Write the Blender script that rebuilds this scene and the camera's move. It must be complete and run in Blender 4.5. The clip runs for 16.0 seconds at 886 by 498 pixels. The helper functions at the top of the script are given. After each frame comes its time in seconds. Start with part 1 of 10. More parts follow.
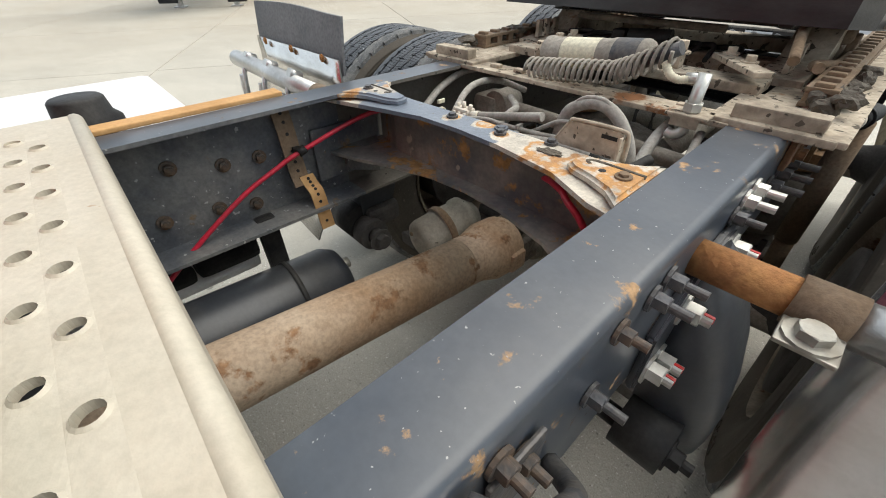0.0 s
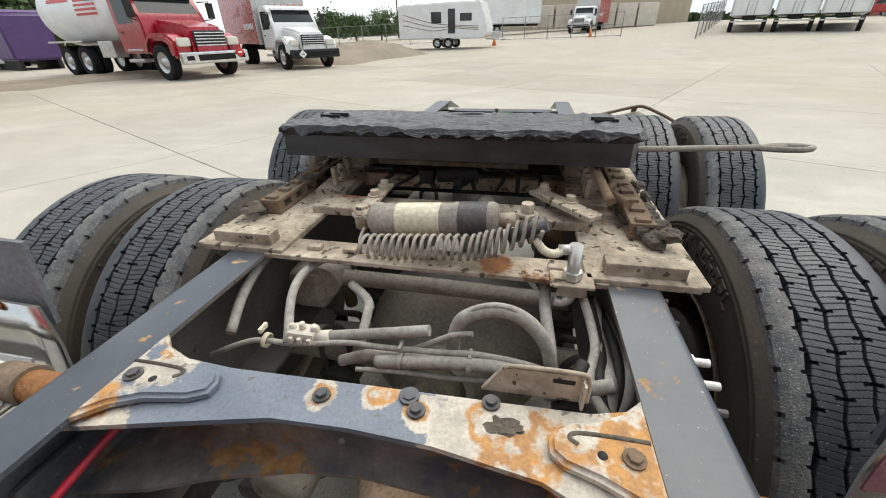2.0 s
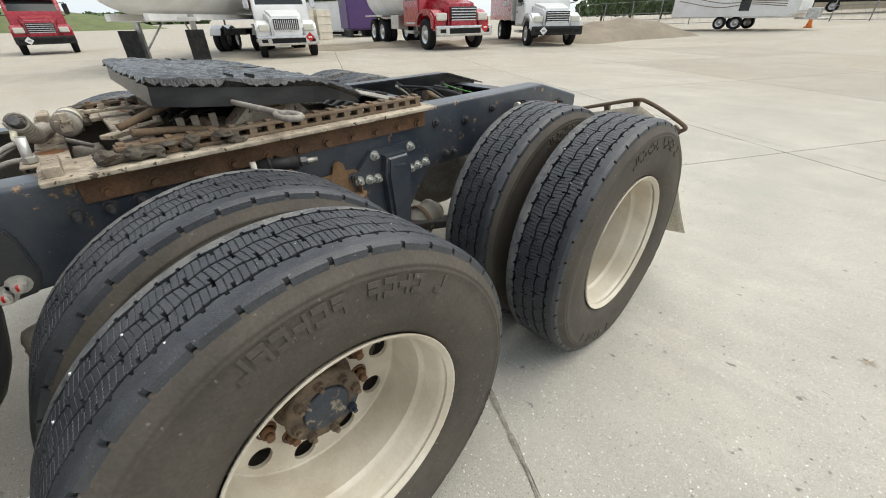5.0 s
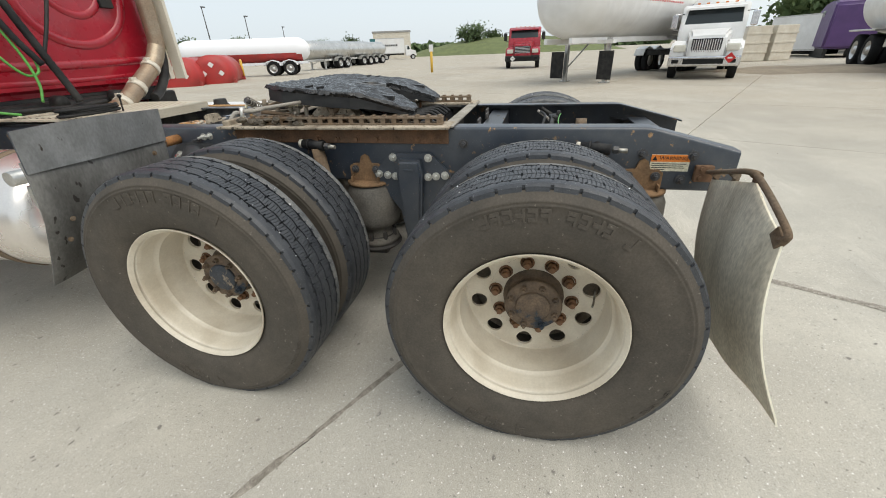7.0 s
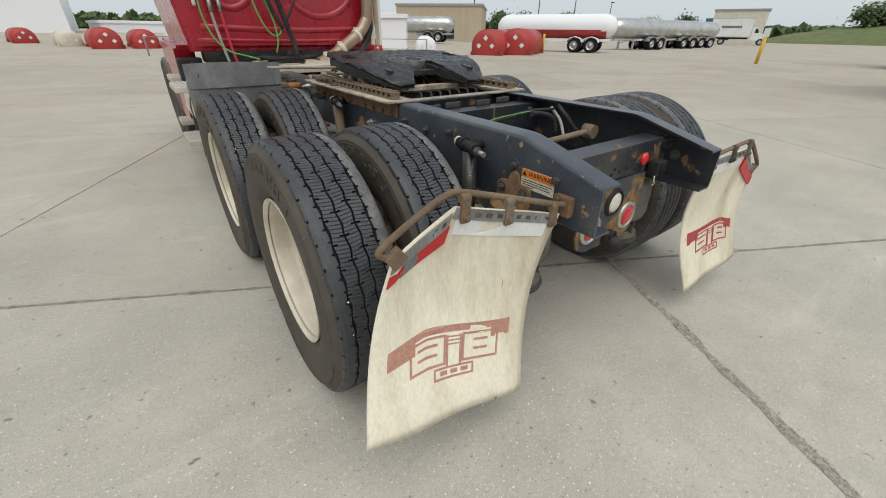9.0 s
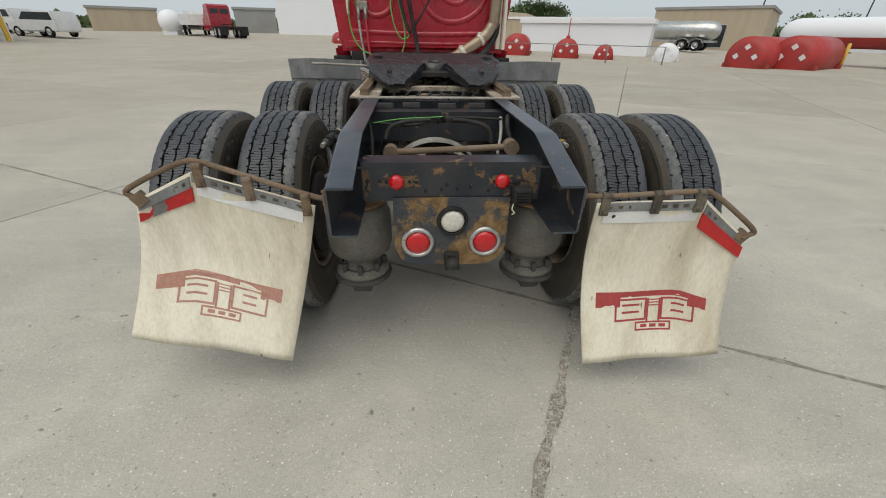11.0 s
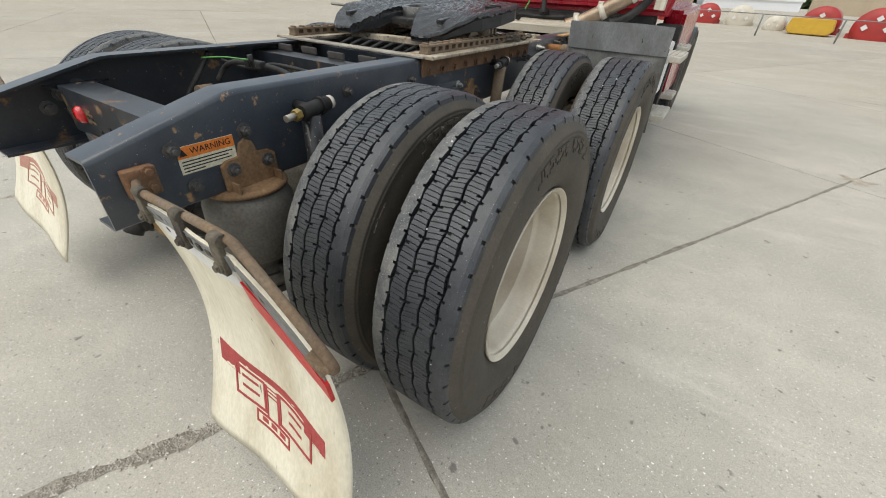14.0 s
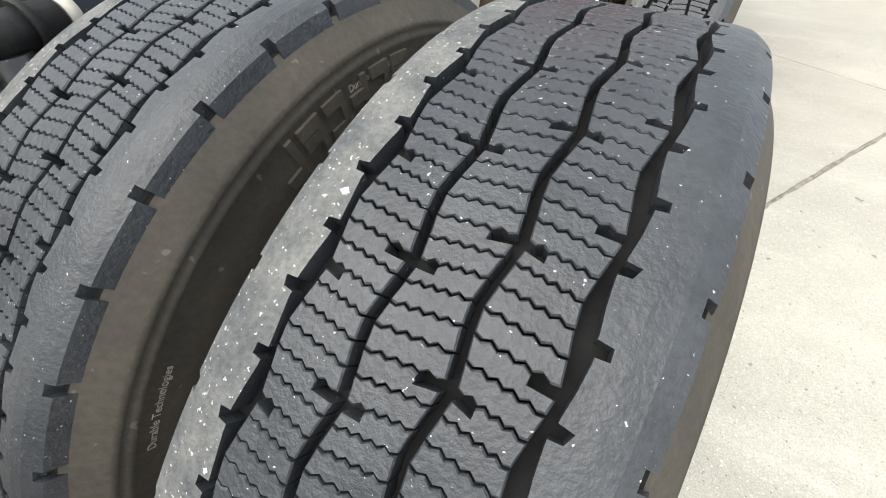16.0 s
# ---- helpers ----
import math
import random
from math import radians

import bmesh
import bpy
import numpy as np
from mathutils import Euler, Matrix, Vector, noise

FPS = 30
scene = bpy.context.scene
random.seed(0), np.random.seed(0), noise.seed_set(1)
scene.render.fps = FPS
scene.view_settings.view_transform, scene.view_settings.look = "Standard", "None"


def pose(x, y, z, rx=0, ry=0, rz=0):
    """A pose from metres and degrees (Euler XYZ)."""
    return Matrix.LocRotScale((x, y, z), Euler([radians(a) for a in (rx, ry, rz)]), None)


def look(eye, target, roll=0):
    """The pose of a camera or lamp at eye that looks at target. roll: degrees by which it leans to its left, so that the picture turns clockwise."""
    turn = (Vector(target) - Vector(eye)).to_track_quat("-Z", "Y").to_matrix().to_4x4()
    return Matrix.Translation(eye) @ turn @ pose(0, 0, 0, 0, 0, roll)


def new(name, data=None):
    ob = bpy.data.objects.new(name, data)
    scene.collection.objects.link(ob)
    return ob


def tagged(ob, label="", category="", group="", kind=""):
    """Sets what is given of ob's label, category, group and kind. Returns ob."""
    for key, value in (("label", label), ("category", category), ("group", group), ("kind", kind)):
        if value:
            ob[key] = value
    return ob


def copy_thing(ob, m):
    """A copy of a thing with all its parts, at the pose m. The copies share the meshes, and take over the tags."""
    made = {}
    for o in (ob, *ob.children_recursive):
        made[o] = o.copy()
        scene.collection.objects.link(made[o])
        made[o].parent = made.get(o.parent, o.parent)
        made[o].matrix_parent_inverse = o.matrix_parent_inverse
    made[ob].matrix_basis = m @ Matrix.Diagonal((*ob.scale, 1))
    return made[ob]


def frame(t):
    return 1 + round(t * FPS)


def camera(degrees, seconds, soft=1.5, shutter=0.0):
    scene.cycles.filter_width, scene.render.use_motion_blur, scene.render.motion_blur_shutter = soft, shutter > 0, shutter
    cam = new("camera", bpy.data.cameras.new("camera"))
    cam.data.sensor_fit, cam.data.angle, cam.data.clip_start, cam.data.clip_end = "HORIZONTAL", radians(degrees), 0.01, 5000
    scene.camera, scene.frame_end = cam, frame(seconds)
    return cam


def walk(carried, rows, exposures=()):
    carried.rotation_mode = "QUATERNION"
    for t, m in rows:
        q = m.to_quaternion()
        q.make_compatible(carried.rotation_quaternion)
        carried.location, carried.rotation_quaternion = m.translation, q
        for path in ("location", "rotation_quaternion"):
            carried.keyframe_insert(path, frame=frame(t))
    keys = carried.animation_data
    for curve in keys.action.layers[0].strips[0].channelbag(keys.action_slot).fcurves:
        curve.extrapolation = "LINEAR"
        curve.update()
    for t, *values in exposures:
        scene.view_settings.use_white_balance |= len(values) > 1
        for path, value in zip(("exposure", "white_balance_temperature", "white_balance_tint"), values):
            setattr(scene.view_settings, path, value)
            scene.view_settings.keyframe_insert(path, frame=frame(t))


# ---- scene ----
cam = camera(97.98, 16.0, soft=1.0)
PATH = [
    (0, (-0.5, 2.471, 1.275), (0.678, 1.414, 0.053), -1.0),
    (0.5, (-0.296, 2.406, 1.276), (0.686, 1.202, 0.017), -2.7),
    (1, (-0.168, 2.314, 1.325), (0.528, 0.854, 0.149), -1.6),
    (1.5, (-0.114, 2.28, 1.392), (0.388, 0.644, 0.357), -0.9),
    (2, (-0.175, 2.241, 1.415), (0.198, 0.537, 0.437), -1.4),
    (2.5, (-0.375, 2.225, 1.442), (-0.1, 0.495, 0.48), -1.2),
    (3, (-0.726, 2.21, 1.432), (-0.511, 0.471, 0.467), -0.6),
    (3.2, (-0.859, 2.2, 1.432), (-0.691, 0.471, 0.429), 1.2),
    (5.3, (-1.8810, 1.3884, 1.3409), (-0.7122, 0.6570, 0.5292), -0.89),
    (5.5, (-1.9773, 1.3012, 1.3595), (-0.7219, 0.7158, 0.5586), -0.72),
    (6, (-2.0996, 0.9119, 1.3589), (-0.6993, 0.6857, 0.6187), -1.08),
    (6.5, (-2.2892, 0.5025, 1.3684), (-0.8653, 0.5750, 0.6423), -1.99),
    (7, (-2.2451, 0.0381, 1.3420), (-0.8635, 0.3712, 0.6069), -2.39),
    (7.5, (-2.2216, -0.3857, 1.3318), (-0.9287, 0.1901, 0.5857), -1.94),
    (8, (-2.0315, -0.7515, 1.3276), (-0.8643, 0.0404, 0.5723), -0.80),
    (8.2, (-1.9293, -0.8901, 1.3450), (-0.8235, -0.0200, 0.5833), -0.43),
    (10.3, (-0.6354, -1.8631, 1.3464), (-0.2519, -0.5202, 0.5657), 1.22),
    (10.5, (-0.4754, -1.8722, 1.3472), (-0.1604, -0.5078, 0.5731), 1.22),
    (11, (-0.1431, -1.9804, 1.3571), (-0.0293, -0.5890, 0.5754), 1.12),
    (11.5, (0.1655, -1.9329, 1.3493), (0.0725, -0.5427, 0.5626), 0.74),
    (12, (0.5082, -1.8594, 1.3307), (0.2199, -0.5055, 0.5282), 0.11),
    (12.5, (0.8508, -1.7527, 1.3152), (0.4009, -0.4592, 0.4878), -0.40),
    (13, (1.1761, -1.4878, 1.3028), (0.6052, -0.2547, 0.4580), -0.02),
    (13.5, (1.4225, -1.3280, 1.2904), (0.7739, -0.1529, 0.4195), 1.10),
    (14, (1.5009, -1.0435, 1.2697), (0.8025, 0.0841, 0.3749), 3.03),
    (14.5, (1.4618, -0.7480, 1.2348), (0.7803, 0.3568, 0.2995), 5.50),
    (15, (1.3021, -0.5452, 1.1500), (0.6665, 0.5121, 0.1311), 5.53),
    (15.5, (1.2110, -0.4265, 1.1228), (0.6193, 0.5775, 0.0266), 2.89),
    (16, (1.1591, -0.3815, 1.0997), (0.6119, 0.5943, -0.0441), 2.17),
]
walk(cam, [(t, look(eye, target, roll)) for t, eye, target, roll in PATH],
     [(0, 0.45), (1, 0.55), (2, 0.38), (3, 0.30), (5.5, 0.22), (8, -0.06), (10.5, -0.4), (12.5, -0.35), (13.5, -0.15), (14.5, 0.24), (15, 0.48), (15.5, 0.65), (16, 0.82)])

# ---- light ----
world = bpy.data.worlds.new("overcast_sky")
scene.world = world
world.use_nodes = True
wn, wl = world.node_tree.nodes, world.node_tree.links
wn.clear()
sky = wn.new("ShaderNodeTexSky")
sky.sky_type, sky.sun_disc = "NISHITA", False
sky.sun_elevation, sky.sun_rotation = radians(52), radians(150)
sky.air_density, sky.dust_density = 1.0, 3.0
grey = wn.new("ShaderNodeMix")
grey.data_type = "RGBA"
grey.inputs[0].default_value = 0.82
grey.inputs[7].default_value = (5.35, 5.9, 6.25, 1)
wback = wn.new("ShaderNodeBackground")
wback.inputs[1].default_value = 0.15
wout = wn.new("ShaderNodeOutputWorld")
wl.new(sky.outputs[0], grey.inputs[6])
wl.new(grey.outputs[2], wback.inputs[0])
wl.new(wback.outputs[0], wout.inputs[0])
sun = new("sun", bpy.data.lights.new("sun", "SUN"))
sun.data.energy, sun.data.angle, sun.data.color = 2.2, radians(60), (1.0, 0.935, 0.825)
sun.matrix_world = look((-4, -6, 12), (0, 0, 0))

# ---- materials ----


def mat(name, c1, c2=None, rough=0.6, metal=0.0, scale=12.0, bump=0.15, spot=None, spot_scale=6.0, spot_at=0.62, spot_rough=0.85,
        stain=None, stain_scale=1.3, stain_amount=0.4, grain=120.0, vary=0.0, dist=0.004, stretch=None, specks=None, specks_at=0.7, specks_scale=70.0, coat=0.0, gs=0.32, spec=None):
    m = bpy.data.materials.new(name)
    m.use_nodes = True
    n, l = m.node_tree.nodes, m.node_tree.links
    bs = n["Principled BSDF"]
    tc = n.new("ShaderNodeTexCoord")
    mp = n.new("ShaderNodeMapping")
    if stretch:
        mp.inputs["Scale"].default_value = stretch
    l.new(tc.outputs["Object"], mp.inputs[0])
    co = mp.outputs[0]

    def noi(s, detail=4.0, r=0.6):
        t = n.new("ShaderNodeTexNoise")
        t.inputs["Scale"].default_value, t.inputs["Detail"].default_value, t.inputs["Roughness"].default_value = s, detail, r
        l.new(co, t.inputs["Vector"])
        return t.outputs["Fac"]

    def ramp(src, lo, hi):
        r = n.new("ShaderNodeMapRange")
        r.inputs[1].default_value, r.inputs[2].default_value = lo, hi
        l.new(src, r.inputs[0])
        return r.outputs[0]

    def mix(fac, a, b, mode="MIX"):
        x = n.new("ShaderNodeMix")
        x.data_type, x.blend_type = "RGBA", mode
        for sock, v in ((x.inputs[0], fac), (x.inputs[6], a), (x.inputs[7], b)):
            if hasattr(v, "links"):
                l.new(v, sock)
            elif isinstance(v, tuple):
                sock.default_value = (*v[:3], 1)
            else:
                sock.default_value = v
        return x.outputs[2]
    c2 = c2 or tuple(v * 0.72 for v in c1)
    col = mix(ramp(noi(scale), 0.35, 0.65), c1, c2)
    fine = noi(grain, 3.0)
    rv = None
    if stain:
        f = ramp(noi(stain_scale, 5.0), 0.42, 0.68)
        mul = n.new("ShaderNodeMath")
        mul.operation = "MULTIPLY"
        mul.inputs[1].default_value = stain_amount
        l.new(f, mul.inputs[0])
        col = mix(mul.outputs[0], col, stain)
    if spot:
        f = ramp(noi(spot_scale, 6.0, 0.65), spot_at, spot_at + 0.05)
        col = mix(f, col, mix(ramp(noi(spot_scale * 5), 0.35, 0.65), spot, tuple(v * 0.55 for v in spot)))
        rr = n.new("ShaderNodeMapRange")
        rr.inputs[3].default_value, rr.inputs[4].default_value = rough, spot_rough
        l.new(f, rr.inputs[0])
        rv = rr.outputs[0]
    if specks:
        col = mix(ramp(noi(specks_scale, 2.0, 0.5), specks_at, specks_at + 0.03), col, specks)
    g = mix(gs, col, mix(ramp(fine, 0.32, 0.68), (0.2, 0.2, 0.2), (1.25, 1.25, 1.25)), "MULTIPLY")
    if vary:
        oi = n.new("ShaderNodeObjectInfo")
        vr = n.new("ShaderNodeMapRange")
        vr.inputs[3].default_value, vr.inputs[4].default_value = 1 - vary, 1 + vary
        l.new(oi.outputs["Random"], vr.inputs[0])
        hs = n.new("ShaderNodeHueSaturation")
        l.new(vr.outputs[0], hs.inputs["Value"])
        l.new(g, hs.inputs["Color"])
        g = hs.outputs[0]
    l.new(g, bs.inputs["Base Color"])
    bs.inputs["Metallic"].default_value = metal
    bs.inputs["Specular IOR Level"].default_value = spec if spec is not None else (0.5 if rough < 0.55 else 0.2)
    if rv:
        l.new(rv, bs.inputs["Roughness"])
    else:
        r2 = n.new("ShaderNodeMapRange")
        r2.inputs[3].default_value, r2.inputs[4].default_value = max(rough - 0.1, 0.03), min(rough + 0.1, 1)
        l.new(noi(scale * 1.7), r2.inputs[0])
        l.new(r2.outputs[0], bs.inputs["Roughness"])
    if coat:
        bs.inputs["Coat Weight"].default_value = coat
    if bump:
        b = n.new("ShaderNodeBump")
        b.inputs["Strength"].default_value, b.inputs["Distance"].default_value = bump, dist
        s = n.new("ShaderNodeMath")
        s.inputs[1].default_value = 0.0
        l.new(fine, s.inputs[0])
        s2 = n.new("ShaderNodeMath")
        l.new(noi(scale * 2.2), s2.inputs[0])
        l.new(s.outputs[0], s2.inputs[1])
        l.new(s2.outputs[0], b.inputs["Height"])
        l.new(b.outputs[0], bs.inputs["Normal"])
    return m


def glass(name, tint=(0.55, 0.62, 0.62), rough=0.03):
    m = bpy.data.materials.new(name)
    m.use_nodes = True
    b = m.node_tree.nodes["Principled BSDF"]
    b.inputs["Base Color"].default_value = (*tint, 1)
    b.inputs["Roughness"].default_value, b.inputs["IOR"].default_value = rough, 1.45
    b.inputs["Transmission Weight"].default_value = 0.0
    return m


def concrete_mat():
    """Broom-finished yard concrete: cloudy cement, drive-lane streaks, dark spots and pale aggregate."""
    m = bpy.data.materials.new("concrete")
    m.use_nodes = True
    n, l = m.node_tree.nodes, m.node_tree.links
    bs = n["Principled BSDF"]
    geo = n.new("ShaderNodeNewGeometry")

    def noi(scale, detail=4.0, rough=0.6, stretch=None, turn=0.0):
        mp = n.new("ShaderNodeMapping")
        mp.inputs["Rotation"].default_value = (0, 0, turn)
        if stretch:
            mp.inputs["Scale"].default_value = stretch
        l.new(geo.outputs["Position"], mp.inputs[0])
        t = n.new("ShaderNodeTexNoise")
        t.inputs["Scale"].default_value, t.inputs["Detail"].default_value, t.inputs["Roughness"].default_value = scale, detail, rough
        l.new(mp.outputs[0], t.inputs["Vector"])
        return t.outputs["Fac"]

    def ramp(src, lo, hi, a=0.0, b=1.0):
        r = n.new("ShaderNodeMapRange")
        for k, v in enumerate((lo, hi, a, b)):
            r.inputs[k + 1].default_value = v
        l.new(src, r.inputs[0])
        return r.outputs[0]

    def mix(fac, a, b, mode="MIX"):
        x = n.new("ShaderNodeMix")
        x.data_type, x.blend_type = "RGBA", mode
        for sock, v in ((x.inputs[0], fac), (x.inputs[6], a), (x.inputs[7], b)):
            if hasattr(v, "links"):
                l.new(v, sock)
            elif isinstance(v, tuple):
                sock.default_value = (*v, 1)
            else:
                sock.default_value = v
        return x.outputs[2]
    col = mix(ramp(noi(0.9, 5.0), 0.36, 0.64), (0.535, 0.505, 0.436), (0.43, 0.408, 0.356))
    # worn lanes and washed-out streaks along the slabs
    col = mix(ramp(noi(1.0, 5.0, 0.62, (0.16, 1.1, 1.0), 0.55), 0.50, 0.72, 0.0, 0.55), col, (0.37, 0.352, 0.315))
    col = mix(ramp(noi(2.2, 6.0, 0.7, (0.25, 1.3, 1.0), -1.0), 0.56, 0.76, 0.0, 0.5), col, (0.70, 0.67, 0.59))
    # mottling, stains and spots
    col = mix(ramp(noi(7.0, 6.0, 0.72), 0.44, 0.70, 0.0, 0.55), col, (0.42, 0.395, 0.345))
    col = mix(ramp(noi(28.0, 4.0, 0.65), 0.60, 0.74, 0.0, 0.6), col, (0.66, 0.63, 0.565))
    col = mix(ramp(noi(16.0, 2.0, 0.5), 0.70, 0.745), col, (0.24, 0.225, 0.20))
    # the outer yard lies under tan dust
    far = n.new("ShaderNodeVectorMath")
    far.operation = "LENGTH"
    l.new(geo.outputs["Position"], far.inputs[0])
    dust = n.new("ShaderNodeMath")
    dust.operation = "MULTIPLY"
    l.new(ramp(far.outputs["Value"], 2.5, 11.0, 0.0, 0.75), dust.inputs[0])
    l.new(ramp(noi(0.35, 4.0), 0.30, 0.62, 0.45, 1.0), dust.inputs[1])
    col = mix(dust.outputs[0], col, (0.40, 0.352, 0.282))
    fine = noi(210.0, 3.0, 0.75)
    col = mix(0.55, col, mix(ramp(fine, 0.30, 0.70), (0.42, 0.42, 0.42), (1.32, 1.32, 1.32)), "MULTIPLY")
    col = mix(0.24, col, mix(ramp(noi(55.0, 5.0, 0.75), 0.34, 0.66), (0.62, 0.62, 0.62), (1.26, 1.26, 1.26)), "MULTIPLY")
    col = mix(ramp(noi(95.0, 2.0, 0.5), 0.66, 0.695), col, (0.76, 0.75, 0.71))
    col = mix(ramp(noi(75.0, 2.0, 0.5, (1.0, 1.0, 1.0), 1.3), 0.67, 0.70, 0.0, 0.8), col, (0.20, 0.19, 0.17))
    oi = n.new("ShaderNodeObjectInfo")
    hs = n.new("ShaderNodeHueSaturation")
    l.new(ramp(oi.outputs["Random"], 0, 1, 0.94, 1.06), hs.inputs["Value"])
    l.new(col, hs.inputs["Color"])
    l.new(hs.outputs[0], bs.inputs["Base Color"])
    l.new(ramp(noi(3.0), 0.3, 0.7, 0.72, 0.95), bs.inputs["Roughness"])
    bs.inputs["Specular IOR Level"].default_value = 0.06
    b = n.new("ShaderNodeBump")
    b.inputs["Strength"].default_value, b.inputs["Distance"].default_value = 0.35, 0.003
    add = n.new("ShaderNodeMath")
    l.new(fine, add.inputs[0])
    l.new(noi(45.0, 4.0, 0.7), add.inputs[1])
    l.new(add.outputs[0], b.inputs["Height"])
    l.new(b.outputs[0], bs.inputs["Normal"])
    return m


def cross_mat():
    """Slate paint flaking through cream primer to orange rust; one end almost bare, rust rings round the bolts."""
    m = bpy.data.materials.new("crossmember_paint")
    m.use_nodes = True
    n, l = m.node_tree.nodes, m.node_tree.links
    bs = n["Principled BSDF"]
    geo = n.new("ShaderNodeNewGeometry")
    pos = geo.outputs["Position"]

    def noi(scale, detail=4.0, rough=0.6):
        t = n.new("ShaderNodeTexNoise")
        t.inputs["Scale"].default_value, t.inputs["Detail"].default_value, t.inputs["Roughness"].default_value = scale, detail, rough
        l.new(pos, t.inputs["Vector"])
        return t.outputs["Fac"]

    def ramp(src, lo, hi, a=0.0, b=1.0):
        r = n.new("ShaderNodeMapRange")
        for k, v in enumerate((lo, hi, a, b)):
            r.inputs[k + 1].default_value = v
        l.new(src, r.inputs[0])
        return r.outputs[0]

    def sums(op, a, b):
        x = n.new("ShaderNodeMath")
        x.operation = op
        for k, v in enumerate((a, b)):
            if hasattr(v, "links"):
                l.new(v, x.inputs[k])
            else:
                x.inputs[k].default_value = v
        return x.outputs[0]

    def mix(fac, a, b, mode="MIX"):
        x = n.new("ShaderNodeMix")
        x.data_type, x.blend_type = "RGBA", mode
        for sock, v in ((x.inputs[0], fac), (x.inputs[6], a), (x.inputs[7], b)):
            if hasattr(v, "links"):
                l.new(v, sock)
            elif isinstance(v, tuple):
                sock.default_value = (*v, 1)
            else:
                sock.default_value = v
        return x.outputs[2]
    xyz = n.new("ShaderNodeSeparateXYZ")
    l.new(pos, xyz.inputs[0])
    x = xyz.outputs[0]
    # wear: high at the bare end, at the gussets and round the bolts
    wear = sums("MAXIMUM", ramp(x, -0.06, -0.15, 0.0, 0.50), ramp(x, 0.20, 0.29, 0.0, 0.30))
    for at in ((0.052, 1.945, 1.015), (-0.075, 1.945, 1.015), (-0.02, 1.93, 1.015)):
        d = n.new("ShaderNodeVectorMath")
        d.operation = "DISTANCE"
        l.new(pos, d.inputs[0])
        d.inputs[1].default_value = at
        wear = sums("MAXIMUM", wear, ramp(d.outputs["Value"], 0.012, 0.042, 0.44, 0.0))
    flake = sums("ADD", wear, sums("MULTIPLY", noi(17.0, 6.0, 0.62), 0.9))
    col = mix(ramp(noi(9.0), 0.35, 0.65), (0.135, 0.162, 0.20), (0.185, 0.212, 0.25))
    cream = mix(ramp(noi(24.0, 5.0), 0.40, 0.66), (0.58, 0.53, 0.44), (0.36, 0.33, 0.28))
    col = mix(ramp(flake, 0.66, 0.70), col, cream)
    rusty = sums("ADD", wear, noi(13.0, 5.0, 0.6))
    orange = mix(ramp(noi(40.0, 4.0), 0.38, 0.64), (0.52, 0.27, 0.085), (0.36, 0.19, 0.08))
    ring = sums("MULTIPLY", ramp(rusty, 0.88, 0.93), ramp(rusty, 1.03, 0.98))
    col = mix(ring, col, orange)
    col = mix(ramp(noi(55.0, 3.0, 0.5), 0.665, 0.70, 0.0, 0.8), col, (0.13, 0.115, 0.10))
    col = mix(0.35, col, mix(ramp(noi(230.0, 3.0), 0.32, 0.68), (0.45, 0.45, 0.45), (1.2, 1.2, 1.2)), "MULTIPLY")
    l.new(col, bs.inputs["Base Color"])
    l.new(ramp(flake, 0.64, 0.72, 0.38, 0.75), bs.inputs["Roughness"])
    b = n.new("ShaderNodeBump")
    b.inputs["Strength"].default_value, b.inputs["Distance"].default_value = 0.35, 0.0015
    l.new(sums("SUBTRACT", noi(120.0, 3.0), ramp(flake, 0.66, 0.70)), b.inputs["Height"])
    l.new(b.outputs[0], bs.inputs["Normal"])
    return m


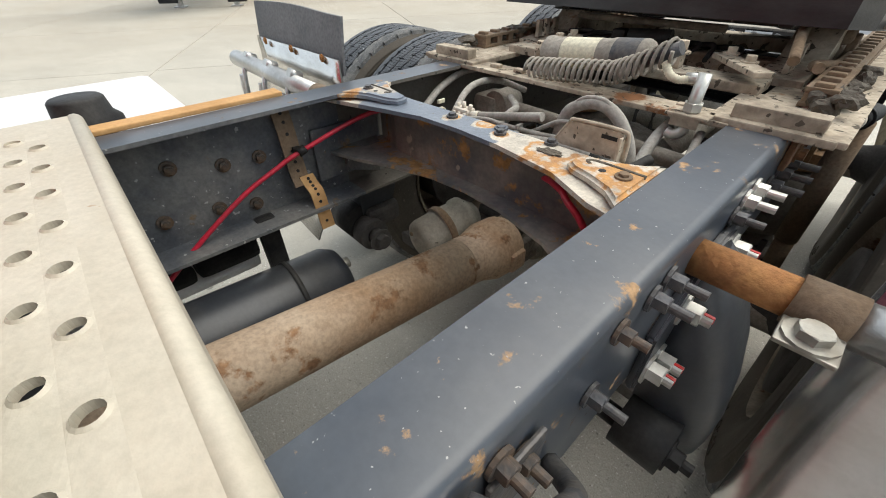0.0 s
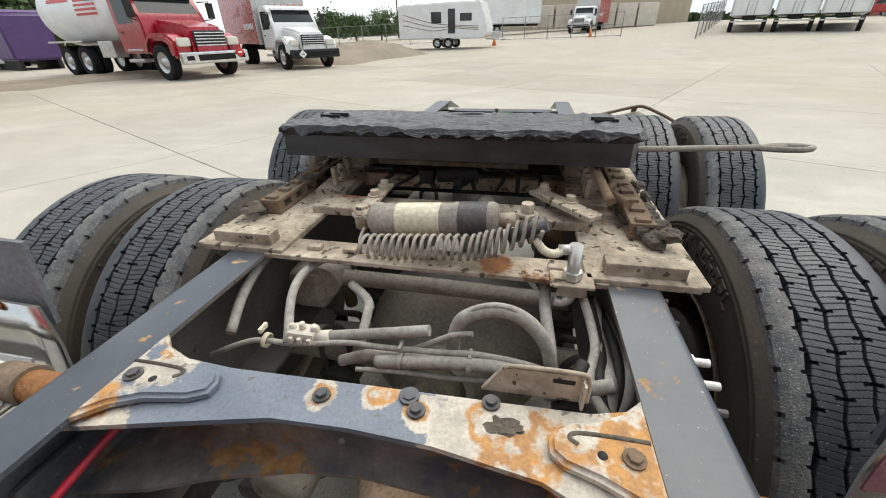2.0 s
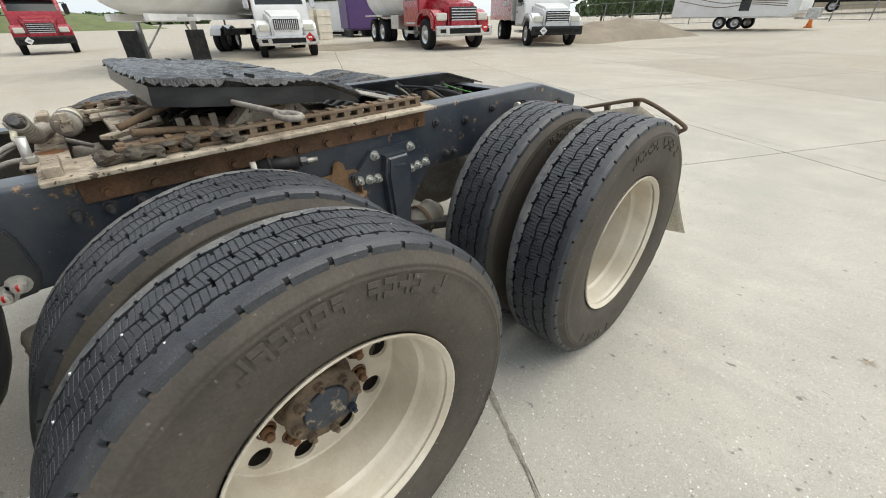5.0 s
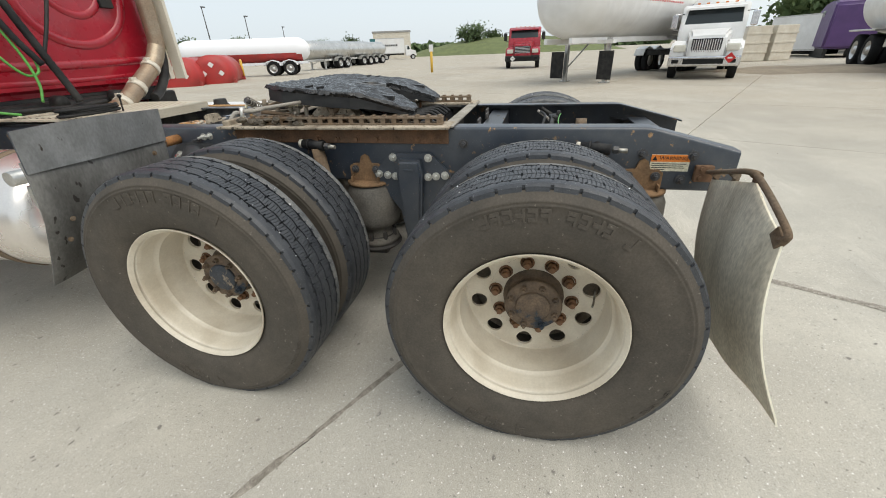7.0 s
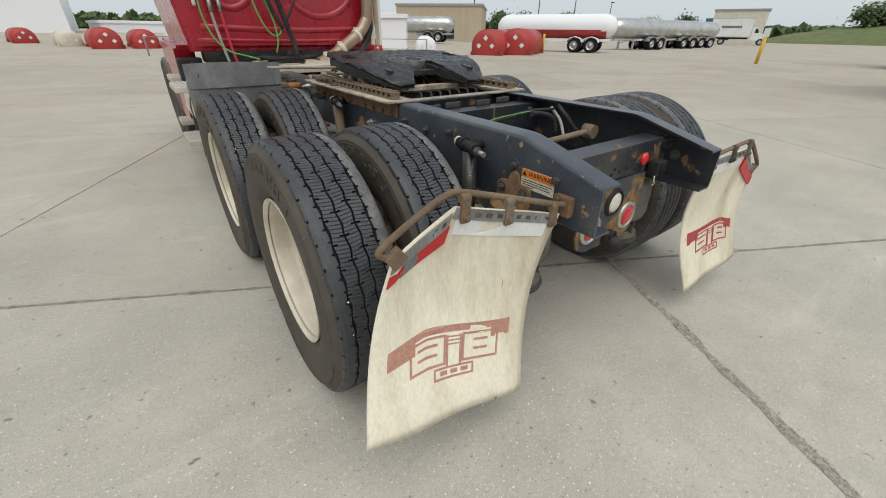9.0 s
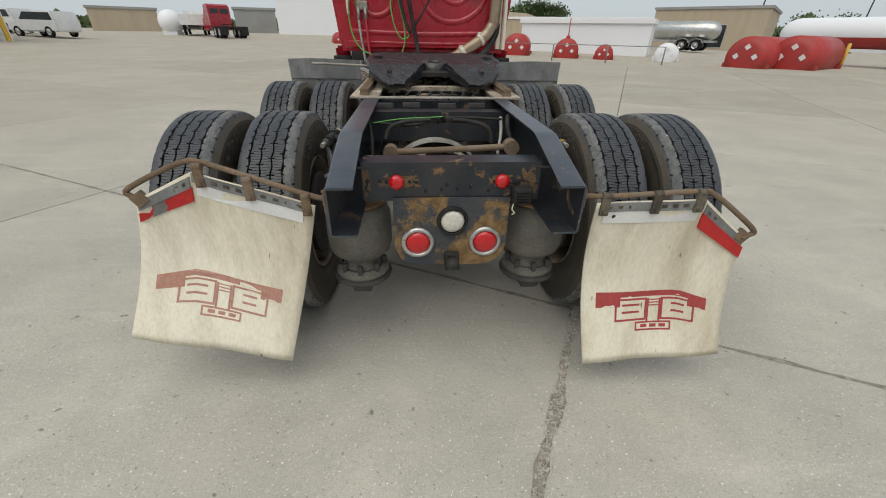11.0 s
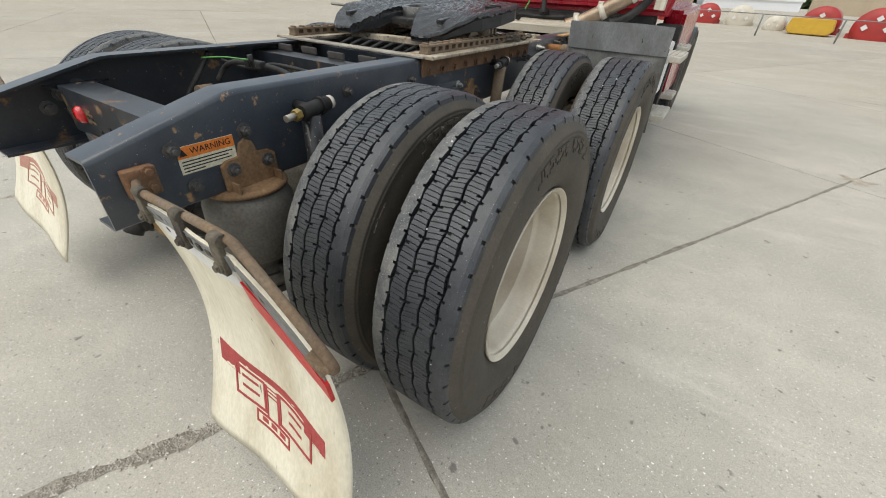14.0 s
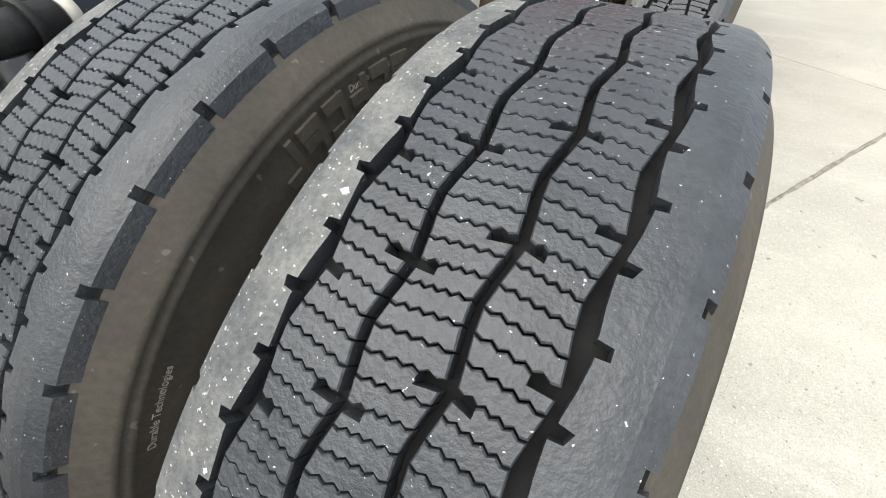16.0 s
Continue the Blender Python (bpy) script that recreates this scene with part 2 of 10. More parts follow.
M = dict(
    concrete=concrete_mat(),
    dirt=mat("dirt", (0.34, 0.29, 0.22), (0.26, 0.22, 0.17), 0.95, scale=0.8, bump=0.6, grain=30, dist=0.03),
    spall=mat("spalled_concrete", (0.36, 0.31, 0.24), (0.50, 0.455, 0.38), 0.95, scale=18, bump=0.7, grain=120),
    gritbed=mat("grit_filler", (0.20, 0.18, 0.15), (0.36, 0.33, 0.28), 0.95, scale=25, bump=0.6, grain=200),
    tanrust=mat("tan_rust", (0.60, 0.37, 0.17), (0.50, 0.29, 0.12), 0.8, scale=9, bump=0.2, stain=(0.36, 0.20, 0.09), stain_scale=6, stain_amount=0.4, gs=0.15),
    guardback=mat("stained_guard_back", (0.28, 0.277, 0.265), (0.17, 0.167, 0.157), 0.65, metal=0.1, scale=7, bump=0.2, stain=(0.085, 0.08, 0.07), stain_scale=4, stain_amount=0.85, stretch=(1, 1, 0.35), specks=(0.05, 0.045, 0.04), specks_at=0.68, specks_scale=30, gs=0.25),
    joint=mat("joint_filler", (0.12, 0.11, 0.095), (0.20, 0.185, 0.16), 0.95, scale=25, bump=0.6, grain=200),
    gravel=mat("gravel", (0.56, 0.52, 0.46), (0.30, 0.27, 0.23), 0.9, scale=40, bump=0.3, grain=300),
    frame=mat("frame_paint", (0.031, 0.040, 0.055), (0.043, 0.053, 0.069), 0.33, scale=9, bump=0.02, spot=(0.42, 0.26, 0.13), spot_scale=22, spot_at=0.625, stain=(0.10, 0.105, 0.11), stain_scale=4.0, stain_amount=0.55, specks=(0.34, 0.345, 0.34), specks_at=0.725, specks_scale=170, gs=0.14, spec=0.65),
    # inside paint lightened: bounce light put into the colour, besides dust and rust
    frame_in=mat("frame_paint_inside_lit", (0.070, 0.079, 0.094), (0.115, 0.12, 0.125), 0.5, scale=7, bump=0.06, spot=(0.22, 0.155, 0.095), spot_scale=9, spot_at=0.625, stain=(0.23, 0.225, 0.21), stain_scale=7.0, stain_amount=0.65, specks=(0.36, 0.365, 0.36), specks_at=0.69, specks_scale=75),
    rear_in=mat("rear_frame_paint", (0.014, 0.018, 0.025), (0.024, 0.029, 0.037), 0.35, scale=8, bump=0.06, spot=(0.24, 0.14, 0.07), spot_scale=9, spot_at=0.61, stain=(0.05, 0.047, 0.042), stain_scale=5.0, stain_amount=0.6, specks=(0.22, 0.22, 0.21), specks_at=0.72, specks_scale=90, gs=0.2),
    scab=mat("brown_rust_scab", (0.19, 0.125, 0.068), (0.105, 0.074, 0.048), 0.85, scale=22, bump=0.5, spot=(0.026, 0.031, 0.04), spot_scale=30, spot_at=0.56),
    steppaint=mat("worn_step", (0.60, 0.57, 0.49), (0.50, 0.47, 0.40), 0.5, metal=0.3, scale=9, bump=0.1, stain=(0.30, 0.27, 0.22), stain_scale=6, stain_amount=0.4, gs=0.15),
    tankalu=mat("polished_tank", (0.86, 0.83, 0.78), (0.78, 0.74, 0.70), 0.28, metal=0.85, scale=3, bump=0.02, stain=(0.62, 0.54, 0.60), stain_scale=2.5, stain_amount=0.35, gs=0.06),
    tanbrown=mat("tan_brown_rust", (0.30, 0.185, 0.10), (0.20, 0.12, 0.065), 0.8, scale=14, bump=0.25, stain=(0.12, 0.085, 0.055), stain_scale=8, stain_amount=0.5),
    conduitgrey=mat("dark_conduit", (0.16, 0.165, 0.17), (0.22, 0.22, 0.21), 0.55, scale=20, bump=0.1, stain=(0.22, 0.21, 0.19), stain_scale=8, stain_amount=0.4),
    rail_dust=mat("dusty_inner_rail", (0.15, 0.138, 0.12), (0.105, 0.098, 0.088), 0.8, scale=4, bump=0.12, stain=(0.21, 0.19, 0.16), stain_scale=3.0, stain_amount=0.5, specks=(0.05, 0.045, 0.04), specks_at=0.70, specks_scale=40, gs=0.2),
    cross=cross_mat(),
    crosslow=mat("crossmember_underside", (0.07, 0.08, 0.098), (0.16, 0.158, 0.15), 0.45, scale=7, bump=0.05, spot=(0.50, 0.29, 0.11), spot_scale=9, spot_at=0.575, stain=(0.44, 0.39, 0.32), stain_scale=6.0, stain_amount=0.8, specks=(0.46, 0.41, 0.33), specks_at=0.65, specks_scale=16, gs=0.2),
    casting=mat("black_painted_casting", (0.022, 0.026, 0.033), (0.036, 0.040, 0.047), 0.38, scale=8, bump=0.06, stain=(0.085, 0.08, 0.07), stain_scale=6, stain_amount=0.45, gs=0.2),
    chamber=mat("dusty_brake_can", (0.34, 0.32, 0.275), (0.27, 0.25, 0.21), 0.7, scale=7, bump=0.10, stain=(0.12, 0.105, 0.085), stain_scale=7, stain_amount=0.5, specks=(0.07, 0.06, 0.05), specks_at=0.72, specks_scale=60, gs=0.2),
    fifthside=mat("black_coupling_side", (0.010, 0.0105, 0.012), (0.020, 0.021, 0.023), 0.36, scale=9, bump=0.12, stain=(0.075, 0.075, 0.073), stain_scale=6, stain_amount=0.4, stretch=(1, 1, 3), gs=0.2),
    zinc=mat("bright_zinc", (0.62, 0.62, 0.58), (0.48, 0.47, 0.43), 0.35, metal=0.6, scale=40, bump=0.05, gs=0.1),
    rust=mat("rusty_steel", (0.27, 0.145, 0.08), (0.17, 0.10, 0.06), 0.85, scale=14, bump=0.4, stain=(0.10, 0.075, 0.055), stain_scale=5, stain_amount=0.6),
    orangerust=mat("orange_rust", (0.48, 0.24, 0.085), (0.36, 0.16, 0.06), 0.85, scale=22, bump=0.5, stain=(0.20, 0.10, 0.05), stain_scale=9, stain_amount=0.6),
    brownrust=mat("brown_dusty_rust", (0.22, 0.155, 0.10), (0.13, 0.09, 0.06), 0.85, scale=12, bump=0.35, stain=(0.30, 0.25, 0.19), stain_scale=6, stain_amount=0.6),
    shaft=mat("driveshaft_rust", (0.36, 0.26, 0.175), (0.27, 0.175, 0.105), 0.8, scale=10, bump=0.25, spot=(0.27, 0.155, 0.085), spot_scale=9, spot_at=0.57, stain=(0.46, 0.40, 0.32), stain_scale=3.0, stain_amount=0.55),
    dusty=mat("dusty_steel", (0.40, 0.37, 0.32), (0.30, 0.275, 0.235), 0.85, scale=10, bump=0.25, stain=(0.17, 0.155, 0.13), stain_scale=5, stain_amount=0.6),
    plate=mat("muddy_plate", (0.53, 0.46, 0.36), (0.40, 0.33, 0.245), 0.9, scale=9, bump=0.6, spot=(0.32, 0.15, 0.07), spot_scale=6, spot_at=0.62, stain=(0.17, 0.145, 0.115), stain_scale=9, stain_amount=0.8, grain=60, specks=(0.10, 0.085, 0.065), specks_at=0.63, specks_scale=55),
    mud=mat("dried_grease", (0.105, 0.09, 0.072), (0.06, 0.052, 0.045), 0.8, scale=25, bump=0.8, stain=(0.22, 0.19, 0.14), stain_scale=9, stain_amount=0.7),
    grease=mat("black_grease", (0.012, 0.0125, 0.0135), (0.030, 0.030, 0.031), 0.24, scale=9, bump=0.6, grain=60, dist=0.008, stretch=(1, 2.2, 1)),
    blackpaint=mat("black_paint", (0.016, 0.017, 0.018), (0.028, 0.028, 0.03), 0.3, scale=14, bump=0.12, stain=(0.12, 0.105, 0.085), stain_scale=5, stain_amount=0.5, specks=(0.3, 0.29, 0.27), specks_at=0.68, specks_scale=120),
    rubber=mat("tyre_tread_rubber", (0.040, 0.044, 0.051), (0.025, 0.028, 0.034), 0.46, scale=30, bump=0.3, stain=(0.075, 0.079, 0.085), stain_scale=9, stain_amount=0.5, grain=260, specks=(0.55, 0.55, 0.54), specks_at=0.72, specks_scale=330, spec=0.6),
    worn=mat("tyre_worn_rubber", (0.16, 0.162, 0.16), (0.095, 0.10, 0.105), 0.85, scale=34, bump=0.7, stain=(0.26, 0.255, 0.235), stain_scale=14, stain_amount=0.7, grain=240, specks=(0.5, 0.5, 0.48), specks_at=0.66, specks_scale=300),
    groove=mat("tyre_groove_shade_rubber", (0.012, 0.012, 0.013), (0.02, 0.02, 0.02), 0.85, scale=18, bump=0.2),
    side=mat("tyre_side_rubber", (0.092, 0.081, 0.067), (0.066, 0.059, 0.050), 0.7, scale=5, bump=0.18, stain=(0.125, 0.107, 0.086), stain_scale=4.5, stain_amount=0.7, grain=150, gs=0.22, specks=(0.17, 0.15, 0.125), specks_at=0.70, specks_scale=60),
    rim=mat("cream_wheel_paint", (0.72, 0.66, 0.545), (0.65, 0.585, 0.47), 0.35, scale=6, bump=0.06, stain=(0.44, 0.37, 0.27), stain_scale=5.0, stain_amount=0.6, gs=0.08),
    rimdirty=mat("dirty_wheel_paint", (0.36, 0.31, 0.24), (0.27, 0.22, 0.17), 0.6, scale=8, bump=0.15, spot=(0.22, 0.11, 0.06), spot_scale=7, spot_at=0.6, stain=(0.14, 0.11, 0.085), stain_scale=5, stain_amount=0.6),
    hub=mat("greasy_hub", (0.20, 0.145, 0.10), (0.10, 0.078, 0.06), 0.65, scale=14, bump=0.5, spot=(0.05, 0.065, 0.085), spot_scale=9, spot_at=0.58, spot_rough=0.45),
    hubcap=mat("hub_centre", (0.045, 0.055, 0.072), (0.03, 0.036, 0.045), 0.5, scale=18, bump=0.3, spot=(0.36, 0.30, 0.23), spot_scale=22, spot_at=0.55),
    drum=mat("brake_drum", (0.085, 0.08, 0.075), (0.055, 0.05, 0.048), 0.7, scale=10, bump=0.2),
    bolt=mat("zinc_bolt", (0.42, 0.41, 0.37), (0.26, 0.24, 0.20), 0.45, metal=0.7, scale=30, bump=0.1),
    boltdark=mat("dark_bolt", (0.07, 0.075, 0.085), (0.11, 0.10, 0.09), 0.5, metal=0.3, scale=30, bump=0.2),
    boltrust=mat("dark_rusty_bolt", (0.075, 0.072, 0.07), (0.14, 0.09, 0.055), 0.6, scale=30, bump=0.2),
    alu=mat("worn_aluminium", (0.62, 0.62, 0.61), (0.48, 0.48, 0.47), 0.36, metal=0.85, scale=8, bump=0.1, stain=(0.3, 0.29, 0.27), stain_scale=4, stain_amount=0.5, gs=0.15),
    chrome=mat("polished_steel", (0.75, 0.75, 0.76), (0.62, 0.62, 0.63), 0.2, metal=1.0, scale=10, bump=0.03, stain=(0.4, 0.39, 0.37), stain_scale=4, stain_amount=0.4, gs=0.05),
    deck=mat("cream_deck", (0.54, 0.49, 0.395), (0.47, 0.425, 0.335), 0.5, scale=5, bump=0.12, stain=(0.40, 0.34, 0.25), stain_scale=7, stain_amount=0.4, specks=(0.35, 0.2, 0.1), specks_at=0.75, specks_scale=35, gs=0.12),
    flap=mat("cream_flap", (0.82, 0.775, 0.635), (0.76, 0.71, 0.57), 0.6, scale=3, bump=0.08, stain=(0.42, 0.34, 0.22), stain_scale=5, stain_amount=0.6, stretch=(1, 1, 0.3), specks=(0.25, 0.2, 0.14), specks_at=0.74, specks_scale=45, gs=0.14),
    flapback=mat("flap_dusty", (0.72, 0.67, 0.545), (0.62, 0.56, 0.44), 0.75, scale=4, bump=0.12, stain=(0.34, 0.28, 0.20), stain_scale=6, stain_amount=0.5, stretch=(1, 1, 0.3)),
    galv=mat("galvanised_guard", (0.31, 0.315, 0.315), (0.22, 0.225, 0.226), 0.6, metal=0.15, scale=9, bump=0.15, stain=(0.16, 0.16, 0.155), stain_scale=6, stain_amount=0.65, stretch=(1, 1, 0.5), specks=(0.06, 0.05, 0.04), specks_at=0.72, specks_scale=30, gs=0.2),
    guardrubber=mat("guard_rubber", (0.13, 0.137, 0.145), (0.18, 0.186, 0.195), 0.6, scale=7, bump=0.08, stain=(0.23, 0.232, 0.235), stain_scale=5, stain_amount=0.5),
    darkstrip=mat("dark_guard_strip", (0.055, 0.062, 0.072), (0.075, 0.082, 0.093), 0.5, scale=9, bump=0.06, stain=(0.17, 0.175, 0.18), stain_scale=7, stain_amount=0.6, stretch=(2.0, 1, 0.7), specks=(0.30, 0.30, 0.30), specks_at=0.70, specks_scale=45),
    mirrorsteel=mat("polished_guard_steel", (0.72, 0.715, 0.70), (0.62, 0.61, 0.59), 0.2, metal=1.0, scale=5, bump=0.02, stain=(0.46, 0.44, 0.40), stain_scale=6, stain_amount=0.5, stretch=(1, 1, 2), gs=0.06),
    brightsteel=mat("bright_steel_sheet", (0.84, 0.84, 0.85), (0.76, 0.76, 0.77), 0.4, metal=0.35, scale=6, bump=0.05, stain=(0.55, 0.53, 0.50), stain_scale=6, stain_amount=0.4, gs=0.08),
    redpaint=mat("red_cab_paint", (0.36, 0.008, 0.022), (0.31, 0.007, 0.018), 0.28, scale=3, bump=0.02, coat=0.4, stain=(0.22, 0.02, 0.03), stain_scale=2, stain_amount=0.3, gs=0.05),
    white=mat("white_paint", (0.78, 0.78, 0.77), (0.70, 0.70, 0.69), 0.35, scale=2, bump=0.03, stain=(0.55, 0.53, 0.49), stain_scale=0.8, stain_amount=0.4, gs=0.1),
    plainwhite=mat("plain_white_wall", (0.80, 0.81, 0.83), (0.78, 0.79, 0.81), 0.6, scale=0.5, bump=0.02, gs=0.05),
    cream=mat("cream_paint", (0.66, 0.62, 0.53), (0.60, 0.55, 0.46), 0.5, scale=3, bump=0.04, stain=(0.45, 0.38, 0.28), stain_scale=2, stain_amount=0.4, gs=0.12),
    redtank=mat("red_tank_paint", (0.45, 0.035, 0.03), (0.36, 0.03, 0.03), 0.5, scale=2, bump=0.05, stain=(0.2, 0.06, 0.04), stain_scale=1.5, stain_amount=0.4, gs=0.15),
    yellow=mat("yellow_paint", (0.68, 0.42, 0.04), (0.6, 0.36, 0.04), 0.5, scale=4, bump=0.05),
    purple=mat("purple_paint", (0.10, 0.05, 0.17), (0.08, 0.04, 0.14), 0.45, scale=2, bump=0.03),
    beige=mat("beige_wall", (0.50, 0.42, 0.31), (0.46, 0.38, 0.28), 0.8, scale=0.6, bump=0.1, stretch=(3, 3, 0.4)),
    greywall=mat("grey_wall", (0.36, 0.36, 0.35), (0.30, 0.30, 0.29), 0.8, scale=0.5, bump=0.1),
    silver=mat("silver_tank", (0.62, 0.62, 0.60), (0.52, 0.52, 0.50), 0.3, metal=0.8, scale=1.5, bump=0.03),
    darkglass=glass("vehicle_glass", (0.022, 0.028, 0.03), 0.08),
    black=mat("black_plastic", (0.014, 0.014, 0.015), (0.024, 0.024, 0.024), 0.55, scale=20, bump=0.15, stain=(0.09, 0.085, 0.075), stain_scale=6, stain_amount=0.35),
    hosegrey=mat("dusty_hose", (0.44, 0.42, 0.38), (0.33, 0.31, 0.275), 0.8, scale=20, bump=0.2, stain=(0.17, 0.155, 0.135), stain_scale=8, stain_amount=0.5),
    hosered=mat("red_hose", (0.56, 0.02, 0.05), (0.46, 0.015, 0.04), 0.45, scale=20, bump=0.06, stain=(0.3, 0.03, 0.05), stain_scale=8, stain_amount=0.4),
    hosegreen=mat("green_hose", (0.10, 0.36, 0.06), (0.08, 0.28, 0.05), 0.45, scale=20, bump=0.1),
    lens=mat("red_lens", (0.62, 0.008, 0.012), (0.52, 0.006, 0.01), 0.2, scale=60, bump=0.2, coat=0.5),
    lenswhite=mat("white_lens", (0.70, 0.68, 0.60), (0.62, 0.60, 0.52), 0.2, scale=60, bump=0.1, coat=0.4),
    redtape=mat("red_reflective_tape", (0.58, 0.02, 0.02), (0.48, 0.015, 0.015), 0.35, scale=30, bump=0.1),
    redprint=mat("faded_red_print", (0.46, 0.08, 0.085), (0.36, 0.07, 0.06), 0.6, scale=30, bump=0.05),
    palered=mat("faded_pale_red_print", (0.52, 0.29, 0.23), (0.46, 0.24, 0.18), 0.65, scale=30, bump=0.05),
    orange=mat("orange_label", (0.78, 0.22, 0.03), (0.70, 0.20, 0.03), 0.5, scale=20, bump=0.02),
    labelwhite=mat("label_paper", (0.72, 0.68, 0.52), (0.66, 0.62, 0.47), 0.6, scale=20, bump=0.02),
    ink=mat("dark_ink", (0.02, 0.02, 0.02), (0.03, 0.03, 0.03), 0.6, scale=20, bump=0.0),
    leaf=mat("leaves", (0.13, 0.18, 0.08), (0.09, 0.135, 0.055), 0.7, scale=1.2, bump=0.1, vary=0.2),
    bark=mat("bark", (0.12, 0.09, 0.065), (0.08, 0.06, 0.045), 0.9, scale=6, bump=0.5),
    grass=mat("grass_bank", (0.17, 0.20, 0.085), (0.13, 0.15, 0.07), 0.9, scale=0.5, bump=0.3),
    brick=mat("brick_red_wall", (0.32, 0.12, 0.08), (0.28, 0.10, 0.07), 0.85, scale=2, bump=0.1),
    airbag=mat("airbag_rubber", (0.165, 0.155, 0.137), (0.11, 0.102, 0.09), 0.75, scale=8, bump=0.15, stain=(0.20, 0.18, 0.15), stain_scale=5, stain_amount=0.6),
)

# ---- builders ----


def part(name, bm, material, parent, label=""):
    me = bpy.data.meshes.new(name)
    bm.normal_update()
    bm.to_mesh(me)
    bm.free()
    for m in material if isinstance(material, (list, tuple)) else (material,):
        me.materials.append(m)
    ob = new(name, me)
    ob.parent = parent
    if label:
        ob["label"] = label
    return ob


def single(name, bm, material, label, category, group="", kind=""):
    return tagged(part(name, bm, material, None), label, category, group, kind)


def empty(name, label, category, at=(0, 0, 0), group="", rz=0.0):
    e = new(name)
    e.empty_display_size = 0.2
    e.matrix_basis = pose(*at, 0, 0, rz)
    return tagged(e, label, category, group)


def smooth(bm, angle=40):
    for f in bm.faces:
        f.smooth = True
    lim = radians(angle)
    for e in bm.edges:
        if len(e.link_faces) == 2 and e.calc_face_angle(0) > lim:
            e.smooth = False
    return bm


def box(bm, c, s, bevel=0.0, m=None, mi=0):
    r = bmesh.ops.create_cube(bm, size=1)
    vs = r["verts"]
    bmesh.ops.scale(bm, vec=s, verts=vs)
    if bevel:
        es = list({e for v in vs for e in v.link_edges})
        g = bmesh.ops.bevel(bm, geom=es, offset=min(bevel, min(s) * 0.45), segments=2, affect="EDGES", profile=0.6)
        vs = list({v for f in g["faces"] for v in f.verts} | {v for v in vs if v.is_valid})
    mm = Matrix.Translation(c) @ (m or Matrix())
    bmesh.ops.transform(bm, matrix=mm, verts=vs)
    if mi:
        for f in {f for v in vs for f in v.link_faces}:
            f.material_index = mi
    return bm


def frame_of(d):
    d = Vector(d).normalized()
    u = d.orthogonal().normalized()
    return u, d.cross(u), d


def cyl(bm, a, b, r, r2=None, seg=16, cap=True):
    a, b = Vector(a), Vector(b)
    u, v, _ = frame_of(b - a)
    rings = []
    for p, rr in ((a, r), (b, r if r2 is None else r2)):
        rings.append([bm.verts.new(p + (u * math.cos(t) + v * math.sin(t)) * rr) for t in (2 * math.pi * i / seg for i in range(seg))])
    for i in range(seg):
        j = (i + 1) % seg
        bm.faces.new((rings[0][i], rings[0][j], rings[1][j], rings[1][i])).smooth = True
    if cap:
        bm.faces.new(rings[0][::-1])
        bm.faces.new(rings[1])
    return bm


def curve_points(pts, n=8):
    """Catmull-Rom through the points."""
    P = [Vector(p) for p in pts]
    P = [P[0] * 2 - P[1]] + P + [P[-1] * 2 - P[-2]]
    out = []
    for i in range(1, len(P) - 2):
        for k in range(n):
            t = k / n
            a, b, c, d = P[i - 1:i + 3]
            out.append(0.5 * ((2 * b) + (c - a) * t + (2 * a - 5 * b + 4 * c - d) * t * t + (3 * b - a - 3 * c + d) * t ** 3))
    return out + [P[-2]]


def tube(bm, pts, r, seg=10, smooth_path=True, n=8, ribs=0.0):
    pts = curve_points(pts, n) if smooth_path else [Vector(p) for p in pts]
    prev, u = None, None
    for i, p in enumerate(pts):
        d = (pts[min(i + 1, len(pts) - 1)] - pts[max(i - 1, 0)]).normalized()
        if u is None:
            u = d.orthogonal().normalized()
        u = (u - d * u.dot(d)).normalized()
        v = d.cross(u)
        rr = r * (1 + (ribs if i % 2 else 0))
        ring = [bm.verts.new(p + (u * math.cos(t) + v * math.sin(t)) * rr) for t in (2 * math.pi * k / seg for k in range(seg))]
        if prev:
            for k in range(seg):
                j = (k + 1) % seg
                bm.faces.new((prev[k], prev[j], ring[j], ring[k])).smooth = True
        else:
            bm.faces.new(ring[::-1])
        prev = ring
    bm.faces.new(prev)
    return bm


def prism(bm, poly, axis, lo, hi, mi=0):
    """A 2D outline pushed along an axis. poly: the other two coordinates, in the order xyz."""
    def at(p, k):
        q = list(p)
        q.insert("xyz".index(axis), k)
        return bm.verts.new(q)
    A, B = [at(p, lo) for p in poly], [at(p, hi) for p in poly]
    n = len(poly)
    fs = [bm.faces.new((A[i], A[(i + 1) % n], B[(i + 1) % n], B[i])) for i in range(n)]
    fs += [bm.faces.new(A[::-1]), bm.faces.new(B)]
    for f in fs:
        f.material_index = mi
    bmesh.ops.recalc_face_normals(bm, faces=fs)
    return bm


def lathe(bm, prof, c, axis, seg=48, mi=0, flat=()):
    """Turns (radius, along) round an axis through c."""
    u, v, d = frame_of(axis)
    c = Vector(c)
    rings = []
    for r, a in prof:
        if r < 1e-6:
            rings.append([bm.verts.new(c + d * a)])
        else:
            rings.append([bm.verts.new(c + d * a + (u * math.cos(t) + v * math.sin(t)) * r) for t in (2 * math.pi * i / seg for i in range(seg))])
    for k in range(len(rings) - 1):
        A, B = rings[k], rings[k + 1]
        for i in range(seg):
            j = (i + 1) % seg
            q = [A[i % len(A)], A[j % len(A)], B[j % len(B)], B[i % len(B)]]
            q = list(dict.fromkeys(q))
            if len(q) > 2:
                f = bm.faces.new(q)
                f.smooth, f.material_index = k not in flat, mi
    return bm


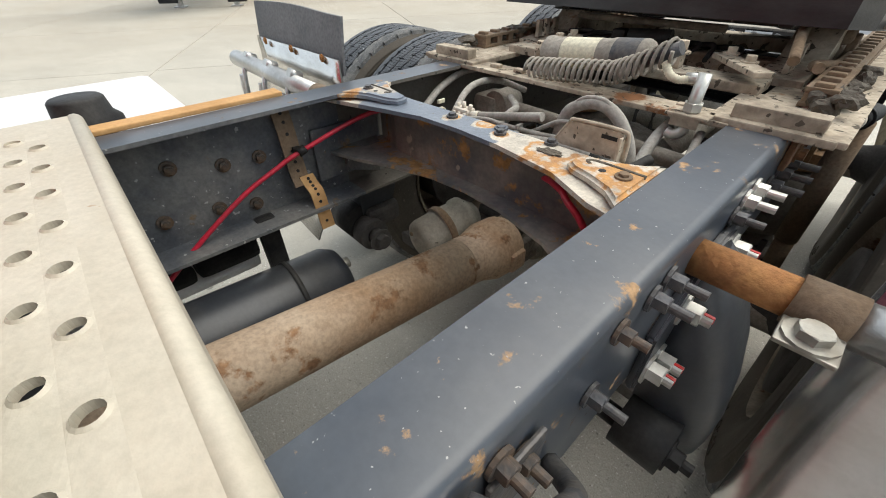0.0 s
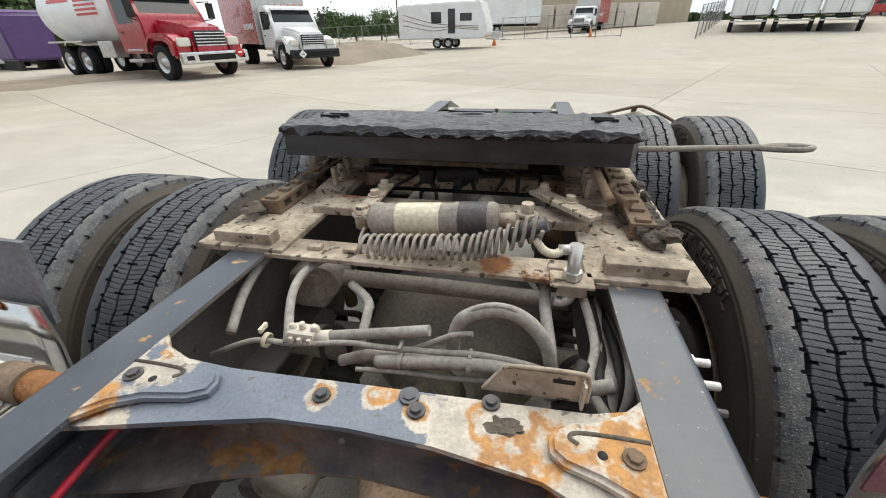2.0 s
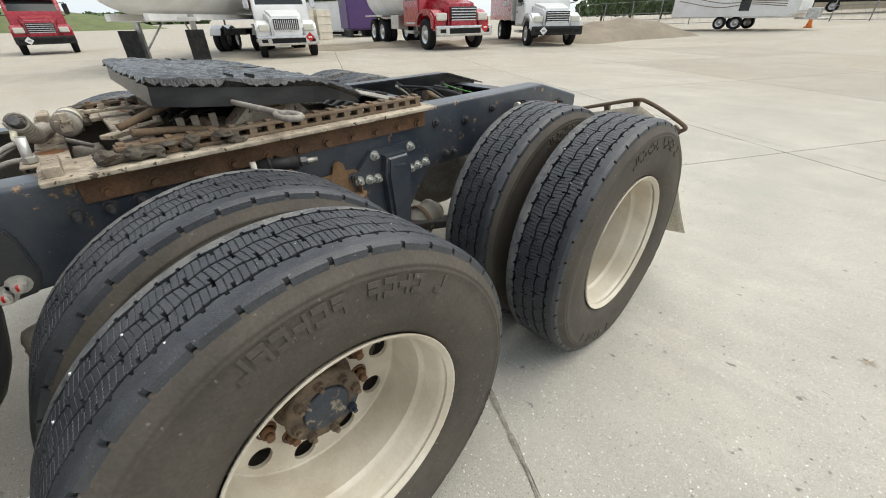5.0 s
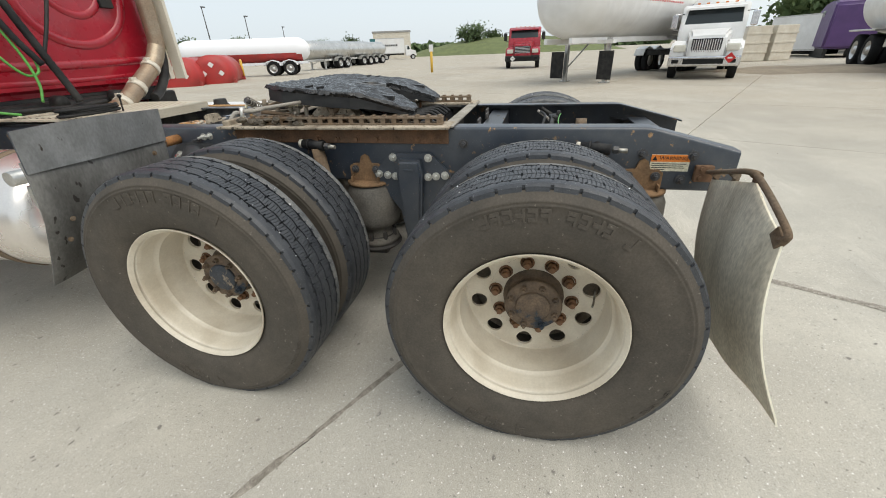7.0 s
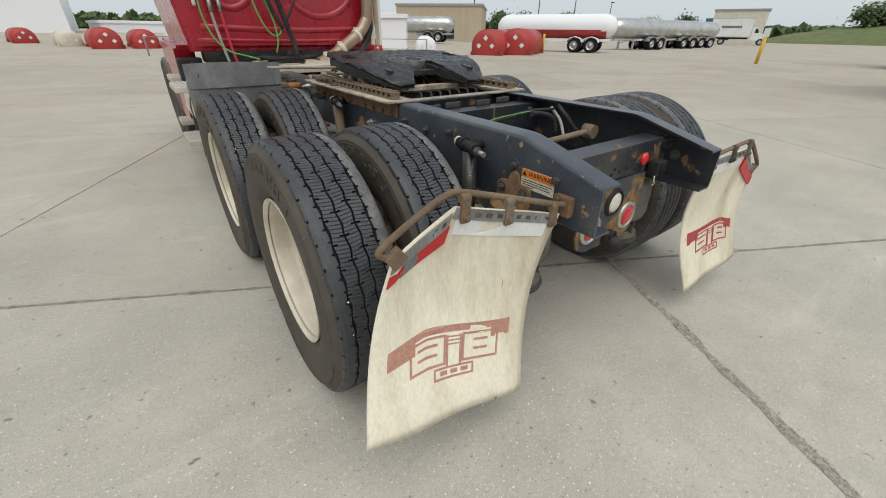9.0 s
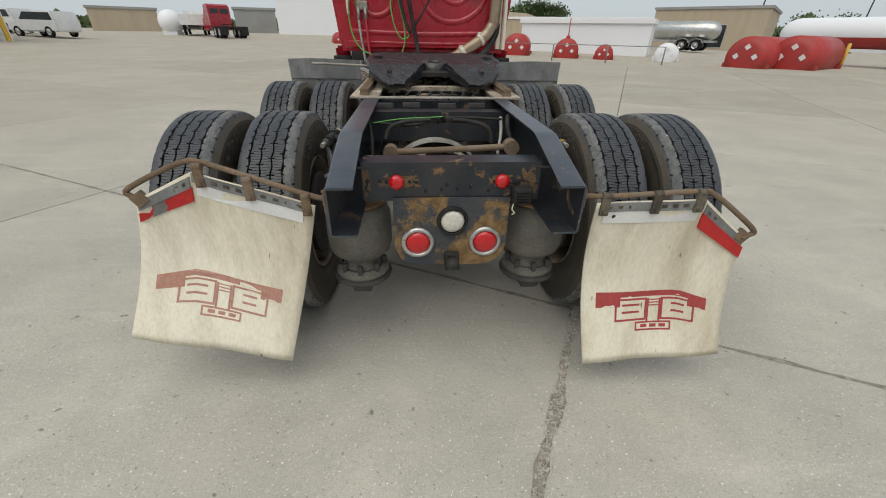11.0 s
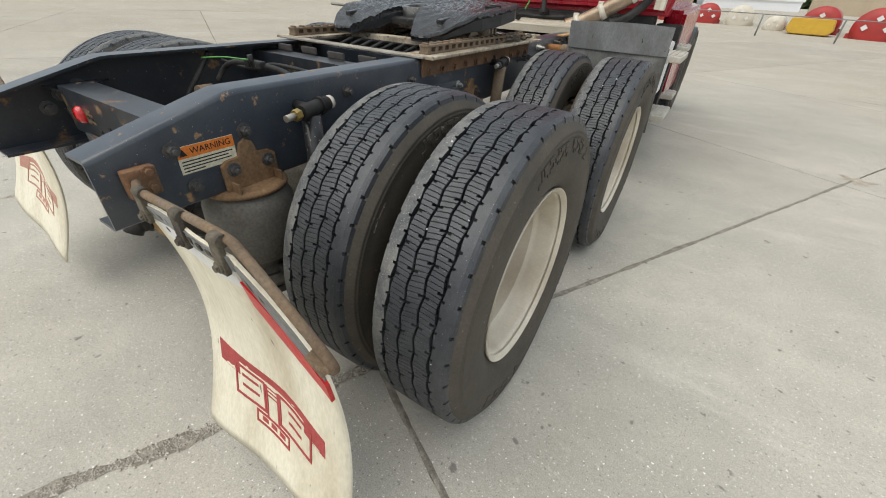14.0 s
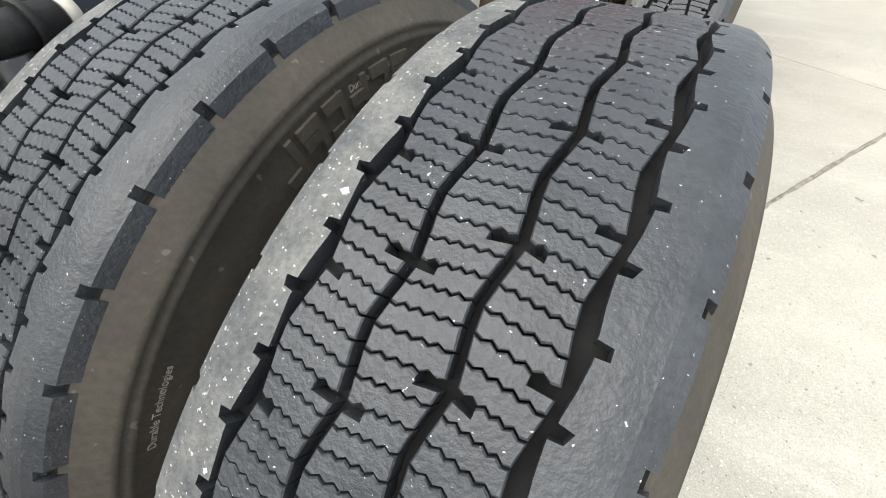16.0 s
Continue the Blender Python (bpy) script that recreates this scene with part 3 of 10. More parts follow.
def hexbolt(bm, p, d, r=0.014, h=0.014, washer=True, stud=0.0):
    """Washer, hexagon head and stud end as one closed body."""
    p, d = Vector(p), Vector(d).normalized()
    u, v, _ = frame_of(d)
    rows = []
    if washer:
        rows += [(r * 1.55, 0.0, False), (r * 1.55, 0.004, False), (r, 0.004, True)]
    else:
        rows += [(r, 0.0, True)]
    rows += [(r, 0.003 + h * 0.9, True), (r * 0.9, 0.003 + h, False)]
    if stud:
        rows += [(r * 0.55, 0.0032 + h, False), (r * 0.55, h + stud, False)]
    prev = None
    for rr, z, hexa in rows:
        ring = []
        for k in range(12):
            t = math.pi * k / 6
            q = rr * (0.866 if hexa and k % 2 else 1.0)
            ring.append(bm.verts.new(p + d * z + (u * math.cos(t) + v * math.sin(t)) * q))
        if prev:
            for k in range(12):
                bm.faces.new((prev[k], prev[(k + 1) % 12], ring[(k + 1) % 12], ring[k]))
        else:
            bm.faces.new(ring[::-1])
        prev = ring
    bm.faces.new(prev)
    return bm


def parts(name, bm, material, parent, label=""):
    """One object for each separate piece of the mesh."""
    seen = set()
    for v0 in list(bm.verts):
        if v0 in seen:
            continue
        stack, island = [v0], []
        seen.add(v0)
        while stack:
            v = stack.pop()
            island.append(v)
            for e in v.link_edges:
                w = e.other_vert(v)
                if w not in seen:
                    seen.add(w)
                    stack.append(w)
        b2 = bmesh.new()
        new_of = {v: b2.verts.new(v.co) for v in island}
        for f in {f for v in island for f in v.link_faces}:
            g = b2.faces.new([new_of[v] for v in f.verts])
            g.smooth, g.material_index = f.smooth, f.material_index
        ob = part(name, b2, material, parent, label)
        c = sum((v.co for v in ob.data.vertices), Vector()) / len(ob.data.vertices)
        ob.data.transform(Matrix.Translation(-c))
        ob.location = c
    bm.free()


def B():
    return bmesh.new()


def text_mesh(body, size, depth=0.001):
    cu = bpy.data.curves.new("lettering", "FONT")
    cu.body, cu.size, cu.extrude, cu.align_x, cu.align_y = body, size, depth, "CENTER", "CENTER"
    ob = bpy.data.objects.new("lettering", cu)
    scene.collection.objects.link(ob)
    dg = bpy.context.evaluated_depsgraph_get()
    me = bpy.data.meshes.new_from_object(ob.evaluated_get(dg))
    bpy.data.objects.remove(ob)
    return me

# ---- ground ----
bm = B()
box(bm, (0, 0, -0.275), (4000, 4000, 0.5))
single("ground", bm, M["joint"], "flat yard ground of packed grit under the concrete", "ground", kind="structure")
YARD = radians(-27.6)
YU, YV = Vector((math.cos(YARD), math.sin(YARD), 0)), Vector((-math.sin(YARD), math.cos(YARD), 0))
CROSS = Vector((0.76, -0.30, 0))
SLAB = 4.3


def yard(a, b, z=0.0):
    return CROSS + YU * a + YV * b + Vector((0, 0, z))


# ---- the tractor ----
truck = empty("tractor_truck", "red day-cab highway tractor with bare dark chassis and dual drive wheels", "truck")

RAIL = ((3.9, 1.02), (2.0, 1.02), (0.5, 1.02), (-0.42, 1.02), (-0.45, 1.018), (-0.48, 1.0115), (-0.805, 0.925))


def rail(side):
    """A channel with its web outside and flanges inwards, tapering at the rear."""
    bm = B()
    rings = []
    for y, zt in RAIL:
        zb, o, f, t, r = 0.748, 0.43, 0.338, 0.008, 0.014
        sec = [(f, zt), (f, zt - t), (o - t, zt - t), (o - t, zb + t), (f, zb + t), (f, zb)]
        sec += [(o - r + r * math.sin(a), zb + r - r * math.cos(a)) for a in (0, 0.52, 1.05, 1.57)]
        sec += [(o - r + r * math.cos(a), zt - r + r * math.sin(a)) for a in (0, 0.39, 0.79, 1.18, 1.57)]
        rings.append([bm.verts.new((side * x, y, z)) for x, z in sec])
    n = len(rings[0])
    for A, C in zip(rings, rings[1:]):
        for i in range(n):
            f = bm.faces.new((A[i], A[(i + 1) % n], C[(i + 1) % n], C[i]))
    bm.faces.new(rings[0])
    bm.faces.new(rings[-1][::-1])
    bmesh.ops.recalc_face_normals(bm, faces=bm.faces)
    # inner faces: front paint lifted for missing bounce light, rear paint darker
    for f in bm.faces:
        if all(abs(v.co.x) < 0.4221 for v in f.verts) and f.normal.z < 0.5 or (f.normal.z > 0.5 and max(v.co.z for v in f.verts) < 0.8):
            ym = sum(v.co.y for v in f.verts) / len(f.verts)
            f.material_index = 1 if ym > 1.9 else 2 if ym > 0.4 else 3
    smooth(bm, 35)
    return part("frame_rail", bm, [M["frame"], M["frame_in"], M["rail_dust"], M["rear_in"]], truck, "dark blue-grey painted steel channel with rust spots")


rail(-1), rail(1)

# rear crossmember and light plate
bm = B()
prism(bm, [(-0.60, 0.945), (-0.50, 0.945), (-0.50, 0.937), (-0.592, 0.937), (-0.592, 0.805), (-0.50, 0.805), (-0.50, 0.797), (-0.60, 0.797)], "x", -0.335, 0.335)
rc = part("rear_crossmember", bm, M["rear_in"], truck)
for x0, x1, z0, z1, q in ((-0.265, -0.11, 0.845, 0.90, 1.0), (0.13, 0.24, 0.85, 0.90, 4.0), (0.255, 0.334, 0.80, 0.935, 7.0), (-0.334, -0.30, 0.81, 0.93, 9.0)):
    bm = B()
    cx, cz, hx, hz = (x0 + x1) / 2, (z0 + z1) / 2, (x1 - x0) / 2, (z1 - z0) / 2
    ring = []
    for k in range(40):
        a = 2 * math.pi * k / 40
        w = min(1.0, 0.80 + 0.55 * noise.noise(Vector((math.cos(a) * 2 + q, math.sin(a) * 2, q))))
        ring.append((cx + hx * w * math.copysign(abs(math.cos(a)) ** 0.6, math.cos(a)), cz + hz * w * math.copysign(abs(math.sin(a)) ** 0.6, math.sin(a))))
    prism(bm, ring, "y", -0.6012, -0.5995)
    part("rust_scab", bm, M["scab"], rc, "flaking brown rust scab")
bm = B()
prism(bm, [(-0.225, 0.81), (0.225, 0.81), (0.225, 0.60), (0.20, 0.54), (0.14, 0.515), (-0.14, 0.515), (-0.20, 0.54), (-0.225, 0.60)], "y", -0.612, -0.604)
part("light_plate", bm, mat("rusty_light_plate", (0.05, 0.058, 0.07), (0.07, 0.075, 0.08), 0.6, scale=8, bump=0.25, spot=(0.30, 0.19, 0.09), spot_scale=5, spot_at=0.50, stain=(0.16, 0.12, 0.08), stain_scale=5, stain_amount=0.5), truck, "dark plate with orange rust around the lamps")


def lamp(x, z, r, lens, bezel=0.0, y=-0.612):
    bm = B()
    lathe(bm, [(0, 0.020), (r * 0.6, 0.018), (r * 0.93, 0.011), (r, 0.004), (r, 0.0)], (x, y, z), (0, -1, 0), 32)
    ob = part("lamp", bm, M[lens], truck, "round red lamp lens" if lens == "lens" else "round milky white lamp lens")
    if bezel:
        bm = B()
        lathe(bm, [(r, 0.003), (r * 1.04, 0.012), (r * 1.2, 0.012), (bezel, 0.008), (bezel, 0.0)], (x, y, z), (0, -1, 0), 40)
        part("bezel", bm, M["alu"], ob)
        bm = B()
        for k in range(2):
            hexbolt(bm, (x + (r + bezel) / 2 * math.cos(0.5 + k * 2.3), y - 0.011, z + (r + bezel) / 2 * math.sin(0.5 + k * 2.3)), (0, -1, 0), 0.004, 0.003, False)
        parts("screw", bm, M["bolt"], ob)
    return ob


lamp(-0.133, 0.622, 0.048, "lens", 0.066)
lamp(0.138, 0.622, 0.048, "lens", 0.066)
lamp(0.004, 0.715, 0.048, "lenswhite")
bm = B()
lathe(bm, [(0.049, 0.0), (0.05, 0.016), (0.058, 0.014), (0.062, 0.0)], (0.004, -0.612, 0.715), (0, -1, 0), 36)
part("lamp_grommet", bm, M["black"], truck)
lamp(-0.208, 0.872, 0.028, "lens", y=-0.602)
lamp(0.19, 0.872, 0.028, "lens", y=-0.602)
bm = B()
for x, z in ((-0.27, 0.875), (-0.245, 0.87), (-0.16, 0.872), (-0.135, 0.87), (-0.10, 0.835), (-0.04, 0.84), (0.02, 0.842), (0.07, 0.85), (0.14, 0.835), (0.16, 0.87), (0.24, 0.87), (-0.02, 0.86)):
    cyl(bm, (x, -0.598, z), (x, -0.6035, z), 0.007, seg=10)
parts("drilled_hole", bm, M["ink"], truck)
bm = B()
for s in (-1, 1):
    for y, z in ((-0.58, 0.90), (-0.56, 0.84), (-0.63, 0.86), (-0.52, 0.92)):
        hexbolt(bm, (s * 0.421, y, z), (-s, 0, 0), 0.016, 0.016)
parts("bolt", bm, M["boltdark"], truck)
# triangular corner gussets
for s in (-1, 1):
    bm = B()
    prism(bm, [(s * 0.42, -0.62), (s * 0.42, -0.42), (s * 0.30, -0.55), (s * 0.30, -0.60)], "z", 0.925, 0.933)
    part("corner_gusset", bm, M["rear_in"], truck)
# trailer cable socket and licence lamp
bm = B()
box(bm, (0.004, -0.628, 0.552), (0.06, 0.035, 0.06), 0.008)
cyl(bm, (0.004, -0.64, 0.56), (0.004, -0.668, 0.522), 0.027, 0.03, seg=20)
for x in (-0.016, 0.024):
    hexbolt(bm, (x, -0.645, 0.575), (0, -1, 0), 0.006, 0.004)
part("cable_socket", bm, M["black"], truck)
bm = B()
box(bm, (0.262, -0.635, 0.83), (0.072, 0.05, 0.062), 0.008)
for k in range(5):
    box(bm, (0.262, -0.662, 0.806 + k * 0.011), (0.05, 0.006, 0.005))
part("alarm_box", bm, M["black"], truck, "black plastic reversing alarm with slotted face")
bm = B()
tube(bm, [(0.23, -0.65, 0.80), (0.225, -0.655, 0.78), (0.235, -0.655, 0.765), (0.228, -0.65, 0.755)], 0.0025, 6)
part("wire", bm, M["labelwhite"], truck)


# ---- wheels ----
R_T = 0.507
AXLES = (0.0, 1.315)
HUB_Z = 0.498
DUALS = (0.757, 1.101)
SKEW = {-1: -0.003, 1: -0.033}
PITCHES = 42
STEPS = 6


def zig(k, amp, n=4):
    """Offset of a zig-zag groove at step k of six steps a pitch."""
    return amp * (1, 0.55, -0.3, -1, -0.55, 0.3)[k % 6]


def tyre_mesh():
    bm = B()
    axis = (1, 0, 0)
    # carcass down to the groove floor
    prof = [(0.292, -0.098), (0.305, -0.112), (0.34, -0.128), (0.385, -0.137), (0.43, -0.1375), (0.452, -0.1348), (0.4545, -0.1362), (0.457, -0.1345), (0.462, -0.133), (0.4645, -0.1345), (0.468, -0.1315), (0.472, -0.1285), (0.480, -0.121), (0.490, -0.113)]
    lathe(bm, prof, (0, 0, 0), axis, 168, 1)
    lathe(bm, [(r, -a) for r, a in prof][::-1], (0, 0, 0), axis, 168, 1)
    # groove floors near-black: the shade between the ribs is in their colour
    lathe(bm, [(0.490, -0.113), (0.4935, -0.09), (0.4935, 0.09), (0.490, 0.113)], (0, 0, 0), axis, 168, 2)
    n = PITCHES * STEPS

    def P(a, th, r):
        return bm.verts.new((a, r * math.cos(th), r * math.sin(th)))

    def crown(a):
        return R_T - 0.12 * a * a - (max(0, abs(a) - 0.095) ** 1.5 * 3.0)

    def blockf(poly, floor=0.4935):
        """poly: (along the axle, angle) of a block's top, raised from the groove floor."""
        ca, ct = sum(a for a, _ in poly) / len(poly), sum(t for _, t in poly) / len(poly)
        T = [P(ca + (a - ca) * 0.955, ct + (th - ct) * 0.87, crown(a)) for a, th in poly]
        C = [P(a, th, crown(a) - 0.0009) for a, th in poly]
        F = [P(a, th, floor) for a, th in poly]
        m = len(poly)
        f = bm.faces.new(T)
        for i in range(m):
            j = (i + 1) % m
            bm.faces.new((T[i], C[i], C[j], T[j]))
            bm.faces.new((C[i], F[i], F[j], C[j]))
        return f
    step = 2 * math.pi / n
    gap = 0.0012 / R_T
    NQ = 10
    for rib, c in enumerate((-0.0455, 0.0, 0.0455)):
        h = 0.0196
        ph = rib * 2
        slant = (0.0045, -0.0055, 0.0045)[rib] / R_T
        for k in range(n):
            t0, t1 = k * step + gap / 2, (k + 1) * step - gap / 2
            l0, l1 = c - h + zig(k + ph, 0.0027), c - h + zig(k + 1 + ph, 0.0027)
            r0, r1 = c + h + zig(k + ph + 2, 0.0027), c + h + zig(k + ph + 3, 0.0027)
            low, up = [], []
            for q in range(NQ + 1):
                f = q / NQ
                w = (0.0011 if q % 2 else -0.0011) / R_T * (0 < q < NQ) + slant * (f - 0.5)
                low.append((l0 + (r0 - l0) * f, t0 + w))
                up.append((l1 + (r1 - l1) * f, t1 + w))
            cut = 0.0048 / R_T
            if (k + ph) % 6 == 0:
                t_ = low[3][1]
                low = [(l0, low[0][1] + cut), (low[3][0], t_ + cut), low[3], *low[4:]]
            elif (k + ph) % 6 == 4:
                t_ = low[7][1]
                low = [*low[:8], (low[7][0], t_ + cut), (r0, low[-1][1] + cut)]
            blockf(low + up[::-1])
    # shoulder ribs: notches in the inner edge twice a pitch, one outside
    for s in (-1, 1):
        first = len(bm.faces)
        for k in range(n):
            t0, t1 = k * step, (k + 1) * step
            i0, i1 = 0.0728 + zig(k + s, 0.0022), 0.0728 + zig(k + 1 + s, 0.0022)
            o = 0.1135
            pts = [(s * i0, t0)]
            if k % 3 == 1:
                pts += [(s * i0, t0 + step * 0.15), (s * (i0 + 0.0075), t0 + step * 0.22), (s * (i1 + 0.0065), t1 - step * 0.3), (s * i1, t1 - step * 0.25)]
            pts += [(s * i1, t1)]
            mids = (0.088, 0.1005, 0.1075)
            pts += [(s * m_, t1) for m_ in mids] + [(s * o, t1)]
            if k % 6 == 1:
                tm0, tm1 = t0 + step * 0.12, t1 - step * 0.12
                pts += [(s * o, tm1), (s * (o - 0.0055), tm1), (s * (o - 0.0055), tm0), (s * o, tm0)]
            pts += [(s * o, t0)] + [(s * m_, t0) for m_ in mids[::-1]]
            T = [P(a, th, crown(a)) for a, th in pts]
            m = len(pts)
            # three strips along the axle so that the shoulder bends
            for lo_, hi_ in ((0.0, 0.088), (0.088, 0.1005), (0.1005, 0.1075), (0.1075, 0.2)):
                ring_ = [p for p in pts if lo_ - 1e-6 <= abs(p[0]) <= hi_ + 1e-6]
                q = [P(a, th, crown(a)) for a, th in ring_]
                f = bm.faces.new(q if s > 0 else q[::-1])
                if s < 0:
                    f.material_index = 3
            for i in range(m):
                a, th = pts[i]
                a2, th2 = pts[(i + 1) % m]
                if abs(th - th2) < 1e-9 and (abs(th - t0) < 1e-9 or abs(th - t1) < 1e-9):
                    continue
                rf = 0.484 if min(abs(a), abs(a2)) > 0.10 else 0.4935
                f = bm.faces.new((T[i], P(a * (1.03 if abs(a) > 0.112 else 1), th, rf), P(a2 * (1.03 if abs(a2) > 0.112 else 1), th2, rf), T[(i + 1) % m]))
                if s < 0 and min(abs(a), abs(a2)) > 0.10:
                    f.material_index = 3
    bmesh.ops.recalc_face_normals(bm, faces=[f for f in bm.faces if f.material_index in (0, 3)])
    # raised bars on the side walls where the maker's words stand
    for s in (-1, 1):
        for a0, cnt, rr, hh, ww in ((radians(55), 13, 0.412, 0.036, 0.026), (radians(230), 8, 0.410, 0.036, 0.030), (radians(-40), 10, 0.452, 0.011, 0.011)):
            for k in range(cnt):
                if k in (1, 6):
                    continue
                th = a0 + k * (ww + 0.007) / rr
                for q0, q1, z0, z1 in ((0, 0.28, 0, 1), (0.28, 1, 0.38 * (k % 2), 0.38 * (k % 2) + 0.3), (0.28, 1, 0.72, 1))[: 3 if k % 3 else 2]:
                    pts = [(th + q0 * ww / rr, rr + z0 * hh), (th + q1 * ww / rr, rr + z0 * hh), (th + q1 * ww / rr, rr + z1 * hh), (th + q0 * ww / rr, rr + z1 * hh)]

                    def sa(r):
                        return 0.1385 if r < 0.432 else 0.1385 - (r - 0.432) * 0.13
                    T = [P(s * (sa(r) + 0.0026), t, r) for t, r in pts]
                    F = [P(s * (sa(r) - 0.004), t, r) for t, r in pts]
                    fs = [bm.faces.new(T)] + [bm.faces.new((T[i], F[i], F[(i + 1) % 4], T[(i + 1) % 4])) for i in range(4)]
                    for f in fs:
                        f.material_index = 1
                    bmesh.ops.recalc_face_normals(bm, faces=fs)
    # drawn out to the full outer radius, and flattened where it stands on the ground
    for v in bm.verts:
        r = math.hypot(v.co.y, v.co.z)
        if r > 0.40:
            k = (0.40 + (r - 0.40) * 0.117 / 0.107) / r
            v.co.y *= k
            v.co.z *= k
        if v.co.z < -0.40:
            f = (-0.40 - v.co.z) / 0.1
            v.co.x *= 1 + 0.05 * f * (1 if abs(v.co.x) > 0.1 else 0)
        if v.co.z < -0.4975:
            v.co.z = -0.4975 - (-0.4975 - v.co.z) * 0.02
    me = bpy.data.meshes.new("tyre")
    bm.to_mesh(me)
    bm.free()
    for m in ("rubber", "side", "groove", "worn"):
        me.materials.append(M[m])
    return me


def holed_disc(bm, r0, r1, rc, rh, count, z_of, thick=0.012, axis=1):
    """An annulus in the plane across x with round hand holes; z_of gives the offset along x at a radius."""
    half = math.pi / count
    N = 24
    cs = [math.atan2(y, x) for x in (-half * rc, half * rc) for y in (r0 - rc, r1 - rc)]
    angs = sorted([2 * math.pi * k / N - math.pi for k in range(N)] + cs)
    for h in range(count):
        c = 2 * math.pi * h / count
        rows = [[], [], []]
        for a in angs:
            dx, dy = math.cos(a), math.sin(a)
            t = min((half * rc / abs(dx)) if abs(dx) > 1e-9 else 9, ((r1 - rc) / dy) if dy > 1e-9 else 9, ((r0 - rc) / dy) if dy < -1e-9 else 9)
            for row, d, dz in ((rows[0], rh, -thick), (rows[1], rh, 0), (rows[2], t, 0)):
                r, th = rc + dy * d, c + dx * d / rc
                row.append(bm.verts.new((z_of(r) + dz * axis, r * math.cos(th), r * math.sin(th))))
        m = len(angs)
        for A, C in ((rows[0], rows[1]), (rows[1], rows[2])):
            for i in range(m):
                j = (i + 1) % m
                bm.faces.new((A[i], A[j], C[j], C[i]))
    bmesh.ops.remove_doubles(bm, verts=bm.verts, dist=1e-4)
    bmesh.ops.recalc_face_normals(bm, faces=bm.faces)
    for f in bm.faces:
        f.smooth = True


def outer_rim_mesh():
    bm = B()
    # outward is +x; tyre centre at x = 0
    holed_disc(bm, 0.165, 0.254, 0.210, 0.031, 10, lambda r: -0.120 + 0.06 * (r - 0.165))
    lathe(bm, [(0.09, -0.128), (0.10, -0.122), (0.158, -0.122), (0.165, -0.120)], (0, 0, 0), (1, 0, 0), 40)
    lathe(bm, [(0.254, -0.1147), (0.2575, -0.110), (0.2595, -0.030), (0.2600, 0.012), (0.2680, 0.024), (0.2700, 0.032), (0.2750, 0.080), (0.2775, 0.090), (0.281, 0.0965), (0.292, 0.1025), (0.2985, 0.111), (0.3005, 0.1165), (0.299, 0.120), (0.2955, 0.1185), (0.290, 0.112), (0.284, 0.105)], (0, 0, 0), (1, 0, 0), 72)
    lathe(bm, [(0.268, -0.11), (0.268, 0.02), (0.29, 0.06), (0.30, 0.10)], (0, 0, 0), (1, 0, 0), 48)
    bmesh.ops.recalc_face_normals(bm, faces=bm.faces)
    me = bpy.data.meshes.new("rim")
    smooth(bm, 20).to_mesh(me)
    bm.free()
    me.materials.append(M["rim"])
    return me


def mesh_of(bm, name, *mats):
    me = bpy.data.meshes.new(name)
    bm.normal_update()
    bm.to_mesh(me)
    bm.free()
    for m in mats:
        me.materials.append(m)
    return me


def hub_mesh():
    bm = B()
    lathe(bm, [(0.112, -0.125), (0.112, -0.112), (0.100, -0.11), (0.096, -0.068), (0.102, -0.064), (0.104, -0.052), (0.098, -0.046), (0.068, -0.042), (0.055, -0.046), (0.042, -0.036), (0.02, -0.033), (0, -0.033)], (0, 0, 0), (1, 0, 0), 40)
    for k in range(8):
        a = 2 * math.pi * (k + 0.3) / 8
        hexbolt(bm, (-0.048, 0.084 * math.cos(a), 0.084 * math.sin(a)), (1, 0, 0), 0.012, 0.016, False, 0.014)
    return mesh_of(bm, "hub", M["hub"])


def hub_cap_mesh():
    bm = B()
    lathe(bm, [(0.062, -0.046), (0.062, -0.036), (0.058, -0.033), (0.03, -0.0315), (0, -0.031)], (0, 0, 0), (1, 0, 0), 32)
    return mesh_of(bm, "hub_cap", M["hubcap"])


def nut_mesh():
    bm = B()
    lathe(bm, [(0.0, 0.0), (0.026, 0.0), (0.026, 0.004), (0.021, 0.006), (0.021, 0.006)], (0, 0, 0), (1, 0, 0), 20)
    cyl(bm, (0.004, 0, 0), (0.022, 0, 0), 0.0185, 0.0175, seg=6)
    cyl(bm, (0.02, 0, 0), (0.036, 0, 0), 0.011, seg=12)
    return mesh_of(bm, "lug_nut", M["rust"])


def inner_rim_mesh():
    bm = B()
    # outward is +x: the dish opens inboard, the disc meets the outer wheel
    lathe(bm, [(0.299, -0.117), (0.296, -0.119), (0.288, -0.108), (0.28, -0.10), (0.275, -0.05), (0.262, -0.02), (0.255, 0.10), (0.235, 0.113), (0.11, 0.113)], (0, 0, 0), (1, 0, 0), 56)
    lathe(bm, [(0.285, 0.113), (0.265, 0.09), (0.265, -0.03), (0.295, -0.10), (0.299, -0.117)], (0, 0, 0), (1, 0, 0), 56)
    bmesh.ops.recalc_face_normals(bm, faces=bm.faces)
    return mesh_of(smooth(bm, 50), "rim", M["rimdirty"])


def drum_mesh():
    bm = B()
    lathe(bm, [(0, 0.10), (0.2, 0.10), (0.205, 0.09), (0.205, -0.10), (0.215, -0.105), (0.215, -0.12), (0.17, -0.125), (0.09, -0.13), (0.07, -0.2), (0.065, -0.34)], (0, 0, 0), (1, 0, 0), 40)
    return mesh_of(bm, "brake_drum", M["drum"])


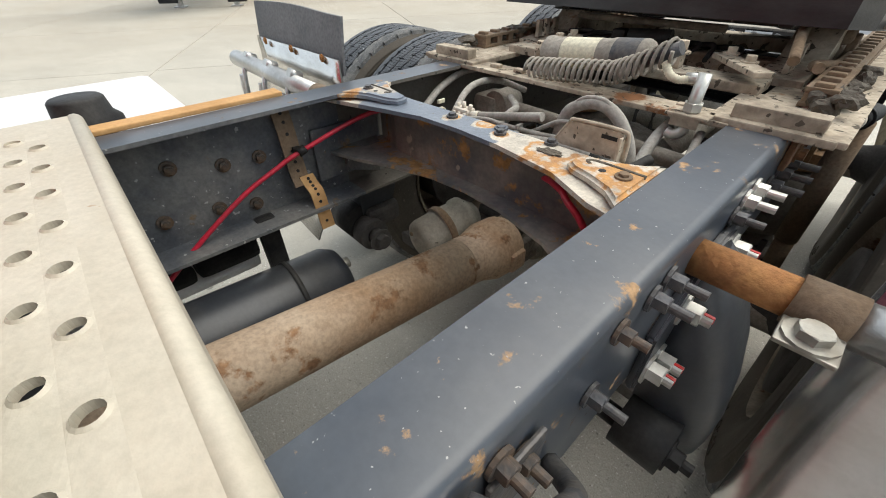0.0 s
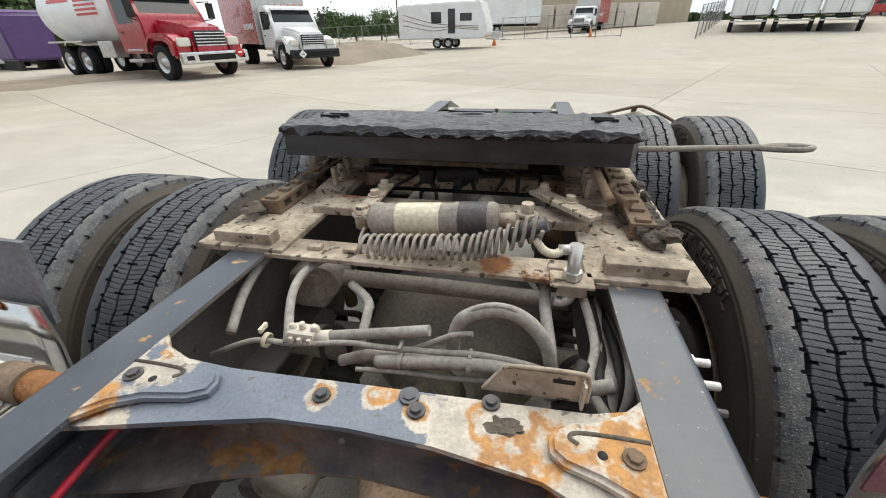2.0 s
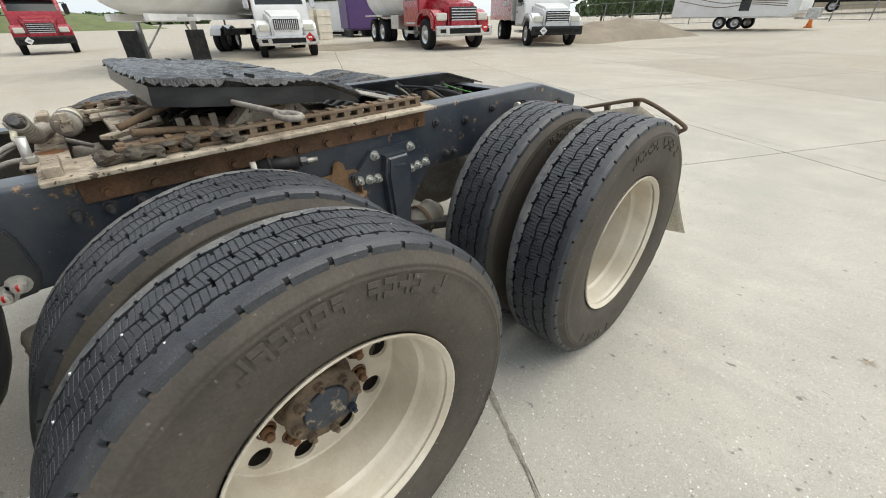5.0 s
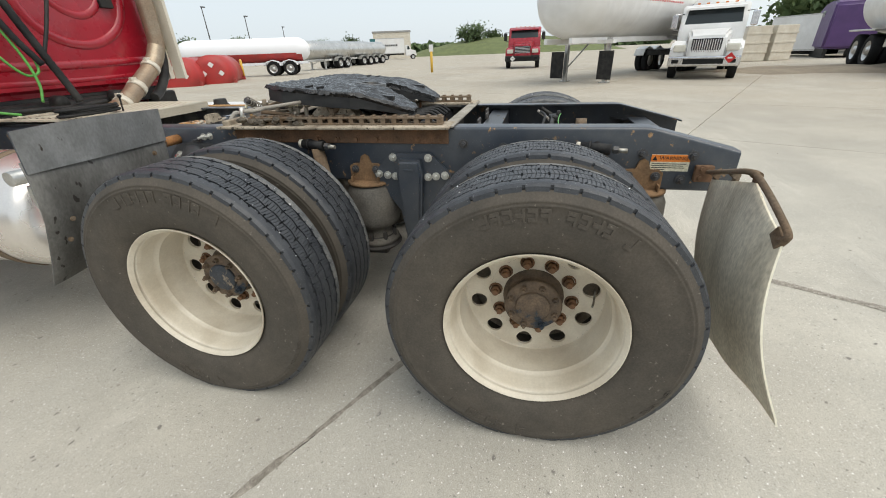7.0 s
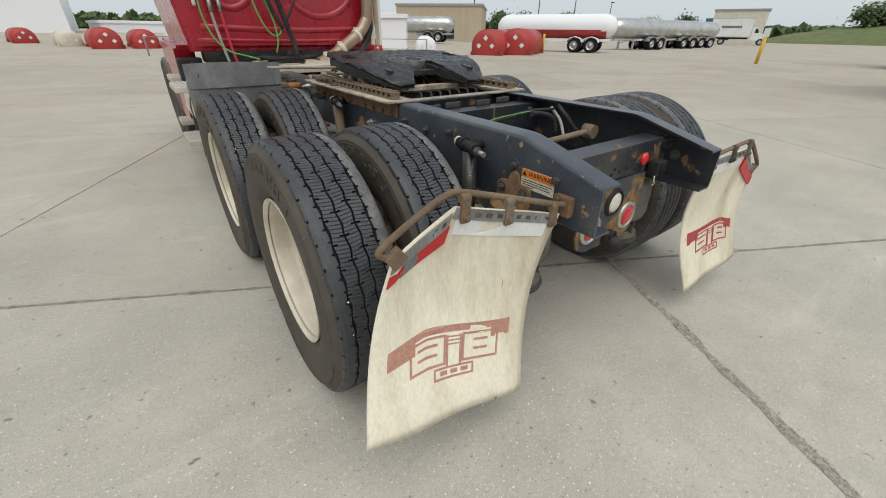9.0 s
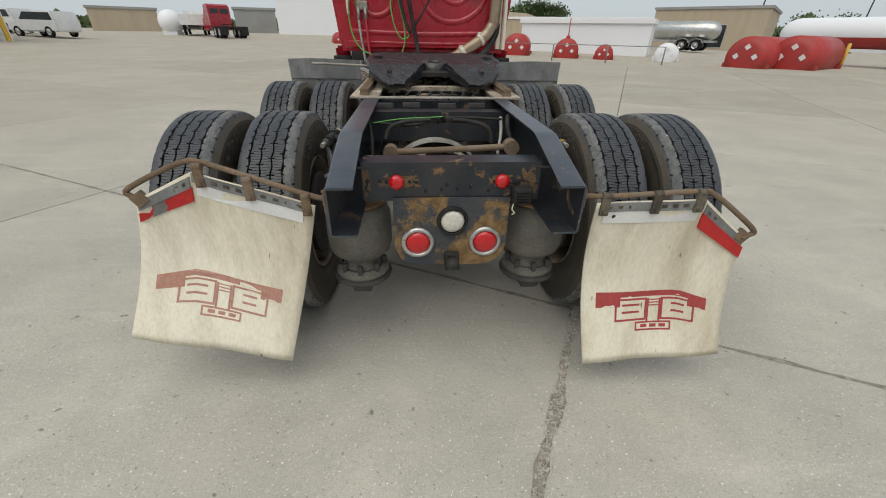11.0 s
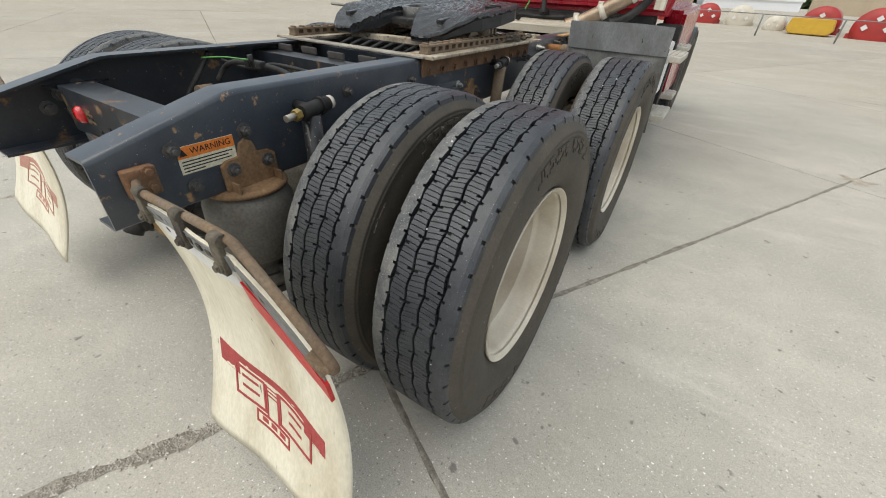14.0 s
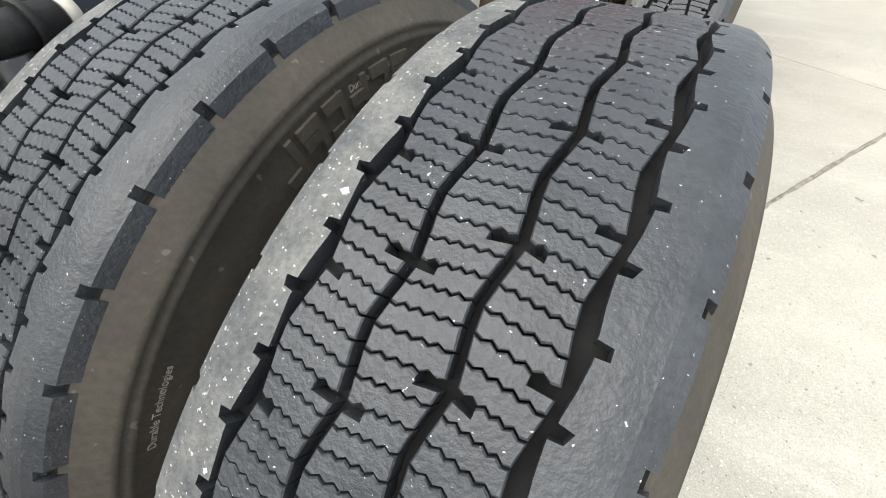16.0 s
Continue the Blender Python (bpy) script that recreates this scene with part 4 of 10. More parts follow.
HC = hub_cap_mesh()
TY, RO, HU, NU, RI, DR = tyre_mesh(), outer_rim_mesh(), hub_mesh(), nut_mesh(), inner_rim_mesh(), drum_mesh()
valve = B()
tube(valve, [(-0.12, 0.222, -0.01), (-0.07, 0.21, -0.02), (-0.045, 0.202, -0.022)], 0.004, 8)
VA = mesh_of(valve, "valve_stem", M["bolt"])


def sub(name, me, par, m=None, label=""):
    ob = new(name, me)
    ob.parent = par
    if m is not None:
        ob.matrix_basis = m
    if label:
        ob["label"] = label
    return ob


def arc_text(body, size, middle, radius, x0):
    """Raised words along the side wall, read from outside."""
    me = text_mesh(body, size, 0.0009)
    for v in me.vertices:
        th, r = radians(middle) - v.co.x / radius, radius + v.co.y
        v.co = (x0 - (r - radius) * 0.13 + v.co.z, r * math.cos(th), r * math.sin(th))
    me.materials.append(M["dusty"])
    return me


def pebble_mesh(seed):
    """A few pale stones caught in the tread."""
    rp = random.Random(seed)
    V, F = [], []
    for k in range(26):
        th, a, r = rp.uniform(0, 2 * math.pi), rp.choice((-0.068, -0.023, 0.023, 0.068)) + rp.uniform(-0.012, 0.012), rp.uniform(0.0018, 0.0042)
        c = Vector((a, 0.5155 * math.cos(th), 0.5155 * math.sin(th)))
        i = len(V)
        V += [tuple(c + Vector(q) * r * rp.uniform(0.7, 1.3)) for q in ((1, 0, 0), (-1, 0, 0), (0, 1, 0), (0, -1, 0), (0, 0, 1), (0, 0, -1))]
        F += [(i + x, i + y_, i + z) for x in (0, 1) for y_ in (2, 3) for z in (4, 5)]
    me = bpy.data.meshes.new("tread_pebbles")
    me.from_pydata(V, [], F)
    me.materials.append(M["plainwhite"])
    return me


HM = HC.copy()
HM.materials[0] = M["hub"]
turn = 0
for y in AXLES:
    for s in (-1, 1):
        turn += 1
        flip = Matrix.Rotation(math.pi, 4, "Z") if s < 0 else Matrix()
        spin = Matrix.Rotation(turn * 0.21, 4, "X")
        w = sub("wheel", RO, truck, Matrix.Translation((s * DUALS[1], y + SKEW[s], HUB_Z)) @ flip @ spin, "deep-dished cream steel disc wheel with ten hand holes")
        sub("tyre", TY, w, spin.inverted(), "worn black truck tyre with brown-grey side wall")
        hb = sub("hub", HU, w, None, "greasy rusty axle hub with studs")
        sub("hub_cap", HC if y > 0.5 else HM, hb, None, "blue-black worn round hub centre" if y > 0.5 else "mud-caked round hub centre")
        sub("valve_stem", VA, w)
        tagged(sub("tread_pebbles", pebble_mesh(turn), w), kind="stuff")
        for k in range(10):
            a = 2 * math.pi * (k + 0.5) / 10
            sub("lug_nut", NU, w, Matrix.Translation((-0.1215, 0.1425 * math.cos(a), 0.1425 * math.sin(a))))
        wi = sub("inner_wheel", RI, truck, Matrix.Translation((s * DUALS[0], y + SKEW[s], HUB_Z)) @ flip, "dusty rusted inner dual wheel")
        sub("tyre", TY, wi, None, "worn black truck tyre with brown-grey side wall")
        sub("brake_drum", DR, wi)
        if s > 0 and y < 0.5:
            for th0 in (94, 143):
                sub("lettering", arc_text("Durable Technologies", 0.0095, th0, 0.445, 0.1356), wi, None, "raised words on the side wall")

# ---- axles ----


def axle(y):
    bm = B()
    for s in (-1, 1):
        cyl(bm, (s * 0.20, y, 0.485), (s * 0.62, y, 0.485), 0.075, 0.062, 20, False)
    lathe(bm, [(0.0, 0.235), (0.10, 0.225), (0.17, 0.19), (0.20, 0.15), (0.205, 0.13), (0.215, 0.12), (0.215, -0.05), (0.19, -0.13), (0.10, -0.20), (0.0, -0.215)], (0, y, 0.56), (0, -1, 0), 36)
    lathe(bm, [(0.23, 0.02), (0.24, 0.01), (0.24, -0.02), (0.20, -0.10), (0.14, -0.22), (0.09, -0.28), (0.075, -0.34), (0.0, -0.34)], (0, y, 0.60), (0, -1, 0), 32)
    lathe(bm, [(0.262, -0.03), (0.265, 0.03), (0.245, 0.09), (0.20, 0.135), (0.12, 0.165), (0.085, 0.17), (0.08, 0.21), (0.0, 0.212)], (-0.03, y + 0.05, 0.618), (0, 1, 0.12), 40)
    for k in range(14):
        a = 2 * math.pi * k / 14
        hexbolt(bm, (0.222 * math.cos(a), y + 0.035, 0.60 + 0.222 * math.sin(a)), (0, 1, 0), 0.012, 0.012)
    return part("drive_axle", bm, M["dusty"], truck, "dust-caked drive axle housing")


axle(0.0), axle(1.32)

# drive shaft with joints
bm = B()
cyl(bm, (0, 1.95, 0.681), (0.0, 3.4, 0.86), 0.060, seg=28)
lathe(bm, [(0.050, -0.145), (0.070, -0.140), (0.076, -0.125), (0.076, -0.07), (0.070, -0.05), (0.0615, -0.02), (0.0605, 0.02)], (0, 1.95, 0.682), (0, 1, 0.12), 32)
for k in range(2):
    box(bm, ((k * 2 - 1) * 0.074, 1.845, 0.669), (0.018, 0.05, 0.05), 0.006)
part("drive_shaft", bm, M["shaft"], truck, "rust-brown drive shaft tube")
bm = B()
for s in (-1, 1):
    box(bm, (s * 0.055, 1.78, 0.66), (0.022, 0.12, 0.07), 0.008)
    box(bm, (0, 1.72, 0.65 + s * 0.055), (0.07, 0.12, 0.022), 0.008)
cyl(bm, (-0.08, 1.75, 0.655), (0.08, 1.75, 0.655), 0.022, seg=14)
cyl(bm, (0, 1.75, 0.575), (0, 1.75, 0.735), 0.022, seg=14)
cyl(bm, (0, 1.60, 0.63), (0, 1.70, 0.65), 0.085, seg=24)
part("universal_joint", bm, M["mud"], truck)
bm = B()
cyl(bm, (0, 0.30, 0.62), (0, 1.05, 0.60), 0.05, seg=20)
part("inter_axle_shaft", bm, M["dusty"], truck)

# ---- fifth wheel and slide ----
# side angles, flat bars and toothed racks
for s in (-1, 1):
    bm = B()
    box(bm, (s * 0.4365, 1.0, 0.982), (0.011, 1.15, 0.075), 0.003)
    for k in range(11):
        hexbolt(bm, (s * 0.442, 0.47 + k * 0.105, 0.965), (s, 0, 0), 0.011, 0.012)
    part("slide_angle", bm, M["rust"], truck, "rust-brown bolted angle under the slide")
    bm = B()
    box(bm, (s * 0.42, 1.02, 1.026), (0.165, 1.22, 0.012), 0.003)
    part("slide_bar", bm, M["plate"], truck, "muddy rusted slide bar")
    bm = B()
    for z in (1.037, 1.064):
        box(bm, (s * 0.425, 0.96, z), (0.05, 1.02, 0.009), 0.002)
    for k in range(19):
        box(bm, (s * 0.425, 0.465 + k * 0.055, 1.051), (0.046, 0.024, 0.022), 0.002)
        box(bm, (s * 0.425, 0.465 + k * 0.055, 1.071), (0.03, 0.018, 0.010), 0.003)
    part("slide_rack", bm, M["brownrust"], truck, "toothed rusty slide rack caked with dirt")
    bm = B()
    box(bm, (s * 0.395, 1.525, 1.024), (0.19, 0.215, 0.014), 0.003)
    box(bm, (s * 0.40, 1.60, 1.043), (0.135, 0.035, 0.026), 0.003)
    part("corner_plate", bm, M["plate"], truck)
    bm = B()
    for q in range(26):
        a = 1.10 + random.random() * 0.42
        lump = bmesh.ops.create_icosphere(bm, subdivisions=2, radius=1.0)["verts"]
        size = Vector((random.uniform(0.010, 0.026), random.uniform(0.012, 0.034), random.uniform(0.007, 0.017)))
        at_ = Vector((s * (0.44 + random.uniform(-0.03, 0.03)), a, 1.046 + random.uniform(-0.014, 0.018)))
        for v in lump:
            k_ = 1 + 0.55 * noise.noise(v.co * 1.7 + Vector((q * 3.1, 0, 0))) + 0.25 * noise.noise(v.co * 4.5)
            v.co = at_ + Vector((v.co.x * size.x, v.co.y * size.y, v.co.z * size.z)) * k_
    parts("caked_grease", bm, M["mud"], truck, "lumps of dried grease and mud")
bm = B()
box(bm, (0, 1.60, 1.018), (0.68, 0.075, 0.010), 0.002)
for x in (-0.25, 0.16, 0.24):
    box(bm, (x, 1.60, 1.027), (0.03, 0.02, 0.012), 0.004)
part("front_cross_plate", bm, M["plate"], truck)
bm = B()
box(bm, (0, 0.425, 1.026), (0.92, 0.055, 0.008), 0.002)
part("rear_cross_plate", bm, M["dusty"], truck)
bm = B()
box(bm, (0, 1.40, 1.038), (0.66, 0.085, 0.022), 0.004)
box(bm, (0, 1.15, 1.030), (0.60, 0.06, 0.04), 0.006)
box(bm, (0, 0.78, 1.030), (0.60, 0.06, 0.04), 0.006)
parts("carriage_beam", bm, M["plate"], truck)
for s in (-1, 1):
    bm = B()
    prism(bm, [(0.80, 1.03), (1.33, 1.03), (1.33, 1.045), (1.16, 1.06), (1.07, 1.14), (0.97, 1.14), (0.90, 1.06), (0.80, 1.045)], "x", s * 0.335 - 0.045, s * 0.335 + 0.045)
    for y in (1.20, 1.25, 1.29):
        box(bm, (s * 0.335, y, 1.075), (0.012, 0.02, 0.05), 0.002)
    part("pedestal", bm, M["plate"], truck)
    bm = B()
    lathe(bm, [(0.0, 0.012), (0.028, 0.010), (0.036, 0.004), (0.036, -0.03)], (s * 0.385, 1.02, 1.115), (s, 0, 0.2), 20)
    box(bm, (s * 0.40, 1.02, 1.075), (0.02, 0.025, 0.06), 0.005)
    box(bm, (s * 0.40, 0.98, 1.065), (0.018, 0.05, 0.022), 0.005)
    part("pivot_pin", bm, M["brownrust"], truck)

# the greasy coupling plate
OUT = [(-0.42, 0.375), (0.42, 0.375), (0.455, 0.28), (0.465, 0.10), (0.45, -0.08), (0.41, -0.20), (0.355, -0.30), (0.30, -0.35), (0.20, -0.345), (0.13, -0.22), (0.065, -0.06), (0.05, 0.02), (0.0, 0.055), (-0.05, 0.02), (-0.065, -0.06), (-0.13, -0.22), (-0.20, -0.345), (-0.30, -0.35), (-0.355, -0.30), (-0.41, -0.20), (-0.45, -0.08), (-0.465, 0.10), (-0.455, 0.28)]
TILT = pose(0.012, 0.975, 1.186, 5.6, 0, 0)


def drop(x, y):
    d = 0.0
    if y < -0.10:
        d -= (-0.10 - y) ** 1.3 * 0.42
    return d


bm = B()
loop = []
for i, p in enumerate(OUT):
    q = OUT[(i + 1) % len(OUT)]
    L = math.hypot(q[0] - p[0], q[1] - p[1])
    k = max(1, int(L / 0.009))
    for j in range(k):
        loop.append((p[0] + (q[0] - p[0]) * j / k, p[1] + (q[1] - p[1]) * j / k))
from mathutils.geometry import delaunay_2d_cdt
inner = [Vector((x * 0.011, y * 0.011)) for x in range(-41, 42) for y in range(-31, 34)]
V2, E2, F2, *_ = delaunay_2d_cdt([Vector(p) for p in loop] + inner, [(i, (i + 1) % len(loop)) for i in range(len(loop))], [], 1, 1e-4)


def grease_height(x, y):
    v = Vector((x * 7, y * 7, 2.0))
    rad = math.hypot(x, y + 0.02)
    return 0.005 * noise.noise(v * 2.0) + 0.0035 * noise.noise(v * 5) + 0.002 * noise.noise(v * 11) + 0.0018 * math.sin(rad * 190 + 4 * noise.noise(v * 1.2)) + 0.0015 * math.sin(rad * 75)


top = [bm.verts.new((v.x, v.y, drop(v.x, v.y) + grease_height(v.x, v.y))) for v in V2]
for f in F2:
    try:
        bm.faces.new([top[i] for i in f]).smooth = True
    except ValueError:
        pass
bmesh.ops.recalc_face_normals(bm, faces=bm.faces)
if sum(f.normal.z for f in bm.faces) < 0:
    bmesh.ops.reverse_faces(bm, faces=bm.faces)
n0 = len(loop)
prev = None
rows = []
for i, (x, y) in enumerate(loop):
    out = Vector((x, y - 0.0)).normalized()
    depth = 0.075 if y > -0.12 else max(0.028, 0.068 + (y + 0.12) * 0.16)
    if abs(x) < 0.14 and y < 0.06:
        depth = 0.06
    rag = max(-0.002, 0.005 + 0.009 * noise.noise(Vector((x * 60, y * 60, 0))) + 0.010 * noise.noise(Vector((x * 19, y * 19, 3)))) * (1.0 if y > -0.15 else 0.35)
    z = drop(x, y)
    rows.append([(x, y, z), (x + out.x * (0.004 + rag), y + out.y * (0.004 + rag), z - 0.007 - rag * 1.3), (x - out.x * 0.006, y - out.y * 0.006, z - 0.024), (x - out.x * 0.006, y - out.y * 0.006, z - depth), (x - out.x * 0.012, y - out.y * 0.012, z - depth)])
ring = [[bm.verts.new(p) for p in r[1:]] for r in rows]
for i in range(n0):
    j = (i + 1) % n0
    a, b = [top[i]] + ring[i], [top[j]] + ring[j]
    for k in range(4):
        try:
            bm.faces.new((a[k], b[k], b[k + 1], a[k + 1])).material_index = int(k > 1)
        except ValueError:
            pass
bmesh.ops.recalc_face_normals(bm, faces=bm.faces)
bmesh.ops.transform(bm, matrix=TILT, verts=bm.verts)
fifth = part("fifth_wheel_plate", bm, [M["grease"], M["fifthside"]], truck, "black grease-smeared coupling plate with throat slot")
# underside web and lock
bm = B()
for x in (-0.30, 0.30):
    box(bm, (x, 0.0, -0.05), (0.03, 0.5, 0.07), 0.004)
box(bm, (0, 0.12, -0.055), (0.60, 0.04, 0.06), 0.004)
box(bm, (0, 0.0, -0.06), (0.20, 0.26, 0.035), 0.006)
lathe(bm, [(0.055, -0.01), (0.055, 0.012), (0.085, 0.012), (0.085, -0.05)], (0, -0.01, -0.01), (0, 0, 1), 28)
bmesh.ops.transform(bm, matrix=TILT, verts=bm.verts)
part("lock_jaw", bm, M["blackpaint"], fifth)
bm = B()
for k in range(46):
    a = -0.12 + k * 0.0062
    tube(bm, [(a, 0.30, -0.088), (a + 0.003, 0.30, -0.10)], 0.0035, 5, False)
tube(bm, [(-0.20, 0.30, -0.094), (0.19, 0.30, -0.094)], 0.009, 8, False)
bmesh.ops.transform(bm, matrix=TILT, verts=bm.verts)
part("lock_spring", bm, M["mud"], fifth)
bm = B()
for s in (-1, 1):
    for y in (0.16, 0.10):
        box(bm, (s * 0.39, y, 0.004), (0.06, 0.010, 0.008))
bmesh.ops.transform(bm, matrix=TILT, verts=bm.verts)
parts("grease_slot", bm, M["ink"], fifth)
# release handle towards the left side
bm = B()
tube(bm, [(-0.20, 1.17, 1.135), (-0.45, 1.16, 1.14), (-0.72, 1.15, 1.15), (-0.80, 1.15, 1.152)], 0.008, 8)
tube(bm, [(-0.74, 1.15, 1.15), (-0.78, 1.168, 1.152), (-0.83, 1.168, 1.153), (-0.855, 1.15, 1.154), (-0.83, 1.13, 1.153), (-0.78, 1.133, 1.152), (-0.745, 1.148, 1.15)], 0.0075, 8)
part("release_handle", bm, M["dusty"], truck, "thin steel release handle with a loop end")

# air cylinder, spring hose and fittings
CA, CB = Vector((0.135, 1.527, 1.067)), Vector((-0.135, 1.54, 1.09))
CD = (CB - CA).normalized()
bm = B()
lathe(bm, [(0.0, -0.002), (0.026, -0.002), (0.033, 0.004), (0.0362, 0.008), (0.0362, 0.02), (0.0338, 0.024), (0.0338, 0.182), (0.0358, 0.186), (0.0358, 0.262), (0.032, 0.27), (0.018, 0.274), (0.0, 0.274)], CA, CD, 28)
ac = part("air_cylinder", bm, M["dusty"], truck, "dusty grey air cylinder with a yellowed label")
bm = B()
lathe(bm, [(0.0342, 0.0), (0.0342, 0.095)], CA + CD * 0.062, CD, 28)
part("label_band", bm, M["labelwhite"], ac)
bm = B()
lathe(bm, [(0.0362, 0.0), (0.0362, 0.058)], CA + CD * 0.195, CD, 28)
part("end_cap", bm, M["boltdark"], ac)
bm = B()
cyl(bm, CB, CB + CD * 0.045, 0.014, seg=12)
box(bm, CB + CD * 0.05, (0.03, 0.025, 0.03), 0.004)
hexbolt(bm, CB + CD * 0.055 + Vector((0, 0, 0.012)), (0, 0, 1), 0.013, 0.02)
cyl(bm, CA, (0.168, 1.50, 1.066), 0.012, seg=10)
hexbolt(bm, (0.172, 1.495, 1.06), (0, 0, 1), 0.016, 0.02)
cyl(bm, (0.172, 1.495, 1.03), (0.172, 1.495, 1.075), 0.02, seg=12)
box(bm, (0.165, 1.41, 1.075), (0.034, 0.15, 0.010), 0.003)
for y in (1.36, 1.43):
    hexbolt(bm, (0.165, y, 1.08), (0, 0, 1), 0.011, 0.012)
box(bm, (-0.27, 1.40, 1.075), (0.04, 0.19, 0.012), 0.003, pose(0, 0, 0, 0, 0, 40))
for y in (1.36, 1.43):
    hexbolt(bm, (-0.30 + (1.45 - y) * 0.8, y - 0.03, 1.08), (0, 0, 1), 0.011, 0.012)
parts("linkage", bm, M["plate"], truck)
COIL = ((0.0, 0.128, 1.602, 1.040), (0.62, -0.095, 1.618, 1.066), (0.80, -0.145, 1.627, 1.088), (1.0, -0.215, 1.632, 1.128))
bm = B()
N, turns = 23 * 14, 23
hp = [(0.150, 1.545, 1.052), (0.150, 1.575, 1.040)]
for i in range(N + 1):
    f = i / N
    g0, g1 = [(p, q) for p, q in zip(COIL, COIL[1:]) if p[0] <= f <= q[0]][0]
    w = (f - g0[0]) / (g1[0] - g0[0])
    c = Vector(g0[1:]).lerp(Vector(g1[1:]), w)
    a = f * turns * 2 * math.pi
    hp.append((c.x, c.y + 0.023 * math.cos(a), c.z + 0.023 * math.sin(a)))
tube(bm, hp, 0.0036, 7, False)
part("coil_hose", bm, M["dusty"], truck, "coiled grey air hose")
bm = B()
cyl(bm, (-0.16, 1.632, 1.10), (-0.222, 1.634, 1.132), 0.013, seg=12)
part("coil_end", bm, M["boltdark"], truck)
bm = B()
tube(bm, [(-0.205, 1.645, 1.108), (-0.22, 1.65, 1.09), (-0.238, 1.648, 1.083), (-0.252, 1.64, 1.086)], 0.0066, 8, n=9, ribs=0.22)
part("ribbed_hose", bm, M["labelwhite"], truck, "short pale ribbed hose")
bm = B()
cyl(bm, (-0.246, 1.638, 1.086), (-0.275, 1.636, 1.088), 0.0095, seg=12)
cyl(bm, (-0.275, 1.636, 1.098), (-0.275, 1.646, 1.012), 0.0115, seg=12)
hexbolt(bm, (-0.275, 1.640, 1.034), (0, 0, 1), 0.017, 0.012, False)
tube(bm, [(-0.275, 1.646, 1.018), (-0.275, 1.65, 0.998), (-0.262, 1.652, 0.988), (-0.248, 1.652, 0.990)], 0.010, 9)
parts("hose_fitting", bm, M["zinc"], truck)
bm = B()
box(bm, (-0.275, 1.640, 1.028), (0.075, 0.05, 0.006), 0.002)
box(bm, (-0.275, 1.660, 1.018), (0.05, 0.006, 0.022), 0.002)
part("fitting_bracket", bm, M["plate"], truck, "small rusty bracket of the hose fitting")

# ---- front frame crossmember ----
FRONT_T = [(-0.36, 2.045), (-0.30, 2.035), (-0.22, 2.00), (-0.10, 1.985), (0.0, 1.982), (0.10, 1.986), (0.20, 2.008), (0.30, 2.03), (0.40, 2.05)]
BACK_T = [(0.40, 1.875), (0.345, 1.89), (0.28, 1.915), (0.20, 1.922), (0.0, 1.918), (-0.20, 1.91), (-0.28, 1.905), (-0.345, 1.885), (-0.40, 1.87)]
FRONT_B = [(-0.40, 2.05), (-0.30, 2.03), (-0.22, 1.99), (-0.10, 1.965), (0.0, 1.96), (0.10, 1.968), (0.22, 2.0), (0.30, 2.03), (0.40, 2.05)]


def sag(x, z):
    return z + 0.012 * (1 - (x / 0.4) ** 2)


bm = B()
for fr, z0, th in ((FRONT_T, 1.004, 0.008), (FRONT_B, 0.868, 0.008)):
    if z0 < 0.9:
        bmesh.ops.recalc_face_normals(bm, faces=bm.faces)
        xm = part("front_crossmember", bm, M["cross"], truck, "arched crossmember, grey-blue paint flaking to orange rust and bare pale metal")
        bm = B()
    poly = fr + BACK_T
    lo = [bm.verts.new((x, y, sag(x, z0) - th)) for x, y in poly]
    hi = [bm.verts.new((x, y, sag(x, z0))) for x, y in poly]
    k = len(poly)
    bm.faces.new(hi)
    bm.faces.new(lo[::-1])
    for i in range(k):
        bm.faces.new((lo[i], lo[(i + 1) % k], hi[(i + 1) % k], hi[i]))
bmesh.ops.recalc_face_normals(bm, faces=bm.faces)
part("lower_flange", bm, M["crosslow"], xm, "dark lower flange with orange rust patches")
# the web gets the dark flange paint, which carries its shade between the flanges
bm = B()
for (x0, y0), (x1, y1) in zip(BACK_T, BACK_T[1:]):
    q = []
    for x, y, z in ((x0, y0, sag(x0, 1.0)), (x1, y1, sag(x1, 1.0)), (x1, y1, sag(x1, 0.866)), (x0, y0, sag(x0, 0.866))):
        q.append((x, y + 0.002, z))
    A = [bm.verts.new(p) for p in q]
    C = [bm.verts.new((p[0], p[1] + 0.008, p[2])) for p in q]
    bm.faces.new(A)
    bm.faces.new(C[::-1])
    for i in range(4):
        bm.faces.new((A[i], C[i], C[(i + 1) % 4], A[(i + 1) % 4]))
bmesh.ops.remove_doubles(bm, verts=bm.verts, dist=1e-4)
bmesh.ops.recalc_face_normals(bm, faces=bm.faces)
part("web", bm, M["crosslow"], xm, "crossmember web, its shade put into a dark paint")
